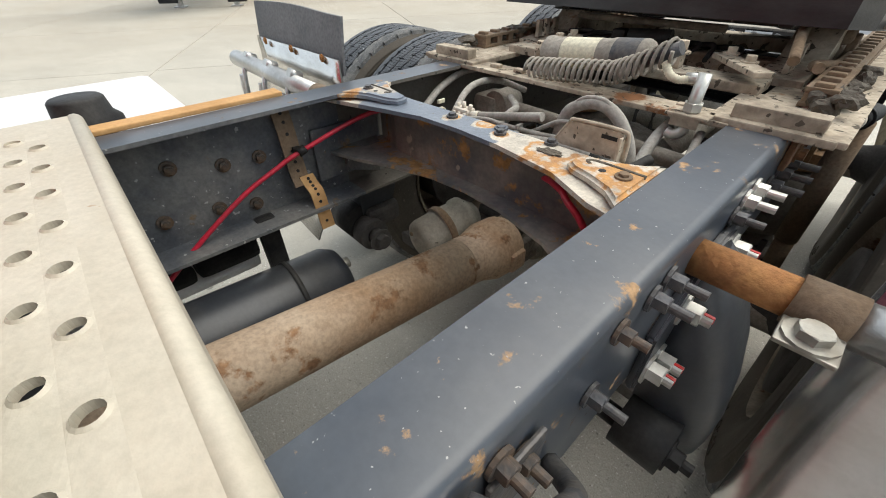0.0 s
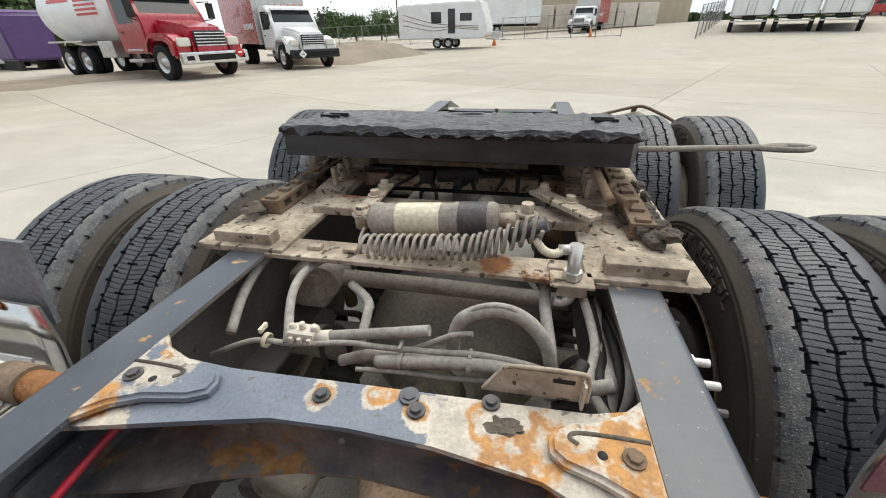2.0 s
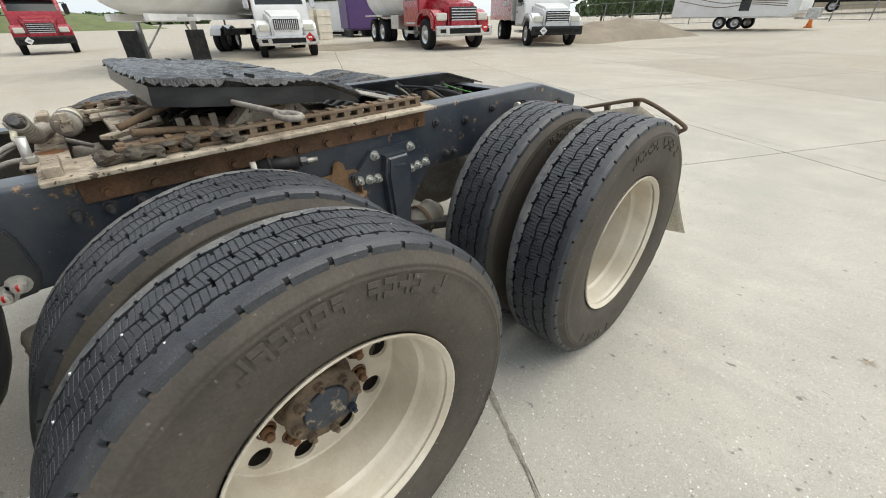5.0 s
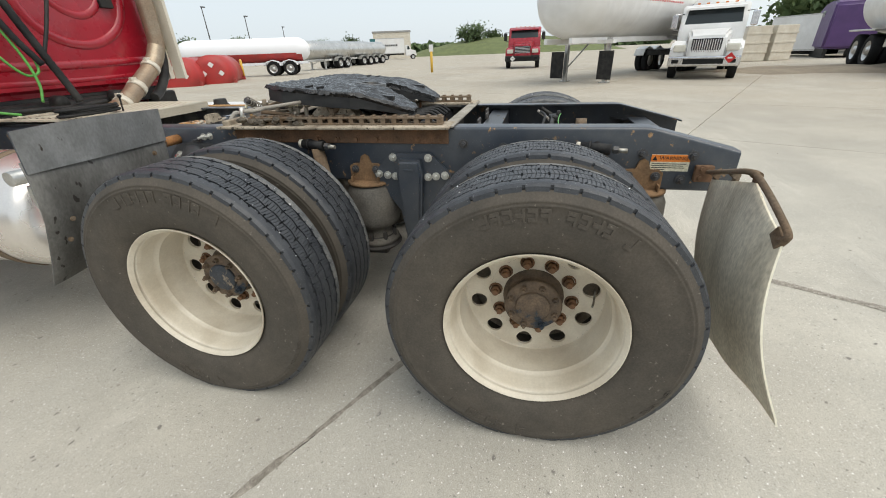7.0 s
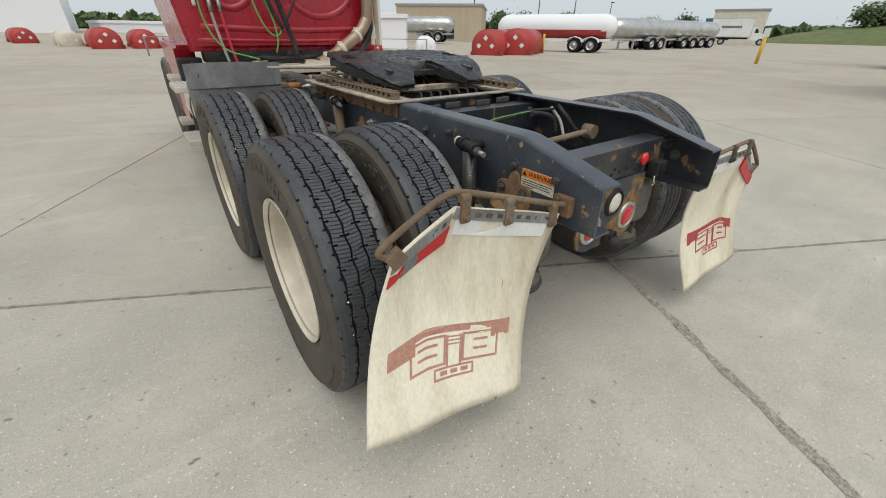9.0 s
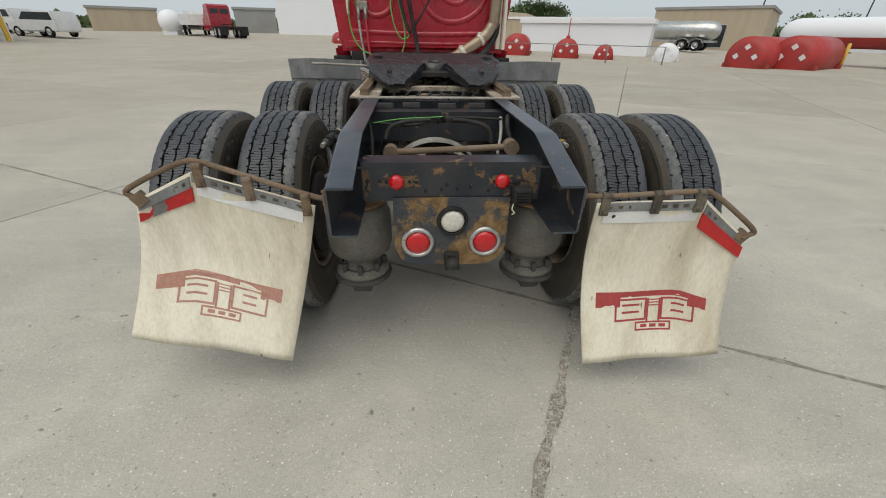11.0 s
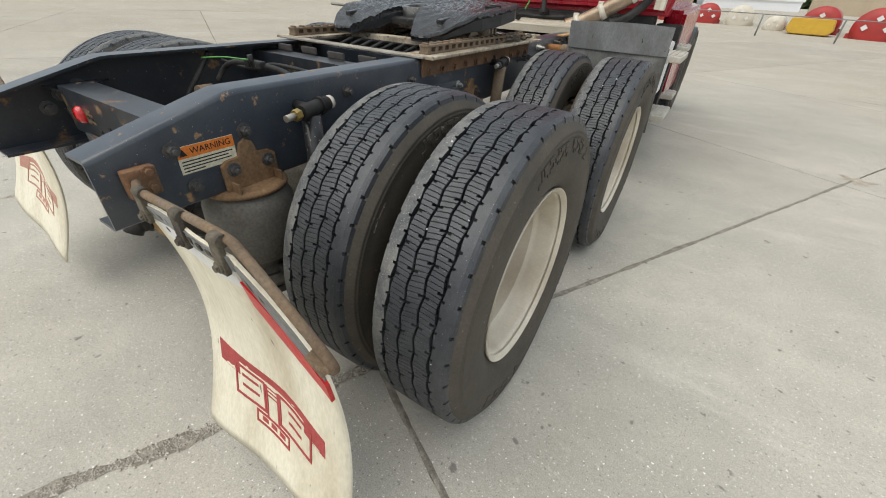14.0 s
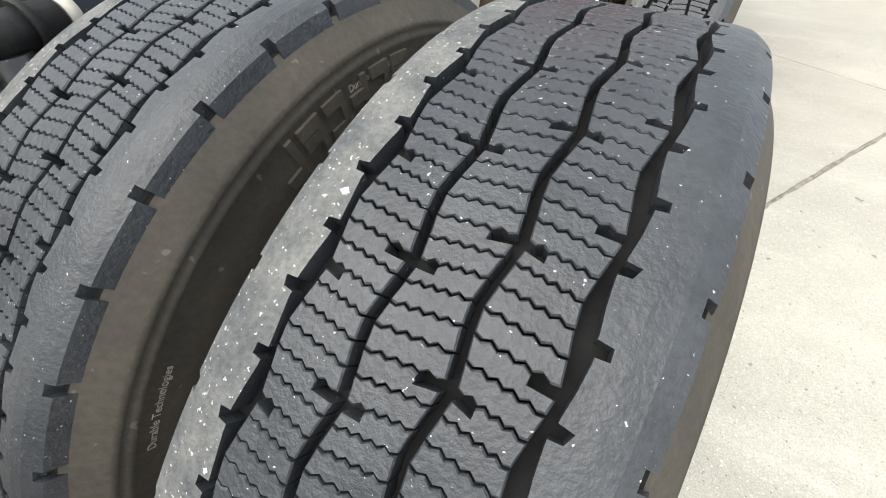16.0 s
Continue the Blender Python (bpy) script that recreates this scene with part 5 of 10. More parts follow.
for s in (-1, 1):
    bm = B()
    g = 0.033 if s > 0 else 0.0
    poly = [(s * 0.337, 1.885), (s * 0.312, 1.908), (s * 0.285, 1.922), (s * 0.255, 1.930), (s * 0.236 - g, 1.940), (s * 0.227 - g, 1.955), (s * 0.228 - g, 1.972), (s * 0.242 - g * 0.7, 1.984), (s * 0.275, 1.994), (s * 0.31, 2.010), (s * 0.337, 2.036)]
    prism(bm, poly, "z", 1.0135, 1.0255)
    bmesh.ops.bevel(bm, geom=[e for e in bm.edges if all(v.co.z > 1.02 for v in e.verts)], offset=0.005, segments=3, affect="EDGES")
    smooth(bm, 50)
    gus = part("end_gusset", bm, M["cross"], xm)
    # a dark curved tube stands in for the shade inside the sunken slot
    bm = B()
    tube(bm, [(s * 0.333, 1.944, 1.0245), (s * 0.29, 1.944, 1.0245), (s * 0.257, 1.946, 1.0245), (s * 0.249, 1.953, 1.0245), (s * 0.257, 1.960, 1.0245)], 0.0032, 8)
    part("slot_edge", bm, M["mud"], gus, "dark curve in place of the sunken slot's shade")
    bm = B()
    hexbolt(bm, (s * 0.312, 1.967, 1.0245), (0, 0, 1), 0.0078, 0.005)
    part("bolt", bm, M["brownrust"] if s < 0 else M["boltdark"], gus)
    bm = B()
    lathe(bm, [(0.0, 0.0006), (0.005, 0.0006), (0.0055, 0.0)], (s * 0.281, 1.968, 1.0255), (0, 0, 1), 14)
    part("drilled_hole", bm, M["ink"], gus)
    bm = B()
    prism(bm, [(s * 0.418, 1.90), (s * 0.34, 1.93), (s * 0.34, 1.945), (s * 0.418, 2.02)], "z", 0.80, 0.87)
    part("lower_gusset", bm, M["frame_in"], xm)
bm = B()
for x, y, z in ((0.052, 1.945, 1.0155), (-0.072, 1.945, 1.0155), (-0.16, 1.916, 1.0145)):
    hexbolt(bm, (x, y, z), (0, 0, 1), 0.0074, 0.006)
parts("bolt", bm, M["boltdark"], xm)
bm = B()
hexbolt(bm, (-0.058, 1.926, 1.0155), (0, 0, 1), 0.0085, 0.003)
parts("flat_bolt", bm, M["frame"], xm)
bm = B()
for v in bmesh.ops.create_icosphere(bm, subdivisions=3, radius=1.0)["verts"]:
    k_ = 1 + 0.6 * noise.noise(v.co * 2.1) + 0.3 * noise.noise(v.co * 6.0)
    v.co = Vector((-0.178, 1.944, 1.0135)) + Vector((v.co.x * 0.021, v.co.y * 0.012, v.co.z * 0.004)) * k_
part("grease_lump", bm, M["mud"], xm)

# ---- suspension ----


def bolts(points, d, par, r=0.013, h=0.016, stud=0.012, m="bolt", name="bolt"):
    for p in points:
        bm = B()
        hexbolt(bm, (0, 0, 0), d, r, h, True, stud)
        ob = part(name, bm, M[m], par)
        ob.location = p


def hanger(s, y):
    """A cast equaliser hanger bolted to the rail's outer face."""
    bm = B()
    x0, x1 = s * 0.432, s * 0.452
    prism(bm, [(y - 0.10, 0.90), (y + 0.10, 0.90), (y + 0.20, 0.80), (y + 0.19, 0.765), (y + 0.07, 0.60), (y + 0.05, 0.45), (y - 0.05, 0.45), (y - 0.07, 0.60), (y - 0.19, 0.765), (y - 0.20, 0.80)], "x", min(x0, x1), max(x0, x1))
    x2 = s * 0.50
    poly = [(y - 0.055, 0.875), (y + 0.055, 0.875), (y + 0.065, 0.80), (y + 0.05, 0.60), (y + 0.035, 0.45), (y - 0.035, 0.45), (y - 0.05, 0.60), (y - 0.065, 0.80)]
    prism(bm, poly, "x", min(x1, x2), max(x1, x2))
    edges = [e for e in bm.edges if all(abs(abs(v.co.x) - 0.50) < 1e-4 for v in e.verts)]
    bmesh.ops.bevel(bm, geom=edges, offset=0.014, segments=3, affect="EDGES")
    h = part("hanger", bm, M["frame"], truck, "cast dark blue-grey suspension hanger")
    bolts([(s * 0.453, y + dy, z) for dy, z in ((-0.09, 0.88), (0.09, 0.88), (0.17, 0.795), (0.125, 0.79), (0.085, 0.785), (-0.085, 0.785), (-0.125, 0.79), (-0.17, 0.795))], (s, 0, 0), h, m="zinc")
    bm = B()
    box(bm, (s * 0.501, y, 0.83), (0.004, 0.05, 0.009), 0.002)
    parts("cast_mark", bm, M["frame"], h)
    bm = B()
    cyl(bm, (s * 0.36, y, 0.47), (s * 0.48, y, 0.47), 0.045, seg=20)
    hexbolt(bm, (s * 0.48, y, 0.47), (s, 0, 0), 0.024, 0.022, True, 0.02)
    part("pivot", bm, M["dusty"], h)
    bm = B()
    cyl(bm, (s * 0.40, y + 0.03, 0.45), (s * 0.44, y - 0.12, 0.40), 0.02, seg=12)
    box(bm, (s * 0.42, y - 0.09, 0.42), (0.10, 0.16, 0.03), 0.01)
    part("lower_link", bm, M["dusty"], h)
    return h


for s in (-1, 1):
    hanger(s, 0.615)
    bolts([(s * 0.431, 0.355, 0.945), (s * 0.431, 0.17, 0.93), (s * 0.431, -0.02, 0.955), (s * 0.431, -0.43, 0.91), (s * 0.431, -0.63, 0.905), (s * 0.431, -0.60, 0.80), (s * 0.431, 0.30, 0.80), (s * 0.431, 0.25, 0.795)], (s, 0, 0), truck, 0.014, 0.016, 0.012, "boltdark")


def airbag(s, y, base=0.39):
    bm = B()
    lathe(bm, [(0.06, 0.0), (0.105, 0.0), (0.118, 0.012), (0.118, 0.03), (0.085, 0.05), (0.08, 0.075), (0.085, 0.10), (0.105, 0.105), (0.128, 0.125), (0.138, 0.16), (0.138, 0.24), (0.135, 0.30), (0.12, 0.335), (0.095, 0.35), (0.06, 0.352)], (s * 0.385, y, base), (0, 0, 1), 36)
    b = part("air_bag", bm, M["airbag"], truck, "dusty rubber air spring")
    bm = B()
    lathe(bm, [(0.02, 0.0), (0.128, 0.0), (0.13, 0.010), (0.10, 0.016), (0.095, 0.06), (0.08, 0.06)], (s * 0.385, y, base - 0.012), (0, 0, 1), 32)
    pi_ = part("piston", bm, M["drum"], b)
    bm = B()
    for k in range(8):
        a = math.pi * 2 * k / 8
        box(bm, (s * 0.385 + 0.098 * math.cos(a), y + 0.098 * math.sin(a), base + 0.04), (0.02, 0.02, 0.075), 0.005)
    parts("piston_rib", bm, M["drum"], pi_)
    bm = B()
    prism(bm, [(y - 0.085, base + 0.352), (y - 0.085, base + 0.44), (y - 0.068, base + 0.452), (y - 0.03, base + 0.455), (y - 0.018, base + 0.49), (y, base + 0.50), (y + 0.018, base + 0.49), (y + 0.03, base + 0.455), (y + 0.068, base + 0.452), (y + 0.085, base + 0.44), (y + 0.085, base + 0.352)], "x", min(s * 0.432, s * 0.444), max(s * 0.432, s * 0.444))
    lathe(bm, [(0.0, 0.012), (0.112, 0.012), (0.124, 0.006), (0.126, -0.004), (0.11, -0.008)], (s * 0.385, y, base + 0.352), (0, 0, 1), 32)
    for dy in (-0.07, 0.07):
        box(bm, (s * 0.462, y + dy, base + 0.375), (0.036, 0.007, 0.035), 0.002)
    tb = part("top_bracket", bm, M["tanbrown"], b, "tan-brown rusty air spring bracket")
    bolts([(s * 0.4445, y + dy, base + 0.425) for dy in (-0.055, 0.055)], (s, 0, 0), tb, 0.013, 0.012, 0.014, "boltdark")
    return b


for s in (-1, 1):
    airbag(s, -0.44)
    airbag(s, 0.86)
    # trailing arms under the axles
    for y in (0.0, 1.32):
        bm = B()
        pts = [(y + 0.52, 0.50), (y + 0.30, 0.44), (y, 0.36), (y - 0.25, 0.355), (y - 0.52, 0.365)]
        poly = pts + [(a, z - 0.045) for a, z in pts[::-1]]
        prism(bm, poly, "x", s * 0.385 - 0.04, s * 0.385 + 0.04)
        bmesh.ops.bevel(bm, geom=bm.edges[:], offset=0.006, segments=1, affect="EDGES")
        part("trailing_arm", bm, M["drum"], truck)
        bm = B()
        for dy in (-0.06, 0.06):
            tube(bm, [(s * 0.335, y + dy, 0.35), (s * 0.335, y + dy, 0.52), (s * 0.345, y + dy * 0.9, 0.565), (s * 0.385, y + dy * 0.6, 0.58), (s * 0.425, y + dy * 0.9, 0.565), (s * 0.435, y + dy, 0.52), (s * 0.435, y + dy, 0.35)], 0.012, 8)
        box(bm, (s * 0.385, y, 0.40), (0.13, 0.18, 0.04), 0.01)
        part("axle_clamp", bm, M["drum"], truck)


def shock(s, y0, y1, worn):
    bm = B()
    cyl(bm, (s * 0.497, y0 + 0.09, 0.93), (s * 0.50, y1, 0.55), 0.030, seg=20)
    cyl(bm, (s * 0.50, y1, 0.56), (s * 0.505, y1 - 0.02, 0.40), 0.026, seg=20)
    sh = part("shock_absorber", bm, M["blackpaint"] if worn else M["brownrust"], truck, "black shock absorber" if worn else "tan rusty shock absorber")
    bm = B()
    cyl(bm, (s * 0.432, y0 + 0.09, 0.946), (s * 0.50, y0 + 0.09, 0.946), 0.016, seg=12)
    cyl(bm, (s * 0.487, y0 + 0.165, 0.948), (s * 0.508, y0 + 0.045, 0.943), 0.023, seg=20)
    cyl(bm, (s * 0.492, y0 + 0.135, 0.947), (s * 0.494, y0 + 0.125, 0.947), 0.028, seg=20)
    part("top_bush", bm, M["black"], sh)
    bm = B()
    p, d = Vector((s * 0.510, y0 + 0.04, 0.943)), Vector((s * 0.17, -0.98, -0.03))
    cyl(bm, p, p + d * 0.06, 0.010, seg=12)
    part("stud", bm, M["bolt"], sh)
    bm = B()
    hexbolt(bm, p + d * 0.004, d, 0.0175, 0.018, False)
    part("nut", bm, mat("brass_nut", (0.55, 0.40, 0.13), (0.42, 0.3, 0.1), 0.35, metal=0.8, scale=30, bump=0.05) if worn and s > 0 else M["boltdark"], sh)
    bm = B()
    cyl(bm, (s * 0.484, y0 + 0.183, 0.949), (s * 0.487, y0 + 0.167, 0.949), 0.021, seg=18)
    part("washer", bm, M["cream"], sh)
    return sh


for s in (-1, 1):
    shock(s, -0.33, -0.25, True)
    shock(s, 0.99, 1.03, False)

# front spring hanger on the rail, left and right
for s in (-1, 1):
    bm = B()
    prev = None
    for z, y0, y1, x1 in ((0.925, 1.835, 1.92, 0.452), (0.90, 1.815, 1.935, 0.474), (0.86, 1.805, 1.95, 0.502), (0.80, 1.805, 1.962, 0.528), (0.73, 1.82, 1.968, 0.548), (0.66, 1.84, 1.968, 0.56), (0.60, 1.86, 1.965, 0.562), (0.555, 1.885, 1.955, 0.558), (0.535, 1.905, 1.94, 0.55)):
        cy, hy, cx = (y0 + y1) / 2, (y1 - y0) / 2, 0.437
        ring = []
        for k in range(17):
            a = math.pi * k / 16
            ring.append(bm.verts.new((s * (cx + (x1 - cx) * math.sin(a) ** 0.6), cy - hy * math.copysign(abs(math.cos(a)) ** 0.75, math.cos(a)), z)))
        if prev:
            for k in range(17):
                bm.faces.new((prev[k], prev[(k + 1) % 17], ring[(k + 1) % 17], ring[k])).smooth = k < 16
        else:
            bm.faces.new(ring)
        prev = ring
    bm.faces.new(prev)
    bmesh.ops.recalc_face_normals(bm, faces=bm.faces)
    h = part("front_hanger", bm, M["casting"], truck, "smooth black cast spring hanger")
    bm = B()
    prism(bm, [(1.735, 0.93), (1.86, 0.945), (1.97, 0.93), (2.045, 0.86), (2.045, 0.745), (1.93, 0.735), (1.74, 0.755), (1.72, 0.80), (1.725, 0.90)], "x", min(s * 0.431, s * 0.445), max(s * 0.431, s * 0.445))
    bmesh.ops.bevel(bm, geom=bm.edges[:], offset=0.004, segments=2, affect="EDGES")
    part("flange", bm, M["casting"], h)
    bm = B()
    cyl(bm, (s * 0.44, 1.985, 0.60), (s * 0.525, 1.985, 0.60), 0.052, seg=28)
    cyl(bm, (s * 0.40, 1.985, 0.585), (s * 0.44, 1.985, 0.585), 0.02, seg=14)
    hexbolt(bm, (s * 0.527, 1.985, 0.585), (s, 0, 0), 0.02, 0.02, True, 0.02)
    part("bush", bm, M["black"], h)
    nuts = ((1.795, 0.888), (1.766, 0.792), (1.798, 0.775), (1.965, 0.868), (1.985, 0.775), (2.018, 0.78))
    bolts([(s * 0.4455, yy, zz) for yy, zz in nuts], (s, 0, 0), h, 0.0165, 0.022, 0.016, "zinc", "zinc_nut")
    for yy, zz in nuts:
        bm = B()
        box(bm, (s * 0.4765, yy, zz + 0.004), (0.016, 0.006, 0.012), 0.002)
        part("paint_mark", bm, M["redtape"], h)
    bolts([(s * 0.431, 1.749, 0.972), (s * 0.431, 1.79, 0.968)], (s, 0, 0), truck, 0.012, 0.016, 0.026, "zinc")
    bolts([(s * 0.431, 1.825, 0.955), (s * 0.431, 2.075, 0.985), (s * 0.431, 2.112, 0.98), (s * 0.431, 2.205, 0.90)], (s, 0, 0), truck, 0.0105, 0.016, 0.026, "boltdark")
    bolts([(s * 0.431, 2.185, 0.985), (s * 0.431, 2.36, 0.985), (s * 0.431, 2.33, 0.95)], (s, 0, 0), truck, 0.0095, 0.012, 0.018, "boltrust")
    bm = B()
    tube(bm, [(s * 0.438, 2.40, 0.99), (s * 0.47, 2.38, 0.985), (s * 0.48, 2.33, 0.94), (s * 0.47, 2.29, 0.88), (s * 0.438, 2.27, 0.85)], 0.012, 8)
    box(bm, (s * 0.436, 2.34, 0.93), (0.006, 0.07, 0.08), 0.003)
    part("loop_bracket", bm, M["boltdark"], truck)
    bolts([(s * 0.431, 1.60 - 0.07 * k, 0.925) for k in range(3)], (s, 0, 0), truck, 0.012, 0.02, 0.035, "boltdark")

# torque rods, brake chambers and cross tubes
bm = B()
tube(bm, [(-0.25, -0.16, 0.865), (0.0, -0.20, 0.885), (0.30, -0.24, 0.91)], 0.0145, 12)
for p in ((-0.25, -0.16, 0.865), (0.30, -0.24, 0.91)):
    cyl(bm, (p[0], p[1] - 0.03, p[2]), (p[0], p[1] + 0.03, p[2]), 0.034, seg=16)
part("torque_rod", bm, M["brownrust"], truck, "brown rusty torque rod across the frame")
bm = B()
tube(bm, [(0.26, 1.52, 0.90), (0.0, 1.50, 0.885), (-0.30, 1.49, 0.87)], 0.020, 12)
cyl(bm, (0.27, 1.48, 0.905), (0.27, 1.56, 0.905), 0.042, seg=18)
box(bm, (0.31, 1.52, 0.88), (0.09, 0.10, 0.10), 0.02)
part("torque_rod", bm, M["dusty"], truck)
for s in (-1, 1):
    for y, z, x in ((1.747, 0.53, 0.30), (0.38, 0.44, 0.33)):
        bm = B()
        d = Vector((s * 0.10, 0.98, -0.10)).normalized()
        lathe(bm, [(0.0, 0.118), (0.016, 0.118), (0.018, 0.112), (0.05, 0.108), (0.066, 0.098), (0.071, 0.080), (0.072, 0.024), (0.079, 0.020), (0.079, 0.0), (0.073, -0.004), (0.072, -0.06), (0.079, -0.064), (0.079, -0.084), (0.068, -0.095), (0.04, -0.13), (0.0, -0.14)], (s * x, y, z), d, 32)
        ch = part("brake_chamber", bm, M["chamber"], truck, "round dusty grey-beige brake chamber")
        bm = B()
        lathe(bm, [(0.0802, -0.003), (0.083, 0.0), (0.083, 0.020), (0.0802, 0.023)], (s * x, y, z), d, 32)
        box(bm, Vector((s * x - 0.087, y, z)) + d * 0.01, (0.014, 0.026, 0.02), 0.003)
        part("clamp_band", bm, M["brownrust"], ch)
        u, v, _ = frame_of(d)
        bm = B()
        box(bm, (0, 0, 0), (0.020, 0.0012, 0.026), 0.0, Matrix.Translation(Vector((s * x, y, z)) + d * 0.1085 + Vector((-0.040, 0, 0.012))) @ pose(0, 0, 0, -6, 0, s * -6))
        part("sticker", bm, M["labelwhite"], ch)
        bm = B()
        cyl(bm, Vector((s * x, y, z)) + d * 0.104 + u * 0.035, Vector((s * x, y, z)) + d * 0.116 + u * 0.035, 0.007, seg=8)
        part("plug", bm, M["brownrust"], ch)
# exhaust-side bush of the axle arm
bm = B()
cyl(bm, (0.385, 1.965, 0.565), (0.47, 1.965, 0.565), 0.050, seg=24)
cyl(bm, (0.355, 1.965, 0.565), (0.385, 1.965, 0.565), 0.026, seg=16)
hexbolt(bm, (0.355, 1.965, 0.565), (-1, 0, 0), 0.024, 0.022)
box(bm, (0.44, 1.90, 0.60), (0.06, 0.12, 0.07), 0.02)
part("spring_eye", bm, M["drum"], truck)
# middle crossmembers
for y, z0, z1 in ((0.62, 0.80, 0.985), (0.25, 0.83, 0.985)):
    bm = B()
    prism(bm, [(y - 0.05, z1), (y + 0.05, z1), (y + 0.05, z1 - 0.008), (y - 0.042, z1 - 0.008), (y - 0.042, z0 + 0.008), (y + 0.05, z0 + 0.008), (y + 0.05, z0), (y - 0.05, z0)], "x", -0.42, 0.42)
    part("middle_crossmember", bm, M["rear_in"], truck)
bm = B()
for k, (x, dy) in enumerate(((-0.30, 0), (-0.15, 0.02), (0.05, 0), (0.22, 0.02))):
    box(bm, (x, 0.30 + dy, 1.0), (0.10, 0.012, 0.03), 0.006)
parts("lightening_plate", bm, M["drum"], truck)

# brackets and bolts on the inner faces
bolts([(0.4215, 2.30, 0.905), (0.4215, 2.34, 0.81), (0.4215, 2.45, 0.82), (0.4215, 2.26, 0.79), (0.4215, 2.22, 0.90), (0.4215, 2.40, 0.93)], (-1, 0, 0), truck, 0.0105, 0.010, 0.006, "boltrust")
def holed_strap(pts, w, holes):
    """A flat steel strap along the points (in one x-z plane) with punched holes along its middle."""
    bm = B()
    P = curve_points(pts, 6)
    rows = []
    for i, p in enumerate(P):
        d = (P[min(i + 1, len(P) - 1)] - P[max(i - 1, 0)]).normalized()
        nrm = d.cross(Vector((0, 1, 0))).normalized() * 0.002
        rows.append([bm.verts.new(p + Vector((0, dy, 0)) + q * nrm) for q in (1, -1) for dy in ((-w / 2, w / 2) if q > 0 else (w / 2, -w / 2))])
    for A, C in zip(rows, rows[1:]):
        for k in range(4):
            bm.faces.new((A[k], A[(k + 1) % 4], C[(k + 1) % 4], C[k]))
    bm.faces.new(rows[0]), bm.faces.new(rows[-1][::-1])
    bmesh.ops.recalc_face_normals(bm, faces=bm.faces)
    spots = B()
    for k in range(holes):
        i = int((k + 0.7) / (holes + 0.4) * (len(P) - 1))
        d = (P[min(i + 1, len(P) - 1)] - P[max(i - 1, 0)]).normalized()
        nrm = d.cross(Vector((0, 1, 0))).normalized()
        cyl(spots, P[i] - nrm * 0.0026, P[i] + nrm * 0.0026, 0.0042, seg=10)
    return bm, spots


bm, spots = holed_strap([(0.414, 2.15, 1.0), (0.402, 2.15, 0.96), (0.396, 2.15, 0.90), (0.392, 2.15, 0.85), (0.378, 2.15, 0.815)], 0.042, 7)
st = part("strap_bracket", bm, M["brownrust"], truck, "dark rusty perforated strap with a hose clip")
parts("strap_hole", spots, M["ink"], st)
bm = B()
lathe(bm, [(0.0075, -0.010), (0.0100, -0.010), (0.0100, 0.010), (0.0075, 0.010)], (0.366, 2.137, 0.906), (0.05, 0.9, -0.38), 18)
box(bm, (0.384, 2.140, 0.906), (0.022, 0.018, 0.008), 0.002)
part("hose_clip", bm, M["black"], st)
bm, spots = holed_strap([(0.385, 2.135, 0.835), (0.375, 2.13, 0.81), (0.358, 2.128, 0.795), (0.350, 2.127, 0.755), (0.342, 2.125, 0.695)], 0.036, 8)
st = part("rusty_strap", bm, M["tanrust"], truck, "short bent perforated orange rusty strap")
parts("strap_hole", spots, M["ink"], st)
bm = B()
box(bm, (0.412, 1.99, 0.86), (0.012, 0.20, 0.14), 0.004)
for y in (1.94, 1.99):
    hexbolt(bm, (0.406, y, 0.825), (-1, 0, 0), 0.024, 0.014, False)
part("gusset_bracket", bm, M["frame_in"], truck)

# black air tank with strap
bm = B()
lathe(bm, [(0.0, -0.02), (0.05, -0.015), (0.085, 0.0), (0.10, 0.03), (0.10, 1.1), (0.085, 1.13), (0, 1.15)], (0.30, 2.14, 0.55), (0.02, 1, 0.04), 32)
at = part("air_tank", bm, M["casting"], truck, "black cylindrical air tank")
for d in (0.13, 0.55):
    bm = B()
    lathe(bm, [(0.1005, -0.006), (0.104, -0.006), (0.104, 0.006), (0.1005, 0.006)], (0.30 + 0.02 * d, 2.14 + d, 0.55 + 0.04 * d), (0.02, 1, 0.04), 32)
    part("strap", bm, M["black"], at)
bm = B()
cyl(bm, (0.29, 2.115, 0.60), (0.29, 2.14, 0.60), 0.016, seg=8)
part("plug", bm, M["bolt"], at)
bm = B()
box(bm, (0.40, 2.26, 0.66), (0.035, 0.05, 0.20), 0.01)
box(bm, (0.50, 2.36, 0.66), (0.10, 0.16, 0.08), 0.02)
box(bm, (0.52, 2.50, 0.63), (0.09, 0.12, 0.06), 0.02)
parts("tank_bracket", bm, M["black"], truck)

# ---- hoses and looms ----


def hose(pts, r, m, label="", name="hose", ribs=0.0, seg=10, n=8):
    bm = B()
    tube(bm, pts, r, seg, True, n, ribs)
    return part(name, bm, M[m], truck, label)


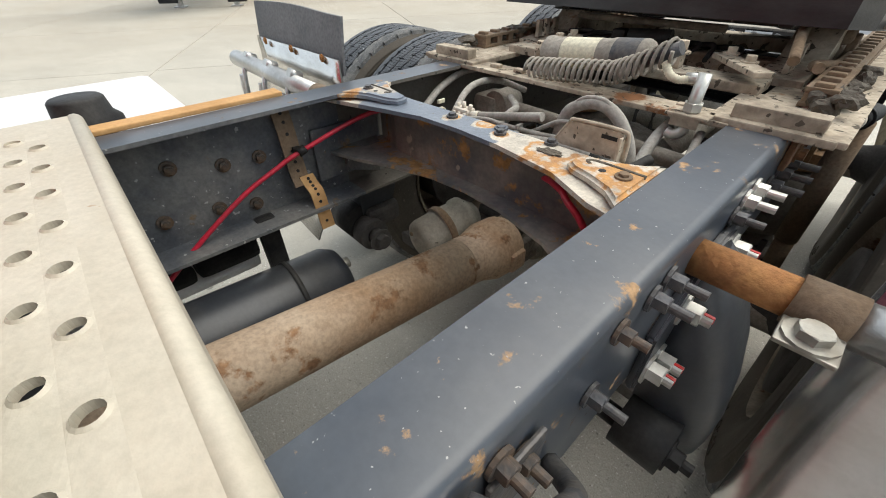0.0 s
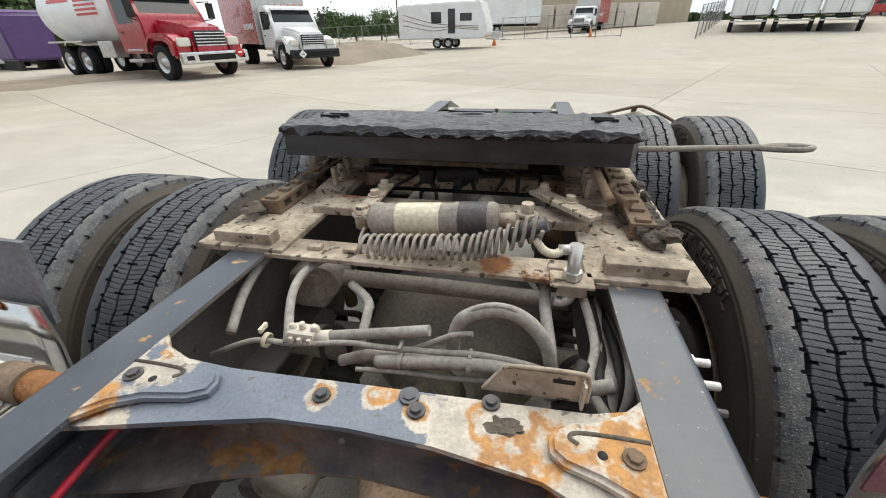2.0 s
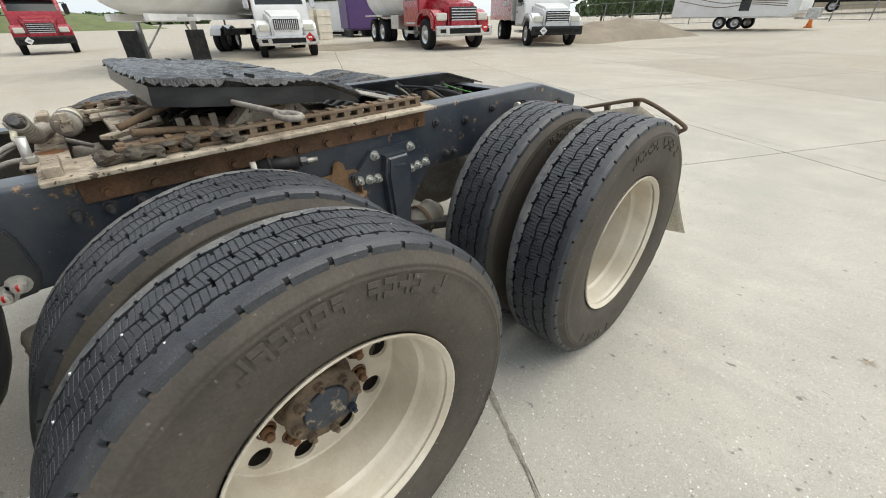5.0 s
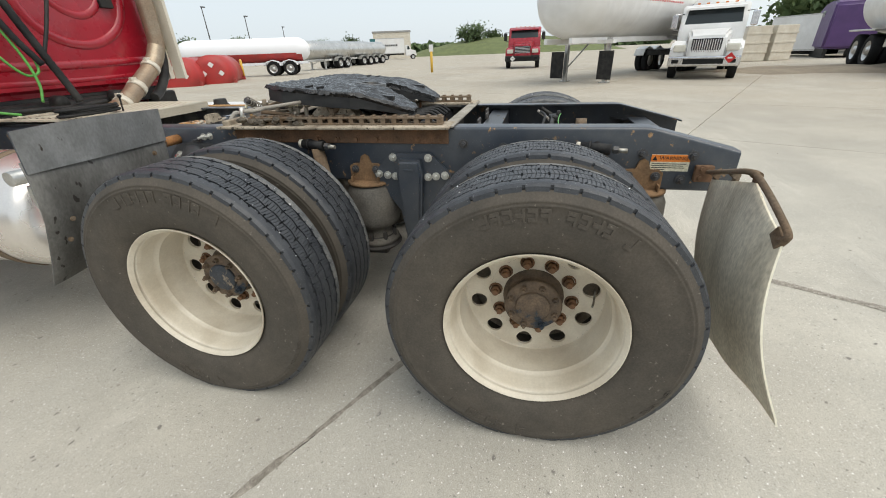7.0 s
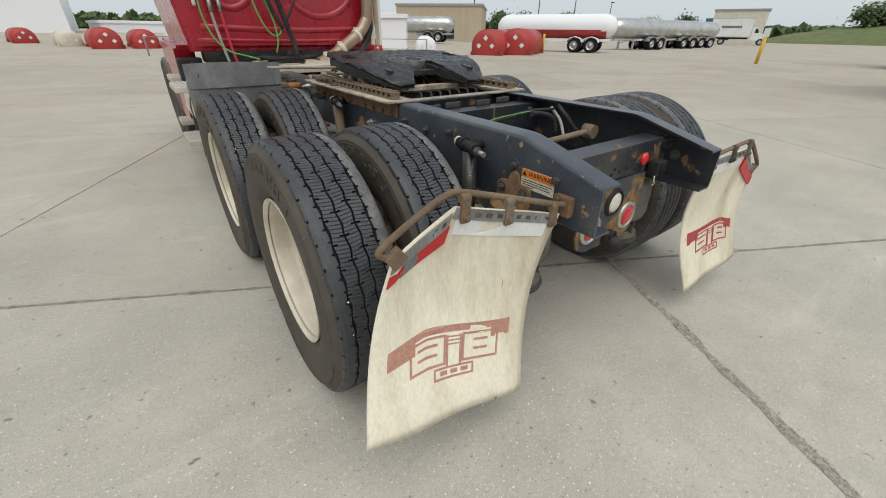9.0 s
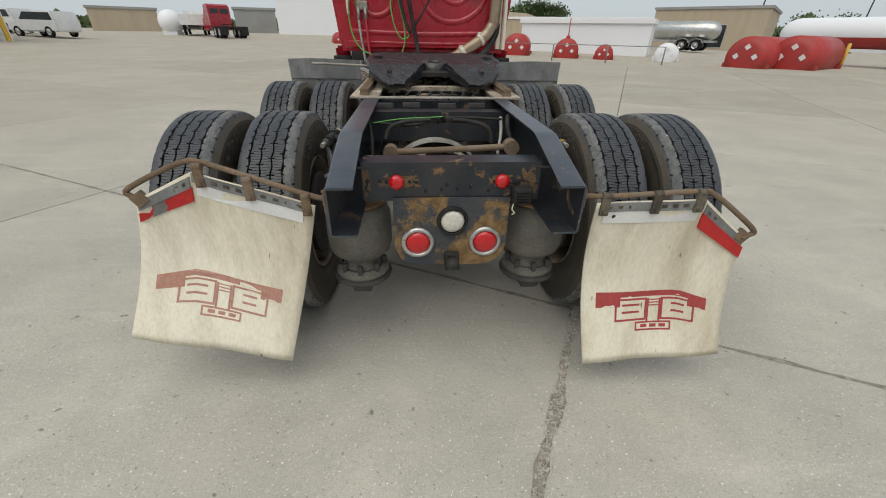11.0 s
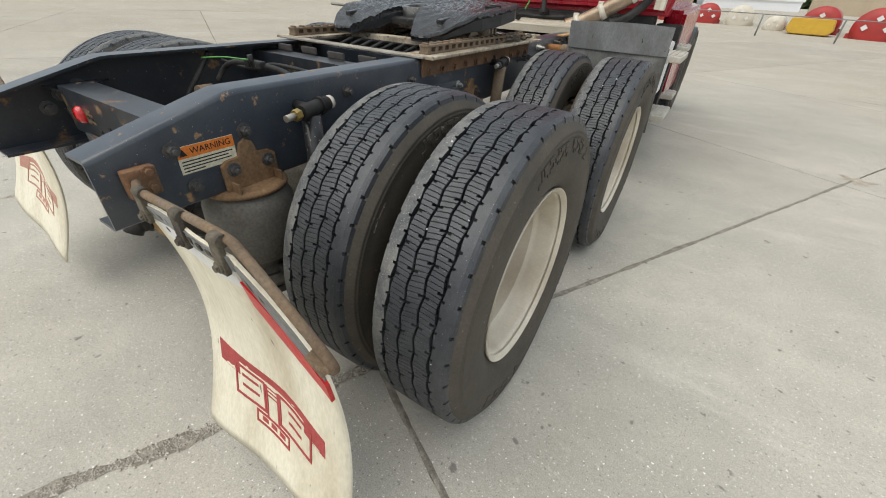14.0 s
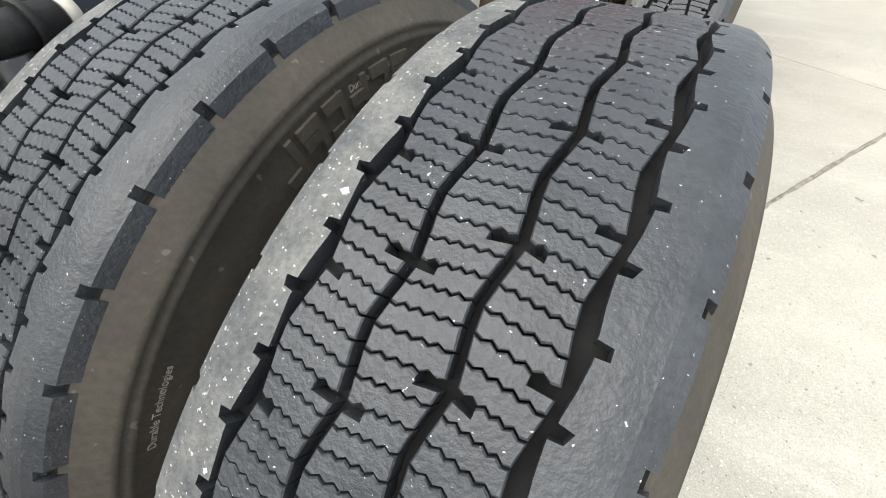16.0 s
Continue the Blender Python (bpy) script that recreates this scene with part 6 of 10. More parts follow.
hose([(0.385, 2.62, 0.60), (0.383, 2.50, 0.70), (0.382, 2.40, 0.772), (0.380, 2.29, 0.84), (0.374, 2.21, 0.877), (0.366, 2.137, 0.906), (0.331, 1.957, 0.962), (0.27, 1.905, 0.95), (0.10, 1.875, 0.90), (-0.12, 1.90, 0.94), (-0.215, 1.965, 0.972), (-0.25, 1.99, 0.97), (-0.282, 2.0, 0.955), (-0.312, 2.0, 0.915), (-0.335, 2.0, 0.86), (-0.355, 2.0, 0.70)], 0.0056, "hosered", "bright red rubber air hose", "red_hose")
hose([(-0.36, 2.0, 0.70), (-0.34, 2.05, 0.60), (-0.26, 2.03, 0.61), (-0.21, 2.04, 0.605), (-0.235, 2.08, 0.60), (-0.28, 2.12, 0.60), (-0.31, 2.16, 0.59), (-0.36, 2.4, 0.57)], 0.011, "hosered", "", "red_hose")
def over_axle(xz, y=1.80, dy=0.0):
    return [(x, y + dy * i / (len(xz) - 1), z) for i, (x, z) in enumerate(xz)]


hose(over_axle([(0.384, 0.885), (0.315, 0.923), (0.258, 0.945), (0.188, 0.947), (0.093, 0.966), (0.03, 0.967), (-0.06, 0.972), (-0.13, 0.978), (-0.20, 0.972), (-0.26, 0.955)]), 0.0052, "hosegrey", "thin pale air line over the axle", "air_line")
hose(over_axle([(0.13, 0.962), (0.07, 0.975), (0.01, 0.988), (-0.05, 1.002)], 1.785), 0.0095, "hosegrey", "", "hose")
hose(over_axle([(0.15, 0.955), (0.125, 0.962)], 1.786), 0.0115, "labelwhite", "", "hose_collar")
hose(over_axle([(-0.02, 0.960), (-0.06, 0.985), (-0.09, 1.003), (-0.12, 1.010)], 1.79), 0.0048, "hosegrey", "", "cable")
hose(over_axle([(-0.085, 0.955), (-0.088, 0.99), (-0.105, 1.028), (-0.153, 1.05), (-0.198, 1.036), (-0.232, 0.992), (-0.245, 0.94)], 1.775), 0.0115, "hosegrey", "thick dusty looped hose", "hose")
hose(over_axle([(-0.09, 1.012), (-0.125, 1.052), (-0.165, 1.060), (-0.19, 1.048)], 1.778), 0.0042, "hosegrey", "", "cable")
hose(over_axle([(0.036, 0.947), (-0.029, 0.956), (-0.103, 0.966), (-0.171, 0.968), (-0.225, 0.952), (-0.281, 0.946), (-0.331, 0.966)], 1.812), 0.0105, "hosegrey", "ribbed grey cable conduit", "conduit", 0.13, 10, 24)
hose(over_axle([(0.07, 0.93), (0.0, 0.938), (-0.08, 0.94), (-0.16, 0.945), (-0.25, 0.94), (-0.31, 0.935)], 1.82), 0.0042, "hosegrey", "", "cable")
hose(over_axle([(0.12, 0.90), (0.06, 0.925), (-0.01, 0.935), (-0.06, 0.93)], 1.78), 0.0105, "hosegrey", "", "hose")
hose([(-0.19, 1.815, 0.975), (-0.24, 1.82, 0.958), (-0.30, 1.80, 0.945), (-0.325, 1.72, 0.95), (-0.33, 1.60, 0.965)], 0.0062, "hosegrey", "", "cable")
for x in (0.245, -0.005, -0.118):
    bm = B()
    lathe(bm, [(0.0115, -0.004), (0.0138, -0.004), (0.0138, 0.004), (0.0115, 0.004)], (x, 1.812 if x < 0.2 else 1.80, 0.955 + (0.008 if x < -0.1 else 0) - (0.008 if x > 0.2 else 0)), (1, 0, 0.15), 14)
    box(bm, (x, 1.80, 0.975), (0.006, 0.022, 0.010), 0.002)
    part("cable_tie", bm, M["labelwhite"] if x > 0.2 else M["hosegrey"], truck)
hose([(0.205, 1.80, 0.945), (0.235, 1.72, 0.985), (0.245, 1.65, 0.995), (0.235, 1.58, 0.985), (0.21, 1.5, 0.95)], 0.0085, "hosegrey", name="hose")
hose([(0.075, 1.79, 0.95), (0.085, 1.72, 0.965), (0.10, 1.68, 0.965), (0.15, 1.64, 0.97)], 0.009, "hosegrey", name="hose")
hose([(-0.235, 1.60, 0.99), (-0.235, 1.66, 0.975), (-0.245, 1.74, 0.94), (-0.25, 1.78, 0.88)], 0.011, "hosegrey", name="hose")
hose([(0.355, 1.50, 0.99), (0.36, 1.60, 0.995), (0.355, 1.70, 0.97), (0.34, 1.78, 0.93)], 0.010, "hosegrey", name="hose")
for k in range(5):
    hose([(-0.30 - 0.012 * k, 1.62, 0.99 - 0.012 * k), (-0.315 - 0.010 * k, 1.72, 0.96 - 0.014 * (k % 3)), (-0.30 - 0.014 * k, 1.80, 0.95), (-0.325, 1.86, 0.93 - 0.01 * k), (-0.35, 1.96, 0.88), (-0.36, 2.1, 0.80), (-0.37, 2.4, 0.74)], 0.008 + 0.002 * (k % 3), "black" if k % 2 else "hosegrey", name="cable")
hose([(-0.318, 1.95, 0.96), (-0.328, 2.0, 0.93), (-0.338, 2.05, 0.88), (-0.345, 2.13, 0.825), (-0.352, 2.25, 0.79), (-0.356, 2.45, 0.782), (-0.358, 2.75, 0.78)], 0.020, "conduitgrey", "thick dark grey ribbed conduit", "conduit", 0.10, 14, 20)
hose([(-0.385, 2.02, 0.78), (-0.388, 2.2, 0.772), (-0.385, 2.45, 0.772), (-0.39, 2.75, 0.772)], 0.014, "conduitgrey", "", "cable")
hose([(-0.352, 2.12, 0.845), (-0.31, 2.13, 0.80), (-0.26, 2.12, 0.76), (-0.235, 2.10, 0.74)], 0.0075, "conduitgrey", "", "cable")
hose([(-0.262, 1.79, 0.925), (-0.275, 1.80, 0.93), (-0.29, 1.81, 0.925)], 0.006, "hosegreen", name="hose")
hose([(-0.285, 1.80, 0.99), (-0.26, 1.84, 0.975), (-0.20, 1.845, 0.985)], 0.0095, "black", name="cable")
# white clip valve and small bracket on the loom
bm = B()
box(bm, (0.178, 1.785, 0.962), (0.05, 0.03, 0.018), 0.005)
for dx, dz in ((-0.018, 0.016), (0.0, 0.019), (0.016, 0.014)):
    cyl(bm, (0.178 + dx, 1.785, 0.965), (0.178 + dx * 1.3, 1.785, 0.965 + dz), 0.0065, 0.005, seg=8)
    box(bm, (0.178 + dx, 1.80, 0.958), (0.008, 0.012, 0.012), 0.002)
cyl(bm, (0.152, 1.786, 0.956), (0.126, 1.786, 0.962), 0.012, seg=12)
part("white_clip", bm, M["cream"], truck)
bm = B()
prism(bm, [(-0.145, 1.008), (-0.17, 1.046), (-0.182, 1.052), (-0.262, 1.054), (-0.272, 1.046), (-0.274, 1.010)], "y", 1.886, 1.890)
box(bm, (-0.268, 1.895, 1.030), (0.004, 0.016, 0.04), 0.001)
tube(bm, [(-0.147, 1.888, 1.008), (-0.171, 1.888, 1.047), (-0.184, 1.888, 1.0545), (-0.260, 1.888, 1.0565), (-0.2735, 1.888, 1.047), (-0.2755, 1.888, 1.010)], 0.0032, 6)
tb = part("tab_bracket", bm, M["plate"], truck, "thin upright dusty tab bracket")
bm = B()
box(bm, (-0.245, 1.8905, 1.042), (0.026, 0.0015, 0.006))
part("slot", bm, M["ink"], tb)
# behind the slide: hoses over the rear axle
hose([(-0.33, -0.10, 0.985), (-0.20, -0.08, 1.0), (-0.05, -0.09, 1.01), (0.0, -0.1, 1.015)], 0.0028, "hosegreen", "thin green air line", "green_hose")
hose([(-0.28, -0.08, 0.90), (-0.25, -0.05, 0.955), (-0.15, -0.05, 0.985), (0.0, -0.06, 0.99), (0.12, -0.05, 0.985), (0.22, -0.06, 0.955), (0.25, -0.07, 0.88)], 0.011, "black", "black rubber brake hose", "hose")
hose([(-0.32, -0.02, 0.97), (-0.15, 0.0, 0.955), (0.05, -0.02, 0.995), (0.3, 0.0, 0.985)], 0.007, "black", name="hose")
hose([(-0.36, -0.05, 1.0), (-0.34, -0.12, 0.93), (-0.33, -0.2, 0.84), (-0.29, -0.18, 0.80)], 0.010, "black", name="hose")
hose([(0.33, 0.0, 1.0), (0.32, -0.08, 0.95), (0.34, -0.15, 0.88), (0.36, -0.3, 0.80)], 0.012, "black", name="hose")
hose([(0.30, 0.02, 0.99), (0.29, -0.06, 0.93), (0.27, -0.12, 0.84)], 0.008, "hosegrey", name="hose")
bm = B()
for x in (-0.04, 0.0, 0.03):
    box(bm, (x, -0.07, 0.995), (0.035, 0.03, 0.03), 0.008)
cyl(bm, (0.0, -0.08, 0.99), (0.0, -0.09, 1.03), 0.01, seg=8)
part("hose_tee", bm, M["black"], truck)
# cluster under the coupling
for k in range(9):
    a = -0.22 + 0.055 * k
    hose([(a, 1.28, 1.05), (a + random.uniform(-0.05, 0.05), 1.22, 1.075), (a + 0.08, 1.16, 1.06), (a + random.uniform(0, 0.15), 1.05, 1.04), (a, 0.9, 1.0)], random.uniform(0.004, 0.009), "black", name="cable")
for k in range(7):
    a = -0.2 + 0.07 * k
    hose([(a, 0.55, 1.0), (a + 0.03, 0.62, 1.03), (a - 0.02, 0.72, 1.02), (a + 0.05, 0.85, 1.0)], 0.008, "black", name="cable")
bm = B()
cyl(bm, (0.05, 1.26, 1.08), (-0.06, 1.25, 1.085), 0.02, seg=14)
cyl(bm, (-0.01, 1.25, 1.085), (-0.01, 1.29, 1.06), 0.012, seg=10)
box(bm, (0.08, 1.25, 1.075), (0.04, 0.04, 0.04), 0.008)
part("valve", bm, M["black"], truck)
# bent bars beside the slide on the left
hose([(-0.40, 1.42, 1.09), (-0.38, 1.30, 1.075), (-0.42, 1.22, 1.065), (-0.44, 1.30, 1.06), (-0.43, 1.44, 1.055)], 0.010, "brownrust", name="bent_bar")
hose([(-0.36, 1.44, 1.10), (-0.34, 1.34, 1.13), (-0.33, 1.27, 1.15)], 0.010, "brownrust", name="bent_bar")

# warning labels on both rails
for s in (-1, 1):
    y0, y1, z0, z1 = -0.622, -0.468, 0.836, 0.908
    c = (s * 0.4312, (y0 + y1) / 2, (z0 + z1) / 2)
    bm = B()
    box(bm, c, (0.0012, y1 - y0, z1 - z0))
    lb = part("warning_label", bm, M["labelwhite"], truck, "orange and cream WARNING label")
    bm = B()
    box(bm, (s * 0.4322, c[1], z1 - 0.016), (0.0012, y1 - y0, 0.030))
    part("orange_band", bm, M["orange"], lb)
    me = text_mesh("WARNING", 0.023, 0.0004)
    me.materials.append(M["ink"])
    t = sub("word", me, lb, Matrix.Translation((s * 0.4332, c[1] + (0.012 if s > 0 else -0.012), z1 - 0.016)) @ pose(0, 0, 0, 90, 0, 90 * s))
    bm = B()
    d = s * 0.4332
    yy = c[1] - s * 0.062
    v = [bm.verts.new((d, yy + a, z1 - 0.016 + b)) for a, b in ((-0.010, -0.009), (0.010, -0.009), (0, 0.010))]
    bm.faces.new(v if s > 0 else v[::-1])
    part("triangle", bm, M["ink"], lb)
    bm = B()
    for k in range(4):
        w = (0.138, 0.125, 0.132, 0.055)[k]
        box(bm, (s * 0.4320, c[1] - s * (0.142 - w) / 2, z1 - 0.040 - k * 0.0085), (0.0008, w, 0.0030))
    part("small_print", bm, M["ink"], lb)

# ---- quarter guards with their pipes ----


# tints for the reflections painted onto the guard's polished front
REFLECTIONS = (mat("faded_red_reflection", (0.26, 0.085, 0.12), (0.34, 0.15, 0.18), 0.3, metal=0.35, scale=14, bump=0.04),
         mat("amber_film", (0.60, 0.33, 0.07), (0.52, 0.31, 0.10), 0.3, metal=0.35, scale=14, bump=0.04),
         mat("pale_amber_reflection", (0.62, 0.45, 0.20), (0.58, 0.42, 0.20), 0.3, metal=0.35, scale=14, bump=0.04),
         mat("white_film", (0.74, 0.76, 0.72), (0.66, 0.68, 0.64), 0.4, scale=8, bump=0.03, gs=0.06))


def guard(s):
    bm = B()
    prof = [(1.872, 1.03), (1.874, 0.95), (1.885, 0.87), (1.91, 0.78), (1.95, 0.69), (2.005, 0.58), (2.06, 0.49)]
    xs = [0.60 + 0.62 * k / 10 for k in range(11)]

    def at(x, i, off):
        y, z = prof[i]
        skew = (x - 0.6) * -0.01
        return (s * x, y + off + 0.0012 * math.sin(x * 14 + i) + skew, z + 0.01 * math.sin(x * 9) * (i == len(prof) - 1))
    G = [[[bm.verts.new(at(x, i, o)) for i in range(len(prof))] for x in xs] for o in (0.0, 0.005)]
    for o in (0, 1):
        for a in range(10):
            for i in range(len(prof) - 1):
                f = bm.faces.new((G[o][a][i], G[o][a + 1][i], G[o][a + 1][i + 1], G[o][a][i + 1]))
                f.smooth, f.material_index = True, o
    for a in range(10):
        for i in (0, len(prof) - 1):
            bm.faces.new((G[0][a][i], G[0][a + 1][i], G[1][a + 1][i], G[1][a][i]))
    for i in range(len(prof) - 1):
        for a in (0, 10):
            bm.faces.new((G[0][a][i], G[0][a][i + 1], G[1][a][i + 1], G[1][a][i]))
    bmesh.ops.recalc_face_normals(bm, faces=bm.faces)
    g = part("tyre_guard", bm, [M["guardback"], M["mirrorsteel"]], truck, "bent metal quarter guard, shiny in front, stained grey behind")
    bm = B()
    xs2 = [0.602 + 0.615 * k / 12 for k in range(13)]
    rows = []
    for x in xs2:
        w = 0.003 * math.sin(x * 12) - 0.006
        rows.append([bm.verts.new((s * x, y + w + dy, z + 0.006 * math.sin(x * 7 + 1) * (z > 1.1))) for y, z, dy in ((1.870, 0.985, 0), (1.862, 1.06, 0), (1.852, 1.142, 0), (1.852, 1.142, -0.008), (1.862, 1.06, -0.008), (1.870, 0.985, -0.008))])
    for a in range(12):
        for i in range(6):
            bm.faces.new((rows[a][i], rows[a + 1][i], rows[a + 1][(i + 1) % 6], rows[a][(i + 1) % 6])).material_index = 1 if i in (3, 4) else 0
    bm.faces.new(rows[0])
    bm.faces.new(rows[-1])
    bmesh.ops.recalc_face_normals(bm, faces=bm.faces)
    part("top_strip", bm, [M["darkstrip"] if s < 0 else M["guardrubber"], M["galv"]], g, "stiff top strip, dark in front and galvanised behind")
    for x, i in ((0.695, 0), (0.907, 0), (1.12, 0), (0.74, 2), (0.74, 3), (0.74, 4), (1.12, 3), (0.92, 2), (0.92, 4), (0.92, 5), (1.14, 4), (0.68, 1)):
        y, z = prof[i]
        bm = B()
        if i == 0:
            hexbolt(bm, (s * x, y + 0.0055, z - 0.006), (0, 1, 0), 0.0075, 0.004)
            part("rivet", bm, M["orangerust"], g)
            bm = B()
        hexbolt(bm, (s * x, y - 0.001, z - 0.012), (0, -1, 0), 0.007, 0.006)
        part("rivet", bm, M["brownrust"], g)
    if s < 0:
        # thin colour patches stand in for what the polished sheet reflects
        for name, x0, x1, z0, z1, reflection in (("red_film", 0.605, 0.666, 0.924, 0.995, REFLECTIONS[0]), ("red_film", 0.706, 0.757, 0.918, 0.998, REFLECTIONS[0]), ("amber_film", 0.757, 0.895, 0.915, 1.005, REFLECTIONS[1]), ("amber_film", 0.895, 0.948, 0.918, 1.003, REFLECTIONS[2]), ("white_film", 0.948, 1.215, 0.918, 1.003, REFLECTIONS[3])):
            bm = B()
            ym = (1.881 - (x0 + x1 - 1.2) * 0.005)
            box(bm, ((x0 + x1) / 2 * s, ym, (z0 + z1) / 2), (x1 - x0, 0.0025, z1 - z0), 0.0008, pose(0, 0, 0, 3.0, 0, 0))
            part(name, bm, reflection, g)
        bm = B()
        for k in range(3):
            box(bm, (s * (1.02 + 0.018 * k), 1.8785, 1.012 + 0.003 * (k % 2)), (0.022, 0.003, 0.006), 0.001, pose(0, 0, 0, 0, 5 - 6 * k, 0))
        part("scrape_mark", bm, M["mud"], g)
    bm = B()
    box(bm, (s * 0.83, 1.900, 0.905), (0.345, 0.004, 0.036), 0.001, pose(0, 0, 0, 10, 0, 0))
    part("edge_strip", bm, M["brightsteel"], g, "bright folded edge strip")
    # pipe from the rail
    bm = B()
    cyl(bm, (s * 0.425, 1.965, 0.955), (s * 0.56, 1.965, 0.955), 0.025, seg=24)
    part("stub_pipe", bm, M["orangerust"], g, "orange rusty stub pipe")
    bm = B()
    cyl(bm, (s * 0.535, 1.965, 0.955), (s * 0.59, 1.965, 0.955), 0.031, seg=24)
    part("clamp", bm, M["brownrust"], g, "tan rust-pitted pipe clamp")
    bm = B()
    box(bm, (s * 0.563, 2.012, 0.948), (0.055, 0.06, 0.006), 0.002)
    hexbolt(bm, (s * 0.563, 2.018, 0.951), (0, 0, 1), 0.017, 0.012)
    parts("clamp_bolt", bm, M["bolt"], g, "zinc clamp ear and bolt")
    bm = B()
    cyl(bm, (s * 0.585, 1.965, 0.955), (s * 1.22, 1.965, 0.965), 0.028, seg=24)
    part("support_pipe", bm, M["alu"], g, "silver support pipe")
    for x in (0.74, 0.92, 1.10):
        bm = B()
        tube(bm, [(s * x, 1.935, 0.985), (s * x, 1.985, 0.95), (s * (x - 0.005), 2.0, 0.88), (s * (x + 0.01), 1.995, 0.79), (s * (x + 0.05), 1.975, 0.77), (s * (x + 0.06), 1.99, 0.85), (s * (x + 0.06), 1.985, 0.92)], 0.009, 8)
        cyl(bm, (s * x, 1.94, 0.975), (s * x, 1.975, 0.99), 0.016, seg=10)
        part("bent_rod", bm, M["alu"], g)
    return g


guard(-1), guard(1)

# ---- mud flaps ----


def lerp(a, b, t):
    return Vector(a) * (1 - t) + Vector(b) * t


def flap(s, A, Bp, C, D, E, pipe, torn):
    def P(u, v, off=0.0):
        top = lerp(A, Bp, u / 0.66) if u < 0.66 else lerp(Bp, C, (u - 0.66) / 0.34)
        bot = lerp(E, D, u)
        p = lerp(top, bot, v)
        p.y += 0.06 * math.sin(math.pi * min(1, v * 1.02)) * (0.8 + 0.2 * math.sin(u * 4 + s)) - 0.025 * v * v + 0.006 * math.sin(u * 9 + v * 4)
        p.y -= off
        return p
    bm = B()
    NU_, NV = 18, 22
    G = [[[bm.verts.new(P(a / NU_, b / NV, o)) for b in range(NV + 1)] for a in range(NU_ + 1)] for o in (0.003, -0.003)]
    for o in (0, 1):
        for a in range(NU_):
            for b in range(NV):
                f = bm.faces.new((G[o][a][b], G[o][a + 1][b], G[o][a + 1][b + 1], G[o][a][b + 1]))
                f.smooth, f.material_index = True, o
    for a in range(NU_):
        for b in (0, NV):
            bm.faces.new((G[0][a][b], G[0][a + 1][b], G[1][a + 1][b], G[1][a][b]))
    for b in range(NV):
        for a in (0, NU_):
            bm.faces.new((G[0][a][b], G[0][a][b + 1], G[1][a][b + 1], G[1][a][b]))
    bmesh.ops.recalc_face_normals(bm, faces=bm.faces)
    fl = part("mud_flap", bm, [M["flap"], M["flapback"]], truck, "curved cream mud flap with a faded red emblem" if torn else "curved cream mud flap with a red emblem")

    def patch(name, poly, m, off=0.0036, label=""):
        bm = B()
        lo, hi = [bm.verts.new(P(u, v, 0.0025)) for u, v in poly], [bm.verts.new(P(u, v, off)) for u, v in poly]
        n = len(poly)
        bm.faces.new(hi)
        for i in range(n):
            bm.faces.new((lo[i], lo[(i + 1) % n], hi[(i + 1) % n], hi[i]))
        bmesh.ops.recalc_face_normals(bm, faces=bm.faces)
        return part(name, bm, M[m], fl, label)

    def strip(u0, u1, v0, v1, k=8):
        return [(u0 + (u1 - u0) * i / k, v0) for i in range(k + 1)] + [(u1 - (u1 - u0) * i / k, v1) for i in range(k + 1)]

    def frame_shape(name, u0, u1, v0, v1, w, m):
        wv = w * 0.9
        for q in ((u0, u1, v0, v0 + wv), (u0, u1, v1 - wv, v1), (u0, u0 + w, v0 + wv, v1 - wv), (u1 - w, u1, v0 + wv, v1 - wv)):
            patch(name, strip(*q, 4), m, 0.0045)
    red = "palered" if torn else "redprint"
    v0 = 0.575
    mir = (lambda u: u) if s > 0 else (lambda u: 1 - u)

    def rect(u0, u1, a, b):
        x, y = sorted((mir(u0), mir(u1)))
        return x, y, a, b
    patch("emblem_band", strip(*rect(0.10, 0.27, v0, v0 + 0.095)), red)
    patch("emblem_band", strip(*rect(0.27, 0.74, v0, v0 + 0.035)), red)
    patch("emblem_band", strip(*rect(0.74, 0.87, v0, v0 + 0.085)), red)
    frame_shape("emblem_block", *rect(0.235, 0.46, v0 + 0.045, v0 + 0.185), 0.012, red)
    frame_shape("emblem_block", *rect(0.56, 0.79, v0 + 0.045, v0 + 0.185), 0.012, red)
    patch("emblem_bar", strip(*rect(0.285, 0.41, v0 + 0.08, v0 + 0.093)), red)
    patch("emblem_bar", strip(*rect(0.285, 0.41, v0 + 0.125, v0 + 0.138)), red)
    patch("emblem_bar", strip(*rect(0.63, 0.72, v0 + 0.08, v0 + 0.093)), red)
    patch("emblem_bar", strip(*rect(0.63, 0.72, v0 + 0.125, v0 + 0.138)), red)
    for k in range(3):
        patch("emblem_line", strip(*rect(0.475, 0.545, v0 + 0.055 + 0.018 * k, v0 + 0.062 + 0.018 * k)), red)
    patch("emblem_stem", strip(*rect(0.462, 0.475, v0 + 0.05, v0 + 0.20)), red)
    patch("emblem_stem", strip(*rect(0.545, 0.558, v0 + 0.05, v0 + 0.20)), red)
    frame_shape("emblem_foot", *rect(0.385, 0.635, v0 + 0.195, v0 + 0.25), 0.010, red)
    for k in range(3):
        patch("emblem_bar", strip(*rect(0.425 + 0.065 * k, 0.47 + 0.065 * k, v0 + 0.212, v0 + 0.232)), red)
    # reflective strips on perforated bars
    patch("white_strip", strip(0.06, 0.64, 0.055, 0.125), "white", 0.006, "grubby white reflective strip")
    patch("perforated_bar", strip(0.03, 0.66, 0.005, 0.055), "galv", 0.008)
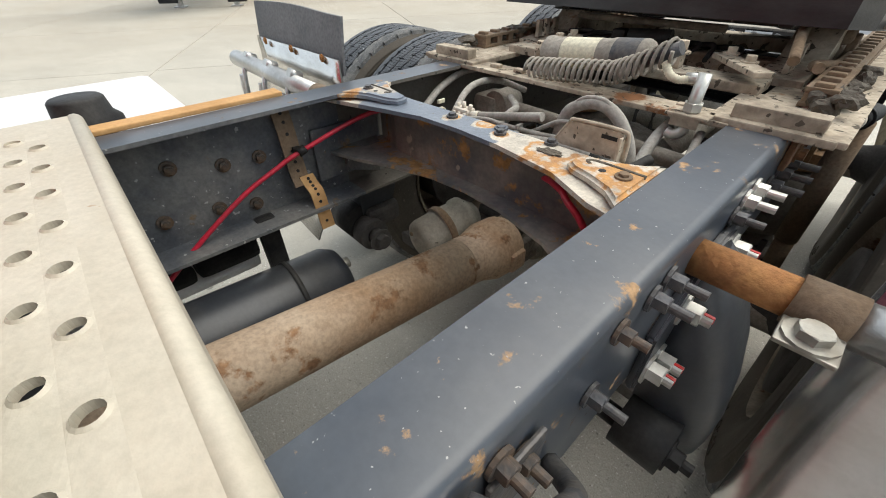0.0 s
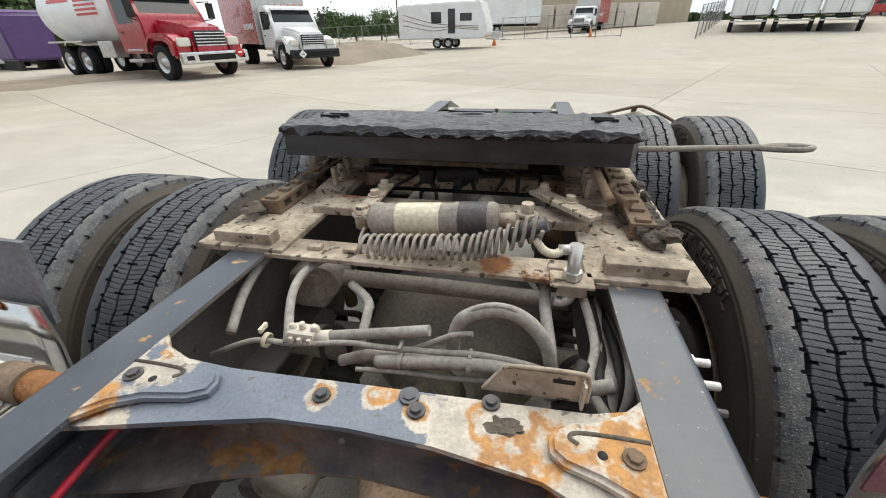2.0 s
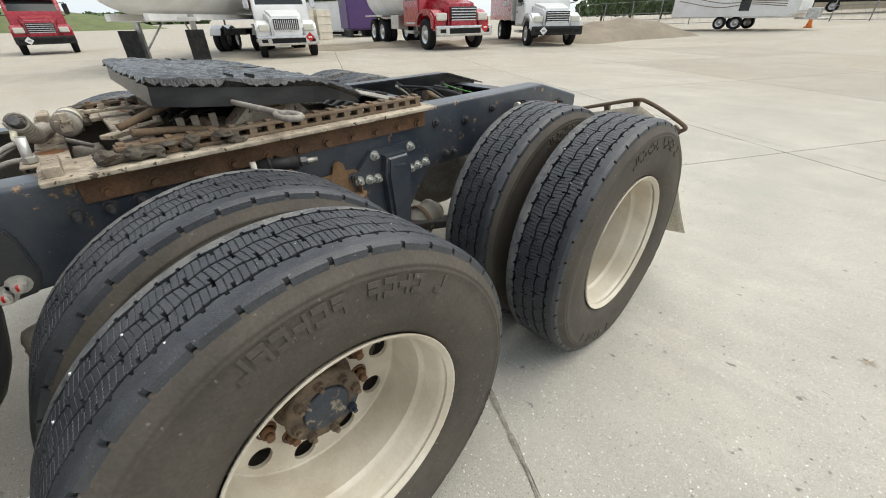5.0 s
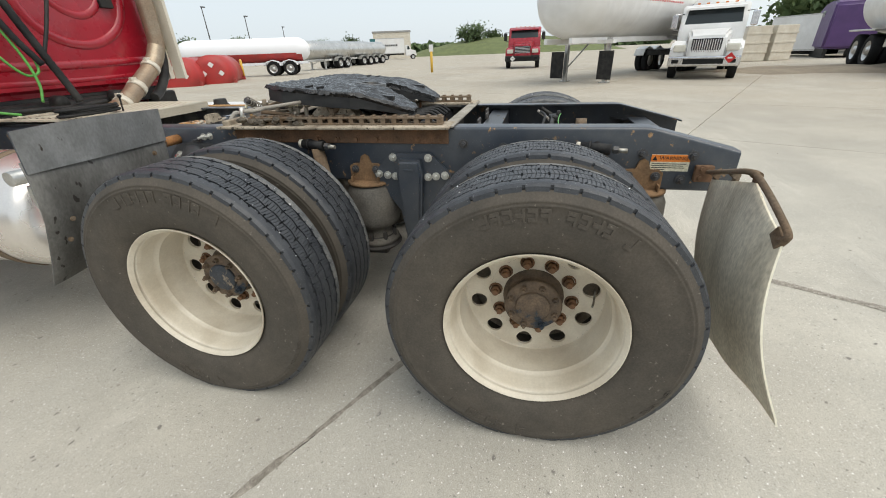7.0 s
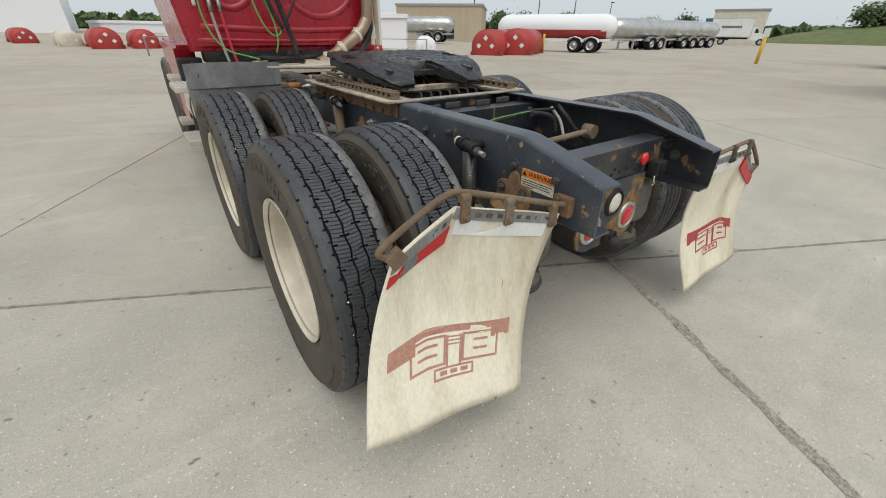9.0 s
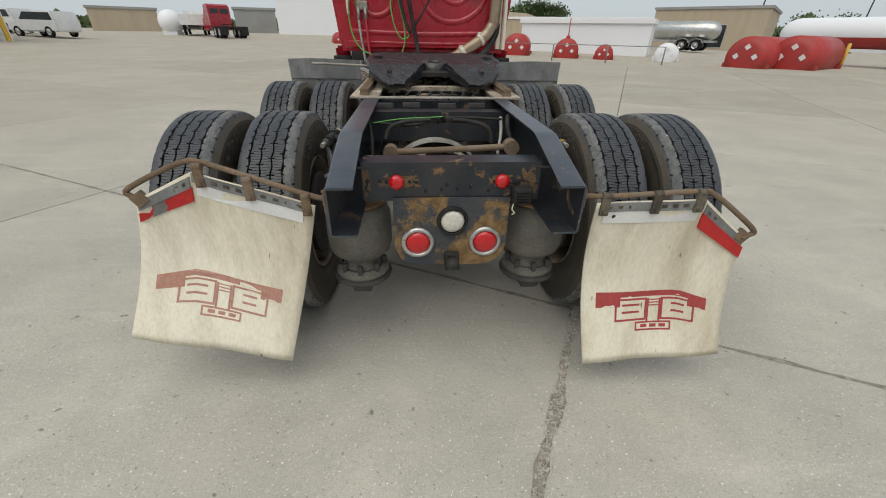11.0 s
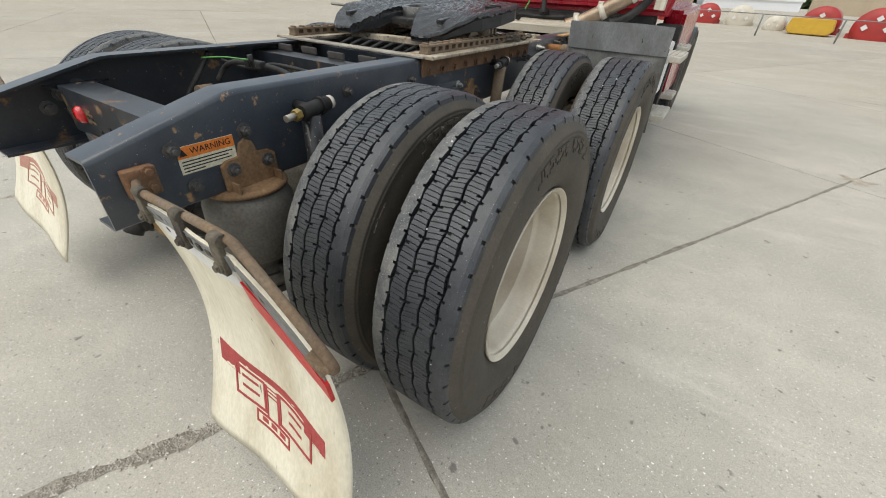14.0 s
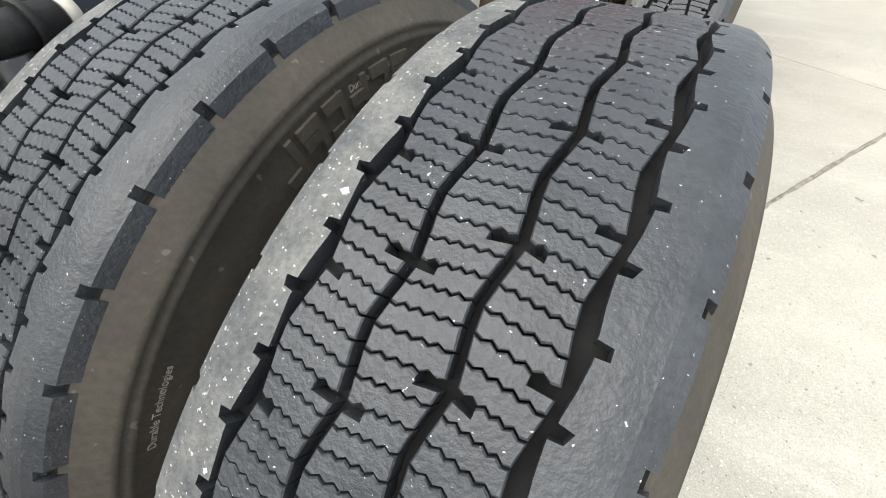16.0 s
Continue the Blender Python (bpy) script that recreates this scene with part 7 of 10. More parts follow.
    for k in range(9):
        patch("slot", strip(0.07 + 0.065 * k, 0.10 + 0.065 * k, 0.02, 0.038, 2), "mud", 0.0088)
    patch("perforated_bar", strip(0.675, 0.985, 0.02, 0.085), "galv", 0.008)
    for k in range(6):
        patch("slot", strip(0.70 + 0.047 * k, 0.72 + 0.047 * k, 0.04, 0.062, 2), "mud", 0.0088)
    if torn:
        patch("red_strip", strip(0.665, 0.80, 0.085, 0.165), "redtape", 0.009, "torn red reflective strip")
        patch("red_strip", [(0.80, 0.085), (0.84, 0.10), (0.82, 0.13), (0.83, 0.165), (0.80, 0.165)], "redtape", 0.009)
        patch("bare_strip", strip(0.82, 0.91, 0.09, 0.165), "galv", 0.0085)
        patch("red_strip", [(0.90, 0.10), (0.93, 0.13), (0.985, 0.10), (0.985, 0.165), (0.94, 0.165), (0.91, 0.15)], "redtape", 0.009)
    else:
        patch("red_strip", strip(0.67, 0.995, 0.075, 0.165), "redtape", 0.012, "bright red reflective strip")
        patch("grease_mark", [(0.125 + 0.012 * math.cos(a), 0.085 + 0.012 * math.sin(a)) for a in (k * math.pi / 5 for k in range(10))], "mud", 0.0072)
    bm = B()
    tube(bm, pipe, 0.0098, 12, True, 6)
    pp = part("flap_pipe", bm, M["brownrust"], fl, "bent brown rusty pipe frame")
    for u in (0.05, 0.36, 0.62):
        bm = B()
        p = P(u, 0.0)
        box(bm, (p.x, p.y - 0.006, p.z - 0.012), (0.032, 0.012, 0.07), 0.003)
        cyl(bm, (p.x - 0.015, p.y, p.z + 0.024), (p.x + 0.015, p.y, p.z + 0.024), 0.0135, seg=14)
        hexbolt(bm, (p.x, p.y - 0.012, p.z - 0.03), (0, -1, 0), 0.008, 0.007)
        part("clip", bm, M["brownrust"] if torn else M["mud"], fl)
    bm = B()
    p = P(0.97, 0.03)
    box(bm, (p.x, p.y, p.z + 0.01), (0.05, 0.02, 0.045), 0.003, pose(0, 0, 0, 0, 35 * s, 0))
    part("end_bracket", bm, M["brownrust"], fl)
    bm = B()
    q = Vector(pipe[0])
    box(bm, (s * 0.445, q.y + 0.005, q.z - 0.005), (0.03, 0.07, 0.07), 0.006)
    for dz in (-0.02, 0.02):
        hexbolt(bm, (s * 0.459, q.y + 0.02, q.z + dz), (s, 0, 0), 0.009, 0.01)
    part("mount", bm, M["rust"], fl)
    return fl


flap(1, (0.50, -0.757, 0.842), (0.888, -0.772, 0.862), (1.103, -0.775, 0.700), (1.150, -0.812, 0.170), (0.558, -0.798, 0.134),
     [(0.43, -0.725, 0.862), (0.52, -0.752, 0.866), (0.70, -0.758, 0.876), (0.87, -0.765, 0.886), (0.92, -0.768, 0.874), (1.03, -0.771, 0.802), (1.123, -0.773, 0.732), (1.112, -0.773, 0.712), (1.085, -0.773, 0.70)], False)
flap(-1, (-0.49, -0.700, 0.822), (-0.895, -0.655, 0.935), (-1.105, -0.665, 0.835), (-1.266, -0.718, 0.292), (-0.658, -0.748, 0.168),
     [(-0.43, -0.684, 0.838), (-0.50, -0.690, 0.855), (-0.70, -0.665, 0.915), (-0.87, -0.640, 0.962), (-0.93, -0.640, 0.960), (-1.03, -0.645, 0.92), (-1.13, -0.650, 0.868), (-1.12, -0.652, 0.845), (-1.10, -0.655, 0.835)], True)

# ---- deck, cab, tanks ----
bm = B()


def holed_cell(cx, cy, hx, hy, r, z):
    N = 16
    cs = [math.atan2(y, x) for x in (-hx, hx) for y in (-hy, hy)]
    angs = sorted([2 * math.pi * k / N - math.pi + 0.01 for k in range(N)] + cs)
    rows = [[], [], [], []]
    for a in angs:
        dx, dy = math.cos(a), math.sin(a)
        t = min(hx / abs(dx) if abs(dx) > 1e-9 else 9, hy / abs(dy) if abs(dy) > 1e-9 else 9)
        for row, d, dz in ((rows[0], r, -0.006), (rows[1], r, 0.0028), (rows[2], min(r * 1.28, t * 0.97), 0.0004), (rows[3], t, 0)):
            row.append(bm.verts.new((cx + dx * d, cy + dy * d, z + dz)))
    m = len(angs)
    for A_, C_ in zip(rows, rows[1:]):
        for i in range(m):
            j = (i + 1) % m
            bm.faces.new((A_[i], A_[j], C_[j], C_[i]))


DZ = 1.062
for r in range(28):
    y = 2.545 + 0.026 * r
    off = 0.0 if r % 2 == 0 else 0.045
    for k in range(8):
        holed_cell(-0.36 + 0.09 * k + off, y, 0.045, 0.013, 0.0092, DZ)
bmesh.ops.remove_doubles(bm, verts=bm.verts, dist=2e-4)
for x0, x1, y0, y1 in ((-0.46, 0.42, 2.50, 2.532), (-0.46, 0.42, 3.26, 3.30), (-0.46, -0.405, 2.532, 3.26), (0.315, 0.42, 2.532, 3.26)):
    box(bm, ((x0 + x1) / 2, (y0 + y1) / 2, DZ - 0.00525), (x1 - x0, y1 - y0, 0.0105))
tube(bm, [(-0.46, 2.494, DZ - 0.010), (0.42, 2.494, DZ - 0.010)], 0.0125, 12, False)
box(bm, (-0.02, 2.485, DZ - 0.035), (0.88, 0.006, 0.05))
parts("deck_plate", bm, M["deck"], truck, "cream walkway plate punched with raised round holes")
bm = B()
box(bm, (0.45, 2.40, 1.022), (0.045, 0.55, 0.010), 0.003)
part("rusty_flange", bm, M["tanrust"], truck)
bm = B()
lathe(bm, [(0, 0.062), (0.042, 0.062), (0.046, 0.058), (0.05, 0.03), (0.062, 0.018), (0.062, 0.006), (0.07, 0.0), (0, 0)], (0.55, 2.48, 1.0), (0, 0, 1), 24)
tube(bm, [(0.47, 2.48, 1.01), (0.63, 2.48, 1.012)], 0.004, 6, False)
part("rubber_cap", bm, M["black"], truck, "black rubber vent cap")
bm = B()
box(bm, (0.80, 2.78, 0.77), (0.62, 1.0, 0.42), 0.02)
part("side_box", bm, M["white"], truck, "white-painted side box")
# coiled line lying on the deck, and a small lever
bm = B()
cp_ = []
for i in range(90):
    a = i / 90 * 2 * math.pi * 4
    cp_.append((-0.30 + 0.16 * math.cos(a) * (1 + 0.12 * math.sin(a * 0.37)), 2.68 + 0.08 * math.sin(a), 1.075 + 0.010 * (i / 22)))
tube(bm, cp_, 0.009, 8, False)
part("coiled_cable", bm, M["black"], truck, "coil of black cable on the deck")
bm = B()
tube(bm, [(-0.16, 2.60, 1.07), (-0.155, 2.60, 1.11), (-0.15, 2.60, 1.15)], 0.005, 8)
lathe(bm, [(0, -0.013), (0.010, -0.009), (0.013, 0), (0.010, 0.009), (0, 0.013)], (-0.15, 2.60, 1.158), (0, 0, 1), 12)
part("lever", bm, M["black"], truck)

bm = B()
# back wall, roof, floor and sides of the cab as one shell
prism(bm, [(-0.97, 1.15), (0.97, 1.15), (1.0, 1.30), (1.07, 1.9), (1.07, 2.75), (0.95, 2.95), (-0.95, 2.95), (-1.07, 2.75), (-1.07, 1.9), (-1.0, 1.30)], "y", 3.32, 5.0)
bmesh.ops.bevel(bm, geom=[e for e in bm.edges if all(abs(v.co.y - 3.32) < 1e-4 for v in e.verts)], offset=0.05, segments=3, affect="EDGES")
cab = part("cab", bm, M["redpaint"], truck, "glossy dark red day cab")
for pts, r in (([(-0.80, 2.5), (-0.80, 2.0), (-0.70, 1.62), (-0.55, 1.52), (-0.38, 1.60), (-0.30, 1.85), (-0.20, 1.95), (-0.05, 1.85), (0.05, 1.60), (0.25, 1.48), (0.50, 1.50), (0.70, 1.66), (0.78, 2.0), (0.78, 2.5)], 0.034),
               ([(0.12, 2.5), (0.12, 2.0), (0.20, 1.75), (0.38, 1.66), (0.55, 1.75), (0.62, 2.0), (0.62, 2.5)], 0.028),
               ([(-0.66, 2.5), (-0.64, 1.95), (-0.56, 1.76), (-0.48, 1.95), (-0.44, 2.5)], 0.028),
               ([(-0.85, 1.36), (0.0, 1.34), (0.85, 1.36)], 0.03), ([(-0.9, 1.25), (0.0, 1.24), (0.9, 1.25)], 0.02)):
    bm = B()
    tube(bm, [(x, 3.325, z) for x, z in pts], r, 12, True, 5)
    for v in bm.verts:
        v.co.y = 3.325 + (v.co.y - 3.325) * 0.55
    part("pressed_rib", bm, M["redpaint"], cab)
for x in (-0.25, 0.40):
    bm = B()
    lathe(bm, [(0, 0.012), (0.04, 0.010), (0.05, 0.012), (0.062, 0.008), (0.064, 0)], (x, 3.32, 1.93), (0, -1, 0), 24)
    part("work_lamp", bm, M["cream"], cab)
for x in (-0.42, 0.60):
    bm = B()
    box(bm, (x, 3.30, 1.85), (0.10, 0.03, 0.26), 0.008)
    part("rest_pad", bm, M["black"], cab)
for x in (-0.86, 0.88):
    bm = B()
    tube(bm, [(x, 3.29, 1.55), (x, 3.28, 1.6), (x - 0.02, 3.28, 2.3), (x - 0.02, 3.3, 2.35)], 0.016, 8)
    part("grab_rail", bm, M["cream"], cab)
# lower cab sides, wheel fairing and front wheels
for s in (-1, 1):
    bm = B()
    prism(bm, [(3.55, 1.20), (5.0, 1.25), (5.0, 0.42), (4.05, 0.36), (3.9, 0.36), (3.65, 0.95)], "x", min(s * 0.92, s * 1.10), max(s * 0.92, s * 1.10))
    bmesh.ops.bevel(bm, geom=bm.edges[:], offset=0.03, segments=2, affect="EDGES")
    part("side_skirt", bm, M["redpaint"], cab)
    sub("front_tyre", TY, truck, Matrix.Translation((s * 1.0, 5.35, 0.500)))
    for y, z, x in ((2.80, 0.905, 1.17), (2.98, 0.435, 1.17), (3.72, 0.90, 1.12), (3.95, 0.435, 1.12)):
        bm = B()
        box(bm, (s * x, y, z), (0.17, 0.46 if y < 3 else 0.34, 0.045), 0.008)
        for k in range(4):
            box(bm, (s * (x - 0.06 + 0.04 * k), y, z + 0.025), (0.022, 0.42 if y < 3 else 0.30, 0.008), 0.002)
        part("step", bm, M["steppaint"], truck, "cream-grey ribbed step")
    # fuel tank with straps
    if s < 0:
        bm = B()
        lathe(bm, [(0.0, 0.0), (0.12, 0.002), (0.22, 0.01), (0.275, 0.03), (0.295, 0.07), (0.295, 1.30), (0.275, 1.36), (0, 1.38)], (s * 0.84, 2.22, 0.68), (0, 1, 0), 48)
        ft = part("fuel_tank", bm, M["tankalu"], truck, "polished metal cylindrical fuel tank with rusty straps")
        for d in (0.30, 0.85):
            bm = B()
            lathe(bm, [(0.296, -0.03), (0.302, -0.03), (0.302, 0.03), (0.296, 0.03)], (s * 0.84, 2.22 + d, 0.68), (0, 1, 0), 48)
            part("tank_strap", bm, M["brownrust"], ft)
        bm = B()
        cyl(bm, (s * 0.90, 2.62, 0.95), (s * 0.93, 2.62, 1.0), 0.05, seg=10)
        part("filler_cap", bm, M["alu"], ft)
    bm = B()
    box(bm, (s * 1.0, 3.5, 0.72), (0.22, 0.12, 0.75), 0.02)
    part("step_bracket", bm, M["black"], truck)
# chassis forward of the deck
bm = B()
box(bm, (0, 4.0, 0.85), (0.82, 1.5, 0.55), 0.05)
box(bm, (0, 3.45, 1.10), (1.75, 0.20, 0.10), 0.02)
part("gearbox", bm, M["black"], truck)
# exhaust: elbow and stack
bm = B()
tube(bm, [(0.17, 3.08, 1.03), (0.28, 3.10, 1.065), (0.48, 3.14, 1.175), (0.68, 3.17, 1.30), (0.79, 3.18, 1.42), (0.83, 3.18, 1.60), (0.84, 3.18, 2.6)], 0.062, 20, True, 8)
ex = part("exhaust_pipe", bm, mat("heat_stained_steel", (0.34, 0.25, 0.17), (0.42, 0.36, 0.27), 0.4, metal=0.55, scale=7, bump=0.1, stain=(0.22, 0.14, 0.09), stain_scale=4, stain_amount=0.7), truck, "heat-browned exhaust elbow and stack")
for a, b in (((0.25, 3.095, 1.052), (0.29, 3.103, 1.07)), ((0.44, 3.132, 1.15), (0.48, 3.14, 1.175)), ((0.66, 3.167, 1.285), (0.69, 3.172, 1.308))):
    bm = B()
    cyl(bm, a, b, 0.068, seg=20)
    box(bm, (a[0], a[1] - 0.01, a[2] + 0.075), (0.05, 0.025, 0.03), 0.004)
    part("band_clamp", bm, M["cream"], ex)
bm = B()
prism(bm, [(0.925, 3.10), (0.955, 3.10), (0.955, 3.2), (0.925, 3.2)], "z", 1.2, 2.7)
box(bm, (0.89, 3.22, 1.95), (0.05, 0.06, 1.5), 0.01)
part("stack_guard", bm, M["cream"], ex)
bm = B()
tube(bm, [(0.86, 3.25, 1.75), (0.88, 3.22, 1.45), (0.80, 3.18, 1.25), (0.66, 3.14, 1.12), (0.55, 3.1, 1.08)], 0.035, 10)
part("rubber_duct", bm, M["black"], truck)
# air lines from the cab
bm = B()
box(bm, (-0.70, 3.28, 1.62), (0.13, 0.05, 0.09), 0.01)
for x in (-0.74, -0.66):
    cyl(bm, (x, 3.25, 1.60), (x, 3.24, 1.48), 0.018, seg=12)
part("glad_hand_holder", bm, M["bolt"], truck)
hose([(-0.76, 3.26, 1.62), (-0.77, 3.22, 1.72), (-0.82, 3.18, 1.70), (-0.84, 3.16, 1.5), (-0.80, 3.12, 1.3), (-0.70, 3.08, 1.17), (-0.55, 3.05, 1.12), (-0.45, 3.0, 1.09)], 0.0078, "hosegreen", "bright green cable", "green_hose")
hose([(-0.74, 3.24, 1.48), (-0.73, 3.22, 1.35), (-0.71, 3.2, 1.18), (-0.69, 3.18, 1.05)], 0.013, "hosegrey", name="hose")
hose([(-0.66, 3.24, 1.48), (-0.65, 3.22, 1.35), (-0.64, 3.2, 1.18), (-0.62, 3.18, 1.05)], 0.013, "hosered", name="red_hose")
hose([(-0.36, 3.27, 1.75), (-0.37, 3.22, 1.62), (-0.33, 3.16, 1.42), (-0.26, 3.12, 1.30), (-0.18, 3.12, 1.31), (-0.15, 3.15, 1.40)], 0.0078, "hosegreen", "", "green_hose")
hose([(-0.30, 3.27, 1.80), (-0.27, 3.2, 1.65), (-0.22, 3.14, 1.42), (-0.22, 3.10, 1.25), (-0.26, 3.08, 1.14)], 0.008, "hosegreen", "", "green_hose")
hose([(-0.20, 3.26, 2.2), (-0.17, 3.18, 1.75), (-0.12, 3.12, 1.45), (-0.08, 3.08, 1.25), (-0.06, 3.05, 1.12)], 0.022, "black", "black spiral-wrapped hose", "wrapped_hose", 0.08, 10, 12)
hose([(-0.33, 3.26, 2.2), (-0.28, 3.2, 1.8), (-0.22, 3.14, 1.52), (-0.15, 3.1, 1.35)], 0.018, "black", "", "wrapped_hose", 0.08, 10, 12)
hose([(0.35, 3.28, 2.3), (0.18, 3.2, 1.9), (0.02, 3.15, 1.6), (-0.12, 3.1, 1.4)], 0.011, "black", name="bungee")
hose([(-0.5, 3.1, 1.10), (-0.3, 3.06, 1.10), (-0.1, 3.08, 1.09), (0.15, 3.1, 1.10)], 0.015, "black", name="hose")
bm = B()
for x in (-0.10, 0.30):
    lathe(bm, [(0, 0.05), (0.03, 0.048), (0.045, 0.03), (0.045, -0.03), (0.03, -0.05), (0, -0.05)], (x, 3.18, 1.12), (0, 1, 0), 16)
parts("rubber_mount", bm, M["black"], truck)

# ---- the yard round about ----
def rise(az):
    """Slope of the yard, beyond the level middle, in a direction given in degrees."""
    pts = [(-180, 0.04), (-130, 0.045), (-112, 0.05), (-85, 0.032), (-60, 0.008), (-40, 0.0), (50, 0.0), (62, 0.010), (85, 0.020), (105, 0.022), (125, 0.021), (140, 0.033), (180, 0.04)]
    for (a, s0), (b, s1) in zip(pts, pts[1:]):
        if a <= az <= b:
            return s0 + (s1 - s0) * (az - a) / (b - a)
    return 0.0


def gh(x, y):
    r = math.hypot(x, y)
    if r < 20:
        return 0.0
    d = min(r, 62) - 20
    return rise(math.degrees(math.atan2(y, x))) * d * min(1, d / 8)


def spot(az, r, eye=(0.0, 0.0)):
    x, y = eye[0] + r * math.cos(radians(az)), eye[1] + r * math.sin(radians(az))
    return (x, y, gh(x, y))


LEFT_EYE, REAR_EYE, HIGH_EYE, RIGHT_EYE = (-2.3, 0.48), (-0.45, -1.85), (-0.17, 2.24), (0.86, -1.7)


def turn_to(hx, hy):
    return math.degrees(math.atan2(-hx, hy))


def road_wheel_meshes():
    bm = B()
    lathe(bm, [(0.30, -0.12), (0.40, -0.14), (0.47, -0.135), (0.50, -0.11), (0.50, 0.11), (0.47, 0.135), (0.40, 0.14), (0.30, 0.12)], (0, 0, 0), (1, 0, 0), 28)
    t = mesh_of(bm, "tyre", M["groove"])
    bm = B()
    lathe(bm, [(0.31, 0.12), (0.29, 0.11), (0.24, 0.03), (0.14, 0.05), (0.12, 0.13), (0.0, 0.14)], (0, 0, 0), (1, 0, 0), 28)
    lathe(bm, [(0.31, -0.12), (0.25, -0.06), (0.0, -0.05)], (0, 0, 0), (1, 0, 0), 28)
    for k in range(8):
        a = math.pi * k / 4
        cyl(bm, (0.048, 0.19 * math.cos(a), 0.19 * math.sin(a)), (0.052, 0.19 * math.cos(a), 0.19 * math.sin(a)), 0.035, seg=8)
    return t, mesh_of(smooth(bm), "rim", M["alu"])


RT, RR = road_wheel_meshes()


def road_wheels(v, xs, ys, size=1.0):
    for y in ys:
        for x in xs:
            w = sub("wheel", RR, v, Matrix.Translation((x, y, 0.50 * size)) @ Matrix.Scale(size, 4) @ (Matrix.Rotation(math.pi, 4, "Z") if x < 0 else Matrix()))
            sub("tyre", RT, w)


def placard(v, x, y, z, red=True):
    bm = B()
    prism(bm, [(x - 0.17, z), (x, z - 0.17), (x + 0.17, z), (x, z + 0.17)], "y", y, y + 0.006)
    p = part("placard", bm, M["redtape"] if red else M["white"], v)
    bm = B()
    box(bm, (x, y + 0.008, z), (0.14, 0.004, 0.05))
    part("placard_bar", bm, M["white"] if red else M["galv"], p)


def medium_truck(name, label, at, rz, paint, grille, body, dark_bumper=False, wide_grille=True, size=1.0):
    """A bonneted truck: nose along +y, front axle over the origin."""
    v = empty(name, label, "truck", at, "parked trucks", rz)
    v.scale = (size,) * 3
    P = M[paint]
    bm = B()
    prism(bm, [(0.95, 0.62), (0.98, 1.05), (0.88, 1.42), (0.55, 1.52), (-0.62, 1.68), (-0.62, 0.75), (-0.45, 0.75), (-0.42, 1.0), (-0.25, 1.12), (0.25, 1.12), (0.45, 0.95), (0.5, 0.62)], "x", -0.66, 0.66)
    for q in bm.verts:
        q.co.x *= 1.0 - 0.13 * max(0.0, min(1.0, (q.co.y + 0.62) / 1.6)) + 0.12 * (q.co.y < -0.4 and q.co.z > 1.2)
    bmesh.ops.bevel(bm, geom=[e for e in bm.edges], offset=0.09, segments=2, affect="EDGES")
    part("bonnet", smooth(bm), P, v)
    for s in (-1, 1):
        bm = B()
        prism(bm, [(0.86, 0.62), (0.86, 1.05), (0.62, 1.22), (0.35, 1.30), (-0.35, 1.30), (-0.62, 1.15), (-0.62, 0.72), (-0.55, 0.72), (-0.50, 0.95), (-0.30, 1.10), (0.30, 1.10), (0.50, 0.95), (0.56, 0.62)], "x", min(s * 0.60, s * 1.13), max(s * 0.60, s * 1.13))
        bmesh.ops.bevel(bm, geom=[e for e in bm.edges], offset=0.07, segments=2, affect="EDGES")
        part("wing", smooth(bm), P, v)
        bm = B()
        box(bm, (s * 0.82, 0.85, 1.05), (0.40, 0.12, 0.24), 0.05)
        part("headlight", bm, M["lenswhite"], v)
        bm = B()
        box(bm, (s * 1.28, -0.55, 1.95), (0.22, 0.10, 0.46), 0.03)
        tube(bm, [(s * 1.0, -0.75, 2.2), (s * 1.3, -0.6, 2.22), (s * 1.3, -0.58, 1.7), (s * 1.0, -0.8, 1.65)], 0.02, 6, False)
        part("mirror", bm, M["black"] if paint != "white" or dark_bumper else M["chrome"], v)
        bm = B()
        box(bm, (s * 1.0, -1.35, 0.55), (0.35, 0.9, 0.10), 0.02)
        box(bm, (s * 0.98, -1.35, 0.85), (0.25, 0.9, 0.06), 0.02)
        part("step", bm, M["alu"], v)
    bm = B()
    prism(bm, [(-0.55, 0.75), (-0.60, 1.62), (-1.05, 2.42), (-1.25, 2.52), (-2.0, 2.52), (-2.1, 2.35), (-2.1, 0.75)], "x", -1.08, 1.08)
    bmesh.ops.bevel(bm, geom=[e for e in bm.edges], offset=0.05, segments=2, affect="EDGES")
    cb = part("cab", smooth(bm), P, v)
    bm = B()
    d = Vector((0, 0.80, 0.45)).normalized() * 0.012
    q = [bm.verts.new(Vector(p) + d) for p in ((-0.95, -0.64, 1.66), (0.95, -0.64, 1.66), (0.88, -1.02, 2.36), (-0.88, -1.02, 2.36))]
    bm.faces.new(q)
    part("windscreen", bm, M["darkglass"], cb)
    for s in (-1, 1):
        bm = B()
        prism(bm, [(-0.95, 1.60), (-1.12, 2.28), (-1.85, 2.30), (-1.85, 1.58)], "x", s * 1.083 - 0.003, s * 1.083 + 0.003)
        part("side_window", bm, M["darkglass"], cb)
        bm = B()
        box(bm, (s * 1.085, -1.75, 1.35), (0.02, 0.16, 0.05), 0.008)
        part("door_handle", bm, M["black"], cb)
    for k in range(5):
        bm = B()
        box(bm, (-0.6 + 0.3 * k, -1.12, 2.545), (0.10, 0.06, 0.05), 0.015)
        part("roof_lamp", bm, M["orange"], cb)
    bm = B()
    prism(bm, [(-0.98, 2.36), (-0.80, 2.33), (-0.82, 2.40), (-1.02, 2.45)], "x", -0.95, 0.95)
    part("sun_visor", bm, P, cb)
    bm = B()
    gw = 0.52 if wide_grille else 0.46
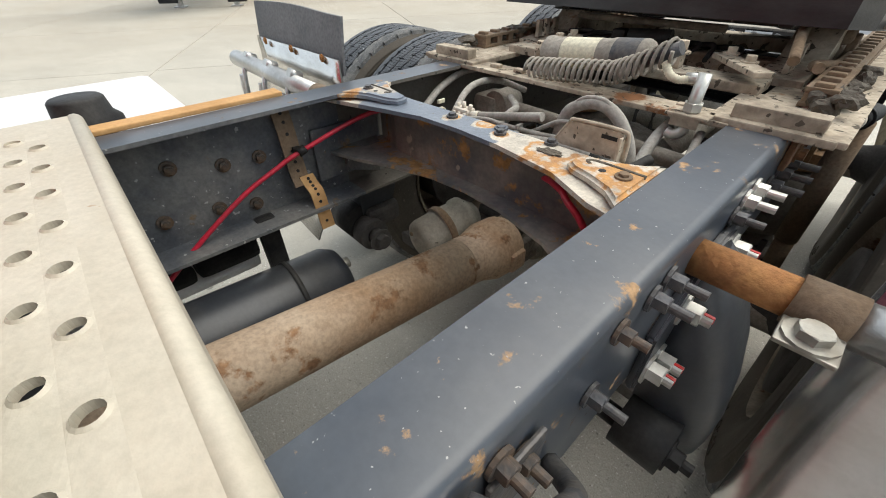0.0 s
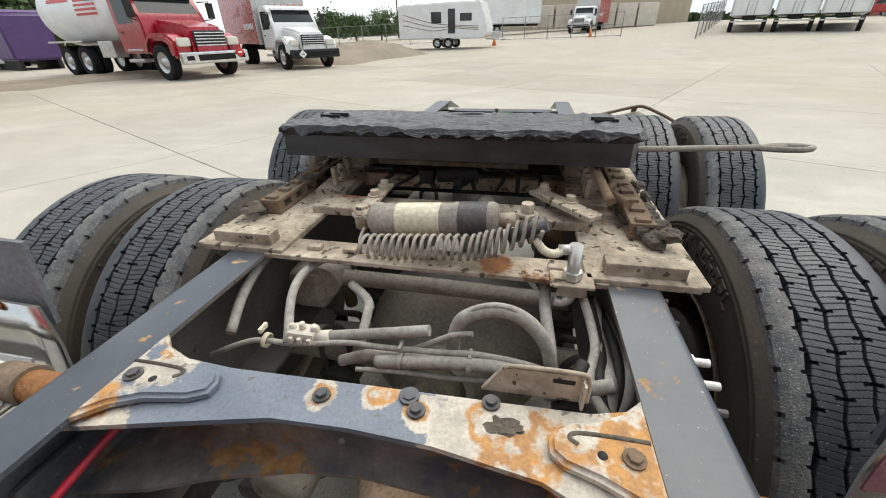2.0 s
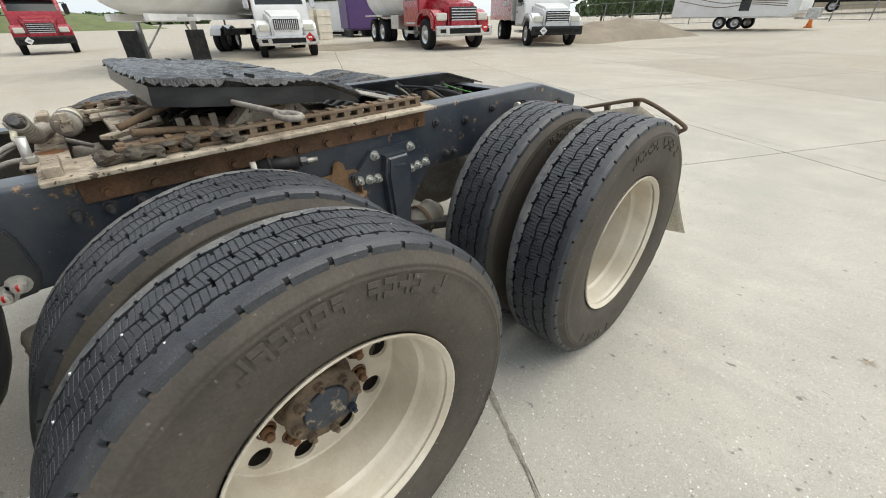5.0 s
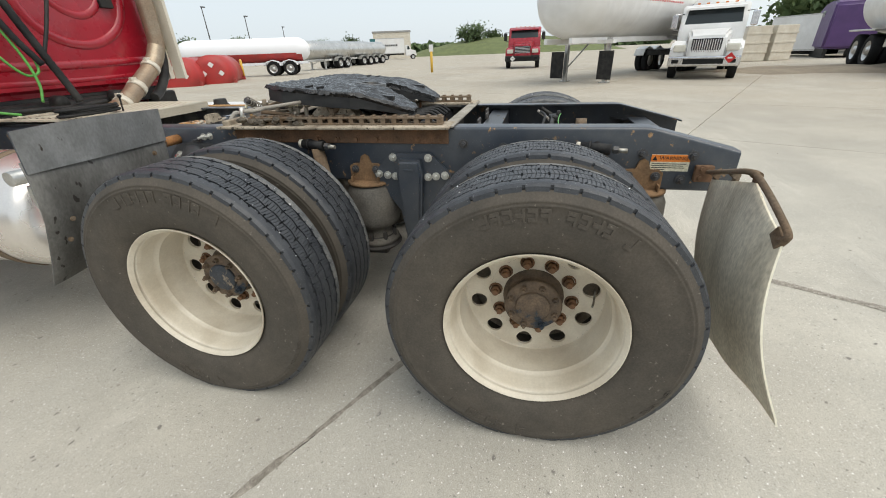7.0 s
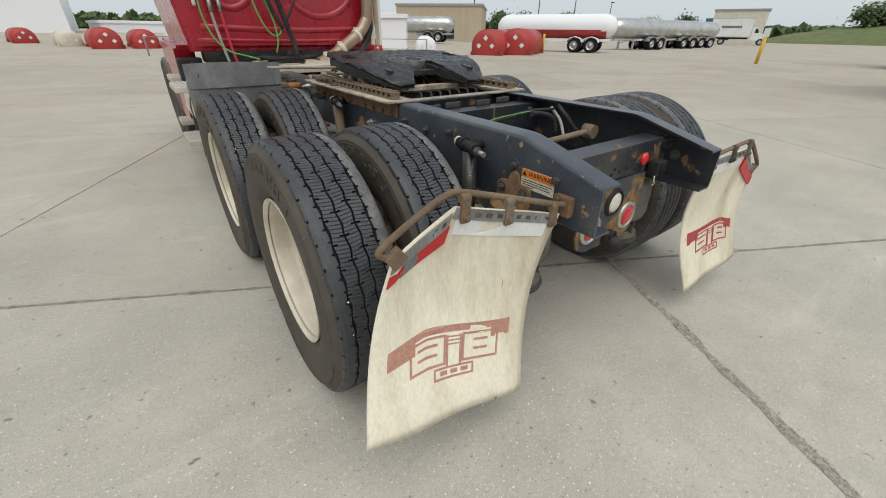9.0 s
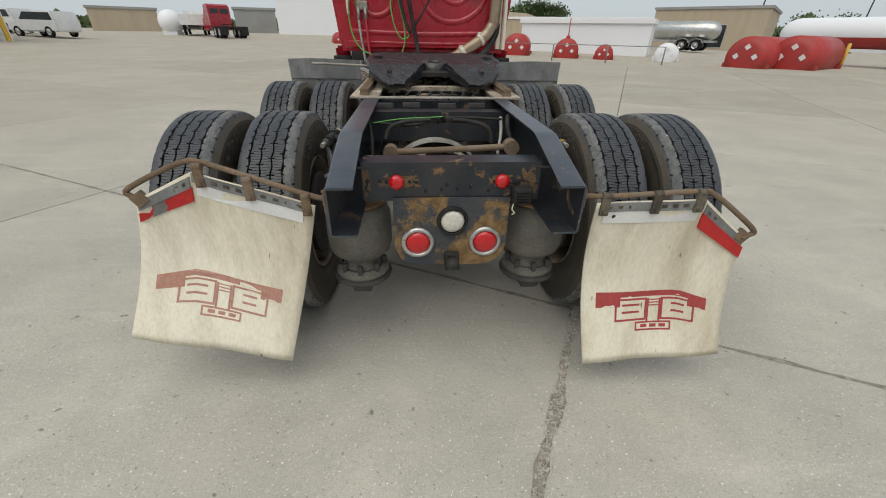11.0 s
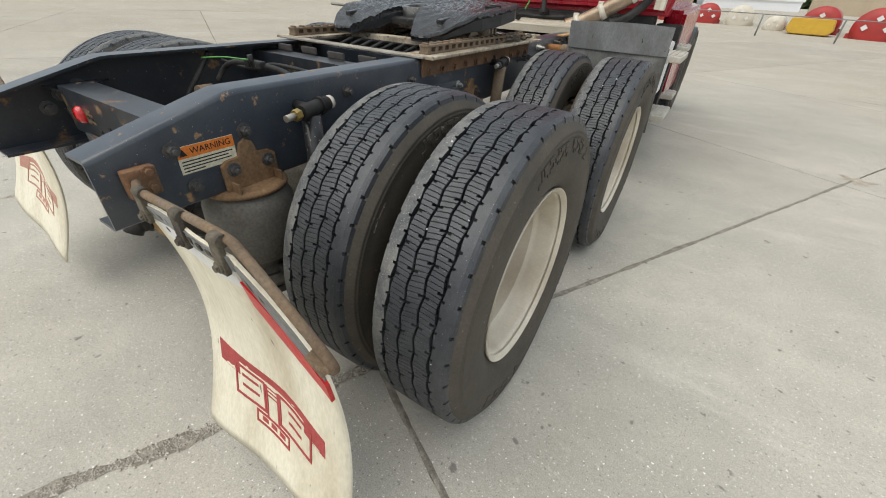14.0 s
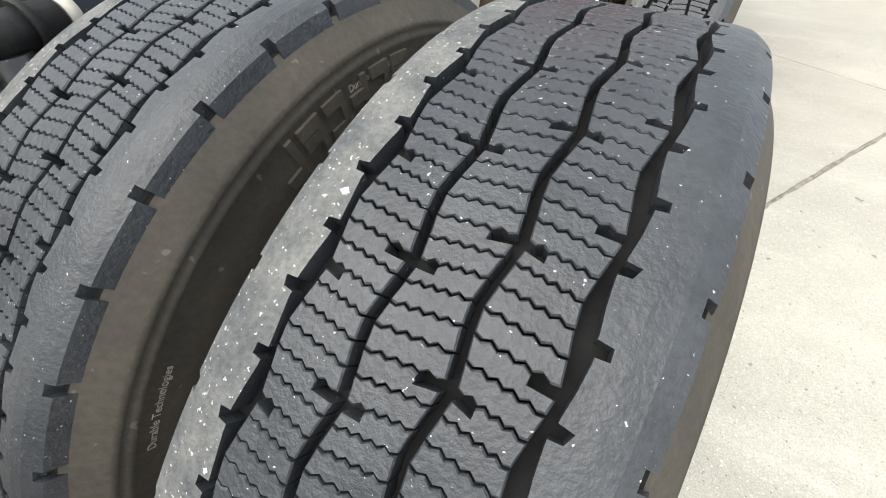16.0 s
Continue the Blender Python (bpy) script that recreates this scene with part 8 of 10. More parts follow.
    box(bm, (0, 0.945, 1.12), (2 * gw, 0.05, 0.46), 0.02)
    gr = part("grille", bm, M["black"], v)
    if grille == "bars":
        for k in range(5):
            bm = B()
            box(bm, (0, 0.975, 0.95 + 0.085 * k), (2 * gw - 0.06, 0.03, 0.035), 0.008)
            part("grille_bar", bm, M["chrome"], gr)
    else:
        for k in range(12):
            bm = B()
            box(bm, (-gw + 0.06 + (2 * gw - 0.12) * k / 11, 0.975, 1.12), (0.035, 0.03, 0.40), 0.008)
            part("grille_bar", bm, M["chrome"], gr)
    bm = B()
    box(bm, (0, 1.03, 0.62), (2.25, 0.16, 0.34), 0.05)
    bp = part("bumper", bm, M["black"] if dark_bumper else M["chrome"], v)
    bm = B()
    box(bm, (0, 1.115, 0.62), (1.25, 0.012, 0.17), 0.02)
    for s in (-1, 1):
        box(bm, (s * 0.88, 1.115, 0.62), (0.22, 0.012, 0.12), 0.02)
    parts("bumper_opening", bm, M["groove"], bp)
    placard(v, -0.80 if not dark_bumper else 0.62, 1.13, 0.72 if not dark_bumper else 0.62, not dark_bumper)
    road_wheels(v, (-0.98, 0.98), (0.0,))
    bm = B()
    for s in (-1, 1):
        box(bm, (s * 0.43, -3.6, 0.85), (0.09, 6.2, 0.26), 0.01)
    part("chassis", bm, M["black"], v)
    if body == "tank":
        bm = B()
        lathe(bm, [(0, 0), (0.5, 0.06), (0.85, 0.25), (1.05, 0.6), (1.08, 0.8), (1.08, 4.7), (1.05, 4.9), (0.85, 5.2), (0.5, 5.4), (0, 5.45)], (0, -2.25, 2.05), (0, -1, 0), 40)
        tk = part("tank", bm, M["white"], v, "white pressure tank")
        # striped flag panel as plain bars
        for k in range(6):
            bm = B()
            a0, a1 = radians(30 - 7 * k), radians(30 - 7 * k - 3.6)
            for s in (-1, 1):
                q = [bm.verts.new((s * 1.088 * math.cos(a), y, 2.05 + 1.088 * math.sin(a))) for a, y in ((a0, -2.85), (a0, -4.25), (a1, -4.25), (a1, -2.85))]
                bm.faces.new(q)
            part("stripe", bm, M["redtape"], tk)
        bm = B()
        for s in (-1, 1):
            q = [bm.verts.new((s * 1.094 * math.cos(radians(a)), y, 2.05 + 1.094 * math.sin(radians(a)))) for a, y in ((34, -2.85), (34, -3.45), (12, -3.45), (12, -2.85))]
            bm.faces.new(q)
        part("blue_field", bm, mat("blue_print", (0.06, 0.09, 0.22), (0.05, 0.08, 0.2), 0.5, scale=8, bump=0), tk)
        bm = B()
        for s in (-1, 1):
            q = [bm.verts.new((s * 1.09 * math.cos(radians(a)), y, 2.05 + 1.09 * math.sin(radians(a)))) for a, y in ((20, -4.6), (20, -6.2), (14, -6.2), (14, -4.6))]
            bm.faces.new(q)
        part("name_bar", bm, M["redtape"], tk)
        bm = B()
        for s in (-1, 1):
            box(bm, (s * 0.95, -3.0, 0.88), (0.4, 0.9, 0.5), 0.02)
            box(bm, (s * 0.95, -5.6, 1.12), (0.6, 2.6, 0.06), 0.02)
        part("locker", bm, M["alu"], v)
        road_wheels(v, (-1.0, -0.68, 0.68, 1.0), (-4.8, -6.1))
    elif body == "box":
        bm = B()
        box(bm, (0, -5.0, 2.25), (2.45, 5.4, 2.5), 0.02)
        bx = part("box_body", bm, M["redpaint"], v, "red van body")
        bm = B()
        box(bm, (0, -2.28, 2.25), (2.48, 0.06, 2.55), 0.02)
        part("corner_frame", bm, M["alu"], bx)
        bm = B()
        for k in range(7):
            for s in (-1, 1):
                box(bm, (s * 1.235, -2.75 - 0.22 * k, 1.75), (0.01, 0.13, 0.24))
        parts("number_bar", bm, M["white"], bx)
        road_wheels(v, (-0.98, -0.66, 0.66, 0.98), (-5.4,))
    return v


# the two front wheels of each truck give its place
medium_truck("tank_truck", "red bonneted truck carrying a white pressure tank", (13.44, -13.16, 0), turn_to(-0.958, 0.287), "redpaint", "bars", "tank", size=1.26)
medium_truck("box_truck", "white bonneted truck with a red van body", (11.0, -17.68, 0), turn_to(-0.791, 0.612), "white", "bars", "box", True, size=1.1)
medium_truck("white_tank_truck", "white bonneted truck with a chrome grille and a tank", (15.88, -6.11, 0), turn_to(-0.942, 0.337), "white", "upright", "tank", False, False)
rt = (27.97, 1.08, 0)
medium_truck("red_tractor", "red highway tractor with a dark bumper", rt, turn_to(-1.0, 0.02), "redpaint", "bars", "none", True)


def tank_trailer(name, label, at, rz, length, r, zc, paint, belly=None, legs=True, shoes=True, axles=(0.16,), band=True):
    """A tank on a trailer: front end at the origin, body back along -y."""
    v = empty(name, label, "tank trailer", at, "tank trailers", rz)
    bm = B()
    lathe(bm, [(0, 0), (r * 0.42, 0.08), (r * 0.75, 0.32), (r * 0.94, 0.66), (r, 1.0), (r, length - 1.0), (r * 0.94, length - 0.66), (r * 0.75, length - 0.32), (r * 0.42, length - 0.08), (0, length)], (0, 0, zc), (0, -1, 0), 48)
    tk = part("tank", bm, M[paint], v)
    if belly:
        bm = B()
        lathe(bm, [(r * 0.96, 0.62), (r * 1.004, 1.0), (r * 1.004, length - 1.0), (r * 0.96, length - 0.62)], (0, 0, zc), (0, -1, 0), 48)
        bmesh.ops.delete(bm, geom=[x for x in bm.verts if x.co.z > zc - r * 0.25], context="VERTS")
        part("belly_band", bm, M[belly], tk)
    if band:
        for k in range(20):
            bm = B()
            for s in (-1, 1):
                box(bm, (s * (r + 0.004), -3.2 - 0.22 * k, zc - 0.02), (0.012, 0.12, 0.06))
            part("marker_stripe", bm, M["redtape"], tk)
    bm = B()
    for s in (-1, 1):
        box(bm, (s * 0.5, -length * 0.5, zc - r - 0.06), (0.12, length * 0.94, 0.18), 0.01)
    box(bm, (0, -2.2, zc - r - 0.12), (2.3, 0.25, 0.12), 0.01)
    part("subframe", bm, M[paint], v)
    if legs:
        for s in (-1, 1):
            bm = B()
            box(bm, (s * 0.85, -2.4, (zc - r) / 2 + 0.02), (0.14, 0.14, zc - r), 0.01)
            box(bm, (s * 0.85, -2.4, 0.02), (0.30, 0.30, 0.04), 0.005)
            tube(bm, [(s * 0.85, -2.4, 0.45), (s * 0.3, -3.1, zc - r - 0.1)], 0.03, 6, False)
            part("landing_leg", bm, M["alu"], v)
            if shoes:
                bm = B()
                box(bm, (s * 1.0, -2.0, 0.62), (0.56, 0.03, 0.95), 0.012)
                part("mud_flap", bm, M["black"], v)
    ax = [-length + 1.6, -length + 2.85]
    for y in ax:
        for s in (-1, 1):
            bm = B()
            prism(bm, [(y - 0.6, 0.72), (y - 0.45, 1.0), (y, 1.12), (y + 0.45, 1.0), (y + 0.6, 0.72), (y + 0.56, 0.70), (y + 0.42, 0.95), (y, 1.07), (y - 0.42, 0.95), (y - 0.56, 0.70)], "x", min(s * 0.72, s * 1.2), max(s * 0.72, s * 1.2))
            part("mudguard", bm, M[paint], v)
    road_wheels(v, (-1.02, -0.70, 0.70, 1.02), ax)
    bm = B()
    box(bm, (0, -length + 2.2, 0.85), (1.0, 2.8, 0.25), 0.02)
    part("bogie", bm, M["black"], v)
    return v


LX = Vector((15.0, -1.75, 0))
AX = Vector((0.81, -0.58, 0)).normalized()
NOSE = LX - AX * 2.4
tank_trailer("gas_trailer", "large white pressure tank trailer standing on landing legs", tuple(NOSE), turn_to(-AX.x, -AX.y), 12.5, 1.22, 2.72, "white")
a, b = Vector(spot(43.5, 38, LEFT_EYE)), Vector(spot(29.3, 36, LEFT_EYE))
d = (b - a).normalized()
tank_trailer("red_white_trailer", "white tank trailer with a red belly", tuple(a), turn_to(-d.x, -d.y), (b - a).length + 0.3, 0.86, 1.78, "plainwhite", "redtank", True, False, band=False)
for k, (azm, r) in enumerate(((27.0, 45), (23.6, 52), (21.8, 57))):
    p = Vector(spot(azm + 3.2, r - 2, LEFT_EYE))
    q = Vector(spot(azm - 0.8, r + 2, LEFT_EYE))
    d2 = (q - p).normalized()
    tank_trailer("silver_trailer", "polished silver tank trailer", tuple(p), turn_to(-d2.x, -d2.y), 7.5, 0.85, 1.75, "silver", None, True, False, band=False)


def box_vehicle(name, label, at, rz, size, paint, cat, cab=None, wheels=(), z0=1.0, group="parked vehicles"):
    v = empty(name, label, cat, at, group, rz)
    bm = B()
    box(bm, (0, -size[1] / 2, z0 + size[2] / 2), size, 0.03)
    b_ = part("body", bm, M[paint], v)
    bm = B()
    for s in (-1, 1):
        box(bm, (s * (size[0] / 2 + 0.004), -size[1] / 2, z0 + 0.06), (0.02, size[1], 0.10), 0.004)
        box(bm, (s * (size[0] / 2 + 0.004), -size[1] / 2, z0 + size[2] - 0.04), (0.02, size[1], 0.08), 0.004)
    parts("side_rail", bm, M["alu"], b_)
    bm = B()
    box(bm, (0, -size[1] / 2, z0 - 0.12), (0.9, size[1] * 0.95, 0.22), 0.01)
    part("underframe", bm, M["black"], v)
    if cab:
        bm = B()
        prism(bm, [(0.1, 0.6), (0.1, 2.3), (0.7, 2.3), (1.15, 1.6), (2.0, 1.4), (2.1, 0.6)], "x", -1.0, 1.0)
        bmesh.ops.bevel(bm, geom=bm.edges[:], offset=0.06, segments=2, affect="EDGES")
        part("cab", smooth(bm), M[cab], v)
        bm = B()
        prism(bm, [(0.45, 1.6), (0.5, 2.15), (0.75, 2.15), (1.0, 1.6)], "x", -1.01, 1.01)
        part("side_window", bm, M["darkglass"], v)
        road_wheels(v, (-0.95, 0.95), (1.45,), 0.85)
    if wheels:
        road_wheels(v, (-size[0] / 2 + 0.2, size[0] / 2 - 0.2), wheels, 0.9)
    return v


p, q = Vector(spot(21.6, 80, LEFT_EYE)), Vector(spot(17.2, 80, LEFT_EYE))
d = (q - p).normalized()
fv = box_vehicle("delivery_truck", "white delivery box truck with dark writing bars", tuple(q), turn_to(d.x, d.y), (2.4, (q - p).length, 2.5), "white", "truck", "white", (-3.4,))
bm = B()
for k in range(8):
    box(bm, (1.215, -1.4 - 0.32 * k, 2.35), (0.01, 0.22, 0.30))
part("writing_bar", bm, M["ink"], fv)
bm = B()
box(bm, (1.212, -(q - p).length + 0.5, 2.25), (0.01, 0.95, 2.4))
part("teal_panel", bm, mat("teal_print", (0.03, 0.16, 0.17), (0.03, 0.14, 0.15), 0.5, scale=5, bump=0), fv)
# white container, pale crates and the purple cab behind the trucks
p, q = Vector(spot(-25.6, 42, LEFT_EYE)), Vector(spot(-30.1, 39, LEFT_EYE))
d = (q - p).normalized()
box_vehicle("container_trailer", "plain white box trailer body", tuple(q), turn_to(d.x, d.y), (2.4, 4.2, 2.2), "white", "trailer", None, (), 0.35)
c = spot(-23.2, 33, LEFT_EYE)
for k in range(2):
    bm = B()
    box(bm, (0, 0, 0.95), (1.3, 1.5, 1.9), 0.03)
    for z in (0.5, 1.0, 1.5):
        box(bm, (0, 0, z), (1.36, 1.56, 0.10), 0.01)
    o = single("crate", bm, M["cream"], "tall cream slatted crate on the ground", "crate", "crates")
    o.matrix_basis = pose(c[0] + 0.5 * k, c[1] - 1.6 * k, 0, 0, 0, 15 + 8 * k)
pc = spot(-34.3, 37, HIGH_EYE)
v = empty("purple_cab", "purple sleeper cab standing on the ground", "truck cab", pc, rz=72)
bm = B()
prism(bm, [(-2.2, 0.5), (-2.2, 1.9), (-1.7, 2.75), (-0.6, 3.1), (1.6, 3.1), (1.9, 2.9), (1.9, 0.5)], "x", -1.15, 1.15)
bmesh.ops.bevel(bm, geom=bm.edges[:], offset=0.12, segments=3, affect="EDGES")
body = part("shell", smooth(bm), M["purple"], v)
bm = B()
for s in (-1, 1):
    box(bm, (s * 1.15, -0.5, 2.45), (0.02, 0.8, 0.35), 0.008)
    box(bm, (s * 1.15, -1.4, 1.75), (0.02, 0.6, 0.45), 0.008)
parts("window", bm, M["darkglass"], body)
bm = B()
for x in (-0.9, 0.9):
    box(bm, (x, 0, 0.25), (0.2, 3.6, 0.5), 0.02)
part("skid", bm, M["black"], v)

# camper, mound, fence and gate, trailers and buildings behind
cp0, cp1 = Vector(spot(-73.4, 36, HIGH_EYE)), Vector(spot(-84.4, 34, HIGH_EYE))
d = (cp1 - cp0).normalized()
cam_v = empty("camper_trailer", "white travel trailer with thin brown stripes", "camper", tuple(cp1), "parked vehicles", turn_to(d.x, d.y))
L_ = (cp1 - cp0).length
bm = B()
prism(bm, [(0, 1.5), (-0.5, 3.05), (-L_ + 0.2, 2.95), (-L_, 2.7), (-L_, 0.62), (-0.4, 0.62), (0, 0.9)], "x", -1.2, 1.2)
bmesh.ops.bevel(bm, geom=bm.edges[:], offset=0.08, segments=3, affect="EDGES")
cb_ = part("body", smooth(bm), M["white"], cam_v)
for y, z, w, h_ in ((-1.6, 2.05, 0.9, 0.5), (-3.9, 2.05, 0.8, 0.75), (-2.7, 1.8, 0.55, 1.6)):
    bm = B()
    for s in (-1, 1):
        box(bm, (s * 1.205, y, z), (0.03, w, h_), 0.01)
    parts("window", bm, M["darkglass"], cb_)
for k in range(3):
    bm = B()
    for s in (-1, 1):
        tube(bm, [(s * 1.203, -0.6, 1.2 + 0.12 * k), (s * 1.203, -2.5, 1.35 + 0.1 * k), (s * 1.203, -4.2, 1.2 + 0.25 * k), (s * 1.203, -L_ + 0.4, 1.6 + 0.35 * k)], 0.02, 5)
    part("stripe", bm, M["brownrust"], cb_)
road_wheels(cam_v, (-1.05, 1.05), (-3.0, -3.9), 0.72)
bm = B()
tube(bm, [(0.6, -0.2, 0.6), (0, 1.2, 0.55)], 0.05, 6, False)
tube(bm, [(-0.6, -0.2, 0.6), (0, 1.2, 0.55)], 0.05, 6, False)
box(bm, (0, 0.5, 0.85), (0.5, 0.6, 0.5), 0.05)
part("drawbar", bm, M["alu"], cam_v)


def mound(name, label, pts, h, m, seed):
    """A long heap of spoil along the points."""
    bm = B()
    rows = []
    path = curve_points([(x, y, 0) for x, y in pts], 10)
    for i, p in enumerate(path):
        dd = (path[min(i + 1, len(path) - 1)] - path[max(i - 1, 0)]).normalized()
        nrm = Vector((-dd.y, dd.x, 0))
        row = []
        for j in range(13):
            f = j / 12 * 2 - 1
            q = p + nrm * f * 2.6
            e = math.sin(math.pi * min(1, i / (len(path) - 1))) ** 0.5
            z = gh(q.x, q.y) - 0.05 + h * e * max(0, 1 - f * f) * (0.75 + 0.5 * noise.noise(Vector((q.x * 0.6, q.y * 0.6, seed)))) + 0.10 * noise.noise(Vector((q.x * 3, q.y * 3, seed)))
            row.append(bm.verts.new((q.x, q.y, z)))
        rows.append(row)
    for A, C in zip(rows, rows[1:]):
        for j in range(12):
            bm.faces.new((A[j], A[j + 1], C[j + 1], C[j])).smooth = True
    bmesh.ops.recalc_face_normals(bm, faces=bm.faces)
    return single(name, bm, M[m], label, "dirt mound", kind="stuff")


m0, m1 = spot(-61, 25, HIGH_EYE), spot(-74, 32, HIGH_EYE)
mound("dirt_mound", "long heap of pale dirt and rubble", [m0[:2], ((m0[0] + m1[0]) / 2 + 1, (m0[1] + m1[1]) / 2), m1[:2]], 1.3, "dirt", 3.0)
mound("dirt_bank", "low strip of broken dirt behind the trucks", [spot(-18, 23, LEFT_EYE)[:2], spot(-30, 24, LEFT_EYE)[:2], spot(-42, 25, LEFT_EYE)[:2], spot(-52, 26, LEFT_EYE)[:2]], 0.25, "dirt", 7.0)

bm = B()
c = spot(-85.0, 36, HIGH_EYE)
box(bm, (0, 0, 0.03), (0.4, 0.4, 0.06), 0.02)
cyl(bm, (0, 0, 0.05), (0, 0, 0.7), 0.16, 0.03, 16)
o = single("traffic_cone", bm, M["orange"], "orange traffic cone on the paving", "cone", "cones")
o.matrix_basis = pose(*c)
copy_thing(o, pose(*spot(-96.8, 42, HIGH_EYE)))


def fence(name, label, p0, p1, h, posts, netting=True):
    f = empty(name, label, "fence", tuple(p0))
    d = Vector(p1) - Vector(p0)
    for k in range(posts + 1):
        bm = B()
        q = d * (k / posts)
        cyl(bm, q, q + Vector((0, 0, h)), 0.035, seg=8)
        part("post", bm, M["galv"], f)
    bm = B()
    for z in (0.1, h * 0.5, h - 0.05) if netting else (h - 0.02,):
        tube(bm, [Vector((0, 0, z)), d + Vector((0, 0, z))], 0.02, 6, False)
    part("rail", bm, M["galv"], f)
    if not netting:
        return f
    bm = B()
    n_ = int(d.length / 0.6)
    for k in range(n_):
        for up in (0, 1):
            a_ = d * (k / n_) + Vector((0, 0, 0.1 + (h - 0.15) * up))
            b2 = d * ((k + 1) / n_) + Vector((0, 0, 0.1 + (h - 0.15) * (1 - up)))
            cyl(bm, a_, b2, 0.006, seg=4, cap=False)
    part("mesh", bm, M["galv"], f)
    return f


fence("gate", "galvanised chain-link yard gate", spot(-86, 42, HIGH_EYE), spot(-100.3, 41, HIGH_EYE), 1.9, 5)
fence("fence", "chain-link fence with posts", spot(-108.2, 36, HIGH_EYE), spot(-110.2, 62, HIGH_EYE), 2.1, 8)
fence("fence", "long chain-link fence behind the camper", spot(-62, 44, HIGH_EYE), spot(-80, 44, HIGH_EYE), 1.9, 6)
fence("fence", "chain-link fence by the parked cars", spot(-121, 62, HIGH_EYE), spot(-134, 62, HIGH_EYE), 2.2, 7)
for azm in (-112.6, -116.4, -120.0):
    p = Vector(spot(azm, 41, HIGH_EYE))
    d = Vector((p.x - 0.2, p.y - 2.2, 0)).normalized()
    tv = box_vehicle("van_trailer", "white van trailer with closed rear doors", tuple(p), turn_to(-d.x, -d.y), (2.5, 12.0, 2.8), "white", "trailer", None, (-1.0, -2.2), 1.15, "van trailers")
    bm = B()
    box(bm, (0, 0.02, 2.55), (0.03, 0.03, 2.7), 0.005)
    for s in (-1, 1):
        cyl(bm, (s * 0.25, 0.04, 1.2), (s * 0.25, 0.04, 3.9), 0.02, seg=6)
        box(bm, (s * 1.15, 0.03, 2.55), (0.10, 0.03, 2.7), 0.005)
    box(bm, (0, 0.05, 0.75), (2.2, 0.10, 0.10), 0.01)
    part("door_gear", bm, M["alu"], tv)
for azm, paint in ((-124.0, "white"), (-126.4, "white"), (-122.6, "redtank"), (-130.0, "white")):
    p = spot(azm, 66, HIGH_EYE)
    v = empty("parked_car", "parked family car beside the fence", "car", p, "parked cars", turn_to(1, -0.8))
    bm = B()
    prism(bm, [(-2.2, 0.35), (-2.25, 0.95), (-1.9, 1.05), (-1.5, 1.65), (0.5, 1.68), (1.1, 1.1), (2.1, 0.95), (2.25, 0.35)], "x", -0.9, 0.9)
    bmesh.ops.bevel(bm, geom=bm.edges[:], offset=0.1, segments=2, affect="EDGES")
    part("body", smooth(bm), M[paint], v)
    bm = B()
    prism(bm, [(-1.6, 1.08), (-1.38, 1.55), (0.42, 1.58), (0.85, 1.10)], "x", -0.906, 0.906)
    part("glass", bm, M["darkglass"], v)
    road_wheels(v, (-0.82, 0.82), (-1.35, 1.4), 0.68)


def building(name, label, p0, p1, depth, h, wall, roof="greywall", windows=(), z0=None, bays=()):
    """A long flat-roofed building whose front runs from p0 to p1."""
    p0, p1 = Vector(p0), Vector(p1)
    d = Vector((p1.x - p0.x, p1.y - p0.y, 0))
    L = d.length
    rz = math.degrees(math.atan2(d.y, d.x))
    base = min(p0.z, p1.z) if z0 is None else z0
    bd = empty(name, label, "building", (p0.x, p0.y, base), "buildings", rz)
    bm = B()
    cuts = sorted(bays)
    x = 0.0
    for a0, a1, bh in cuts + [(L, L, 0)]:
        if a0 > x:
            box(bm, ((x + a0) / 2, 0.15, h / 2), (a0 - x, 0.3, h))
        if a1 > a0:
            box(bm, ((a0 + a1) / 2, 0.15, (h + bh) / 2), (a1 - a0, 0.3, h - bh))
        x = a1
    for xx in (0.15, L - 0.15):
        box(bm, (xx, depth / 2, h / 2), (0.3, depth - 0.6, h))
    box(bm, (L / 2, depth - 0.15, h / 2), (L, 0.3, h))
    part("wall", bm, M[wall], bd)
    bm = B()
    box(bm, (L / 2, depth / 2, h + 0.15), (L + 0.3, depth + 0.3, 0.3), 0.02)
    part("roof", bm, M[roof], bd)
    for wx, wz, ww, wh in windows:
        bm = B()
        box(bm, (wx, -0.02, wz), (ww + 0.12, 0.06, wh + 0.12), 0.01)
        w_ = part("window", bm, M["alu"], bd)
        bm = B()
        box(bm, (wx, -0.06, wz), (ww, 0.03, wh))
        part("pane", bm, M["darkglass"], w_)
    for a0, a1, bh in cuts:
        for xx in (a0 - 0.12, a1 + 0.12):
            bm = B()
            box(bm, (xx, -0.06, bh / 2), (0.22, 0.12, bh), 0.01)
            part("door_post", bm, M["yellow"] if xx > a1 else M["cream"], bd)
        bm = B()
        box(bm, ((a0 + a1) / 2, 0.4, bh - 0.25), (a1 - a0, 0.3, 0.5), 0.05)
        part("rolled_door", bm, M["alu"], bd)
        bm = B()
        tube(bm, [(a0, -0.1, 1.1), ((a0 + a1) / 2, -0.1, 0.75), (a1, -0.1, 1.1)], 0.03, 6)
        part("chain", bm, M["yellow"], bd)
    return bd


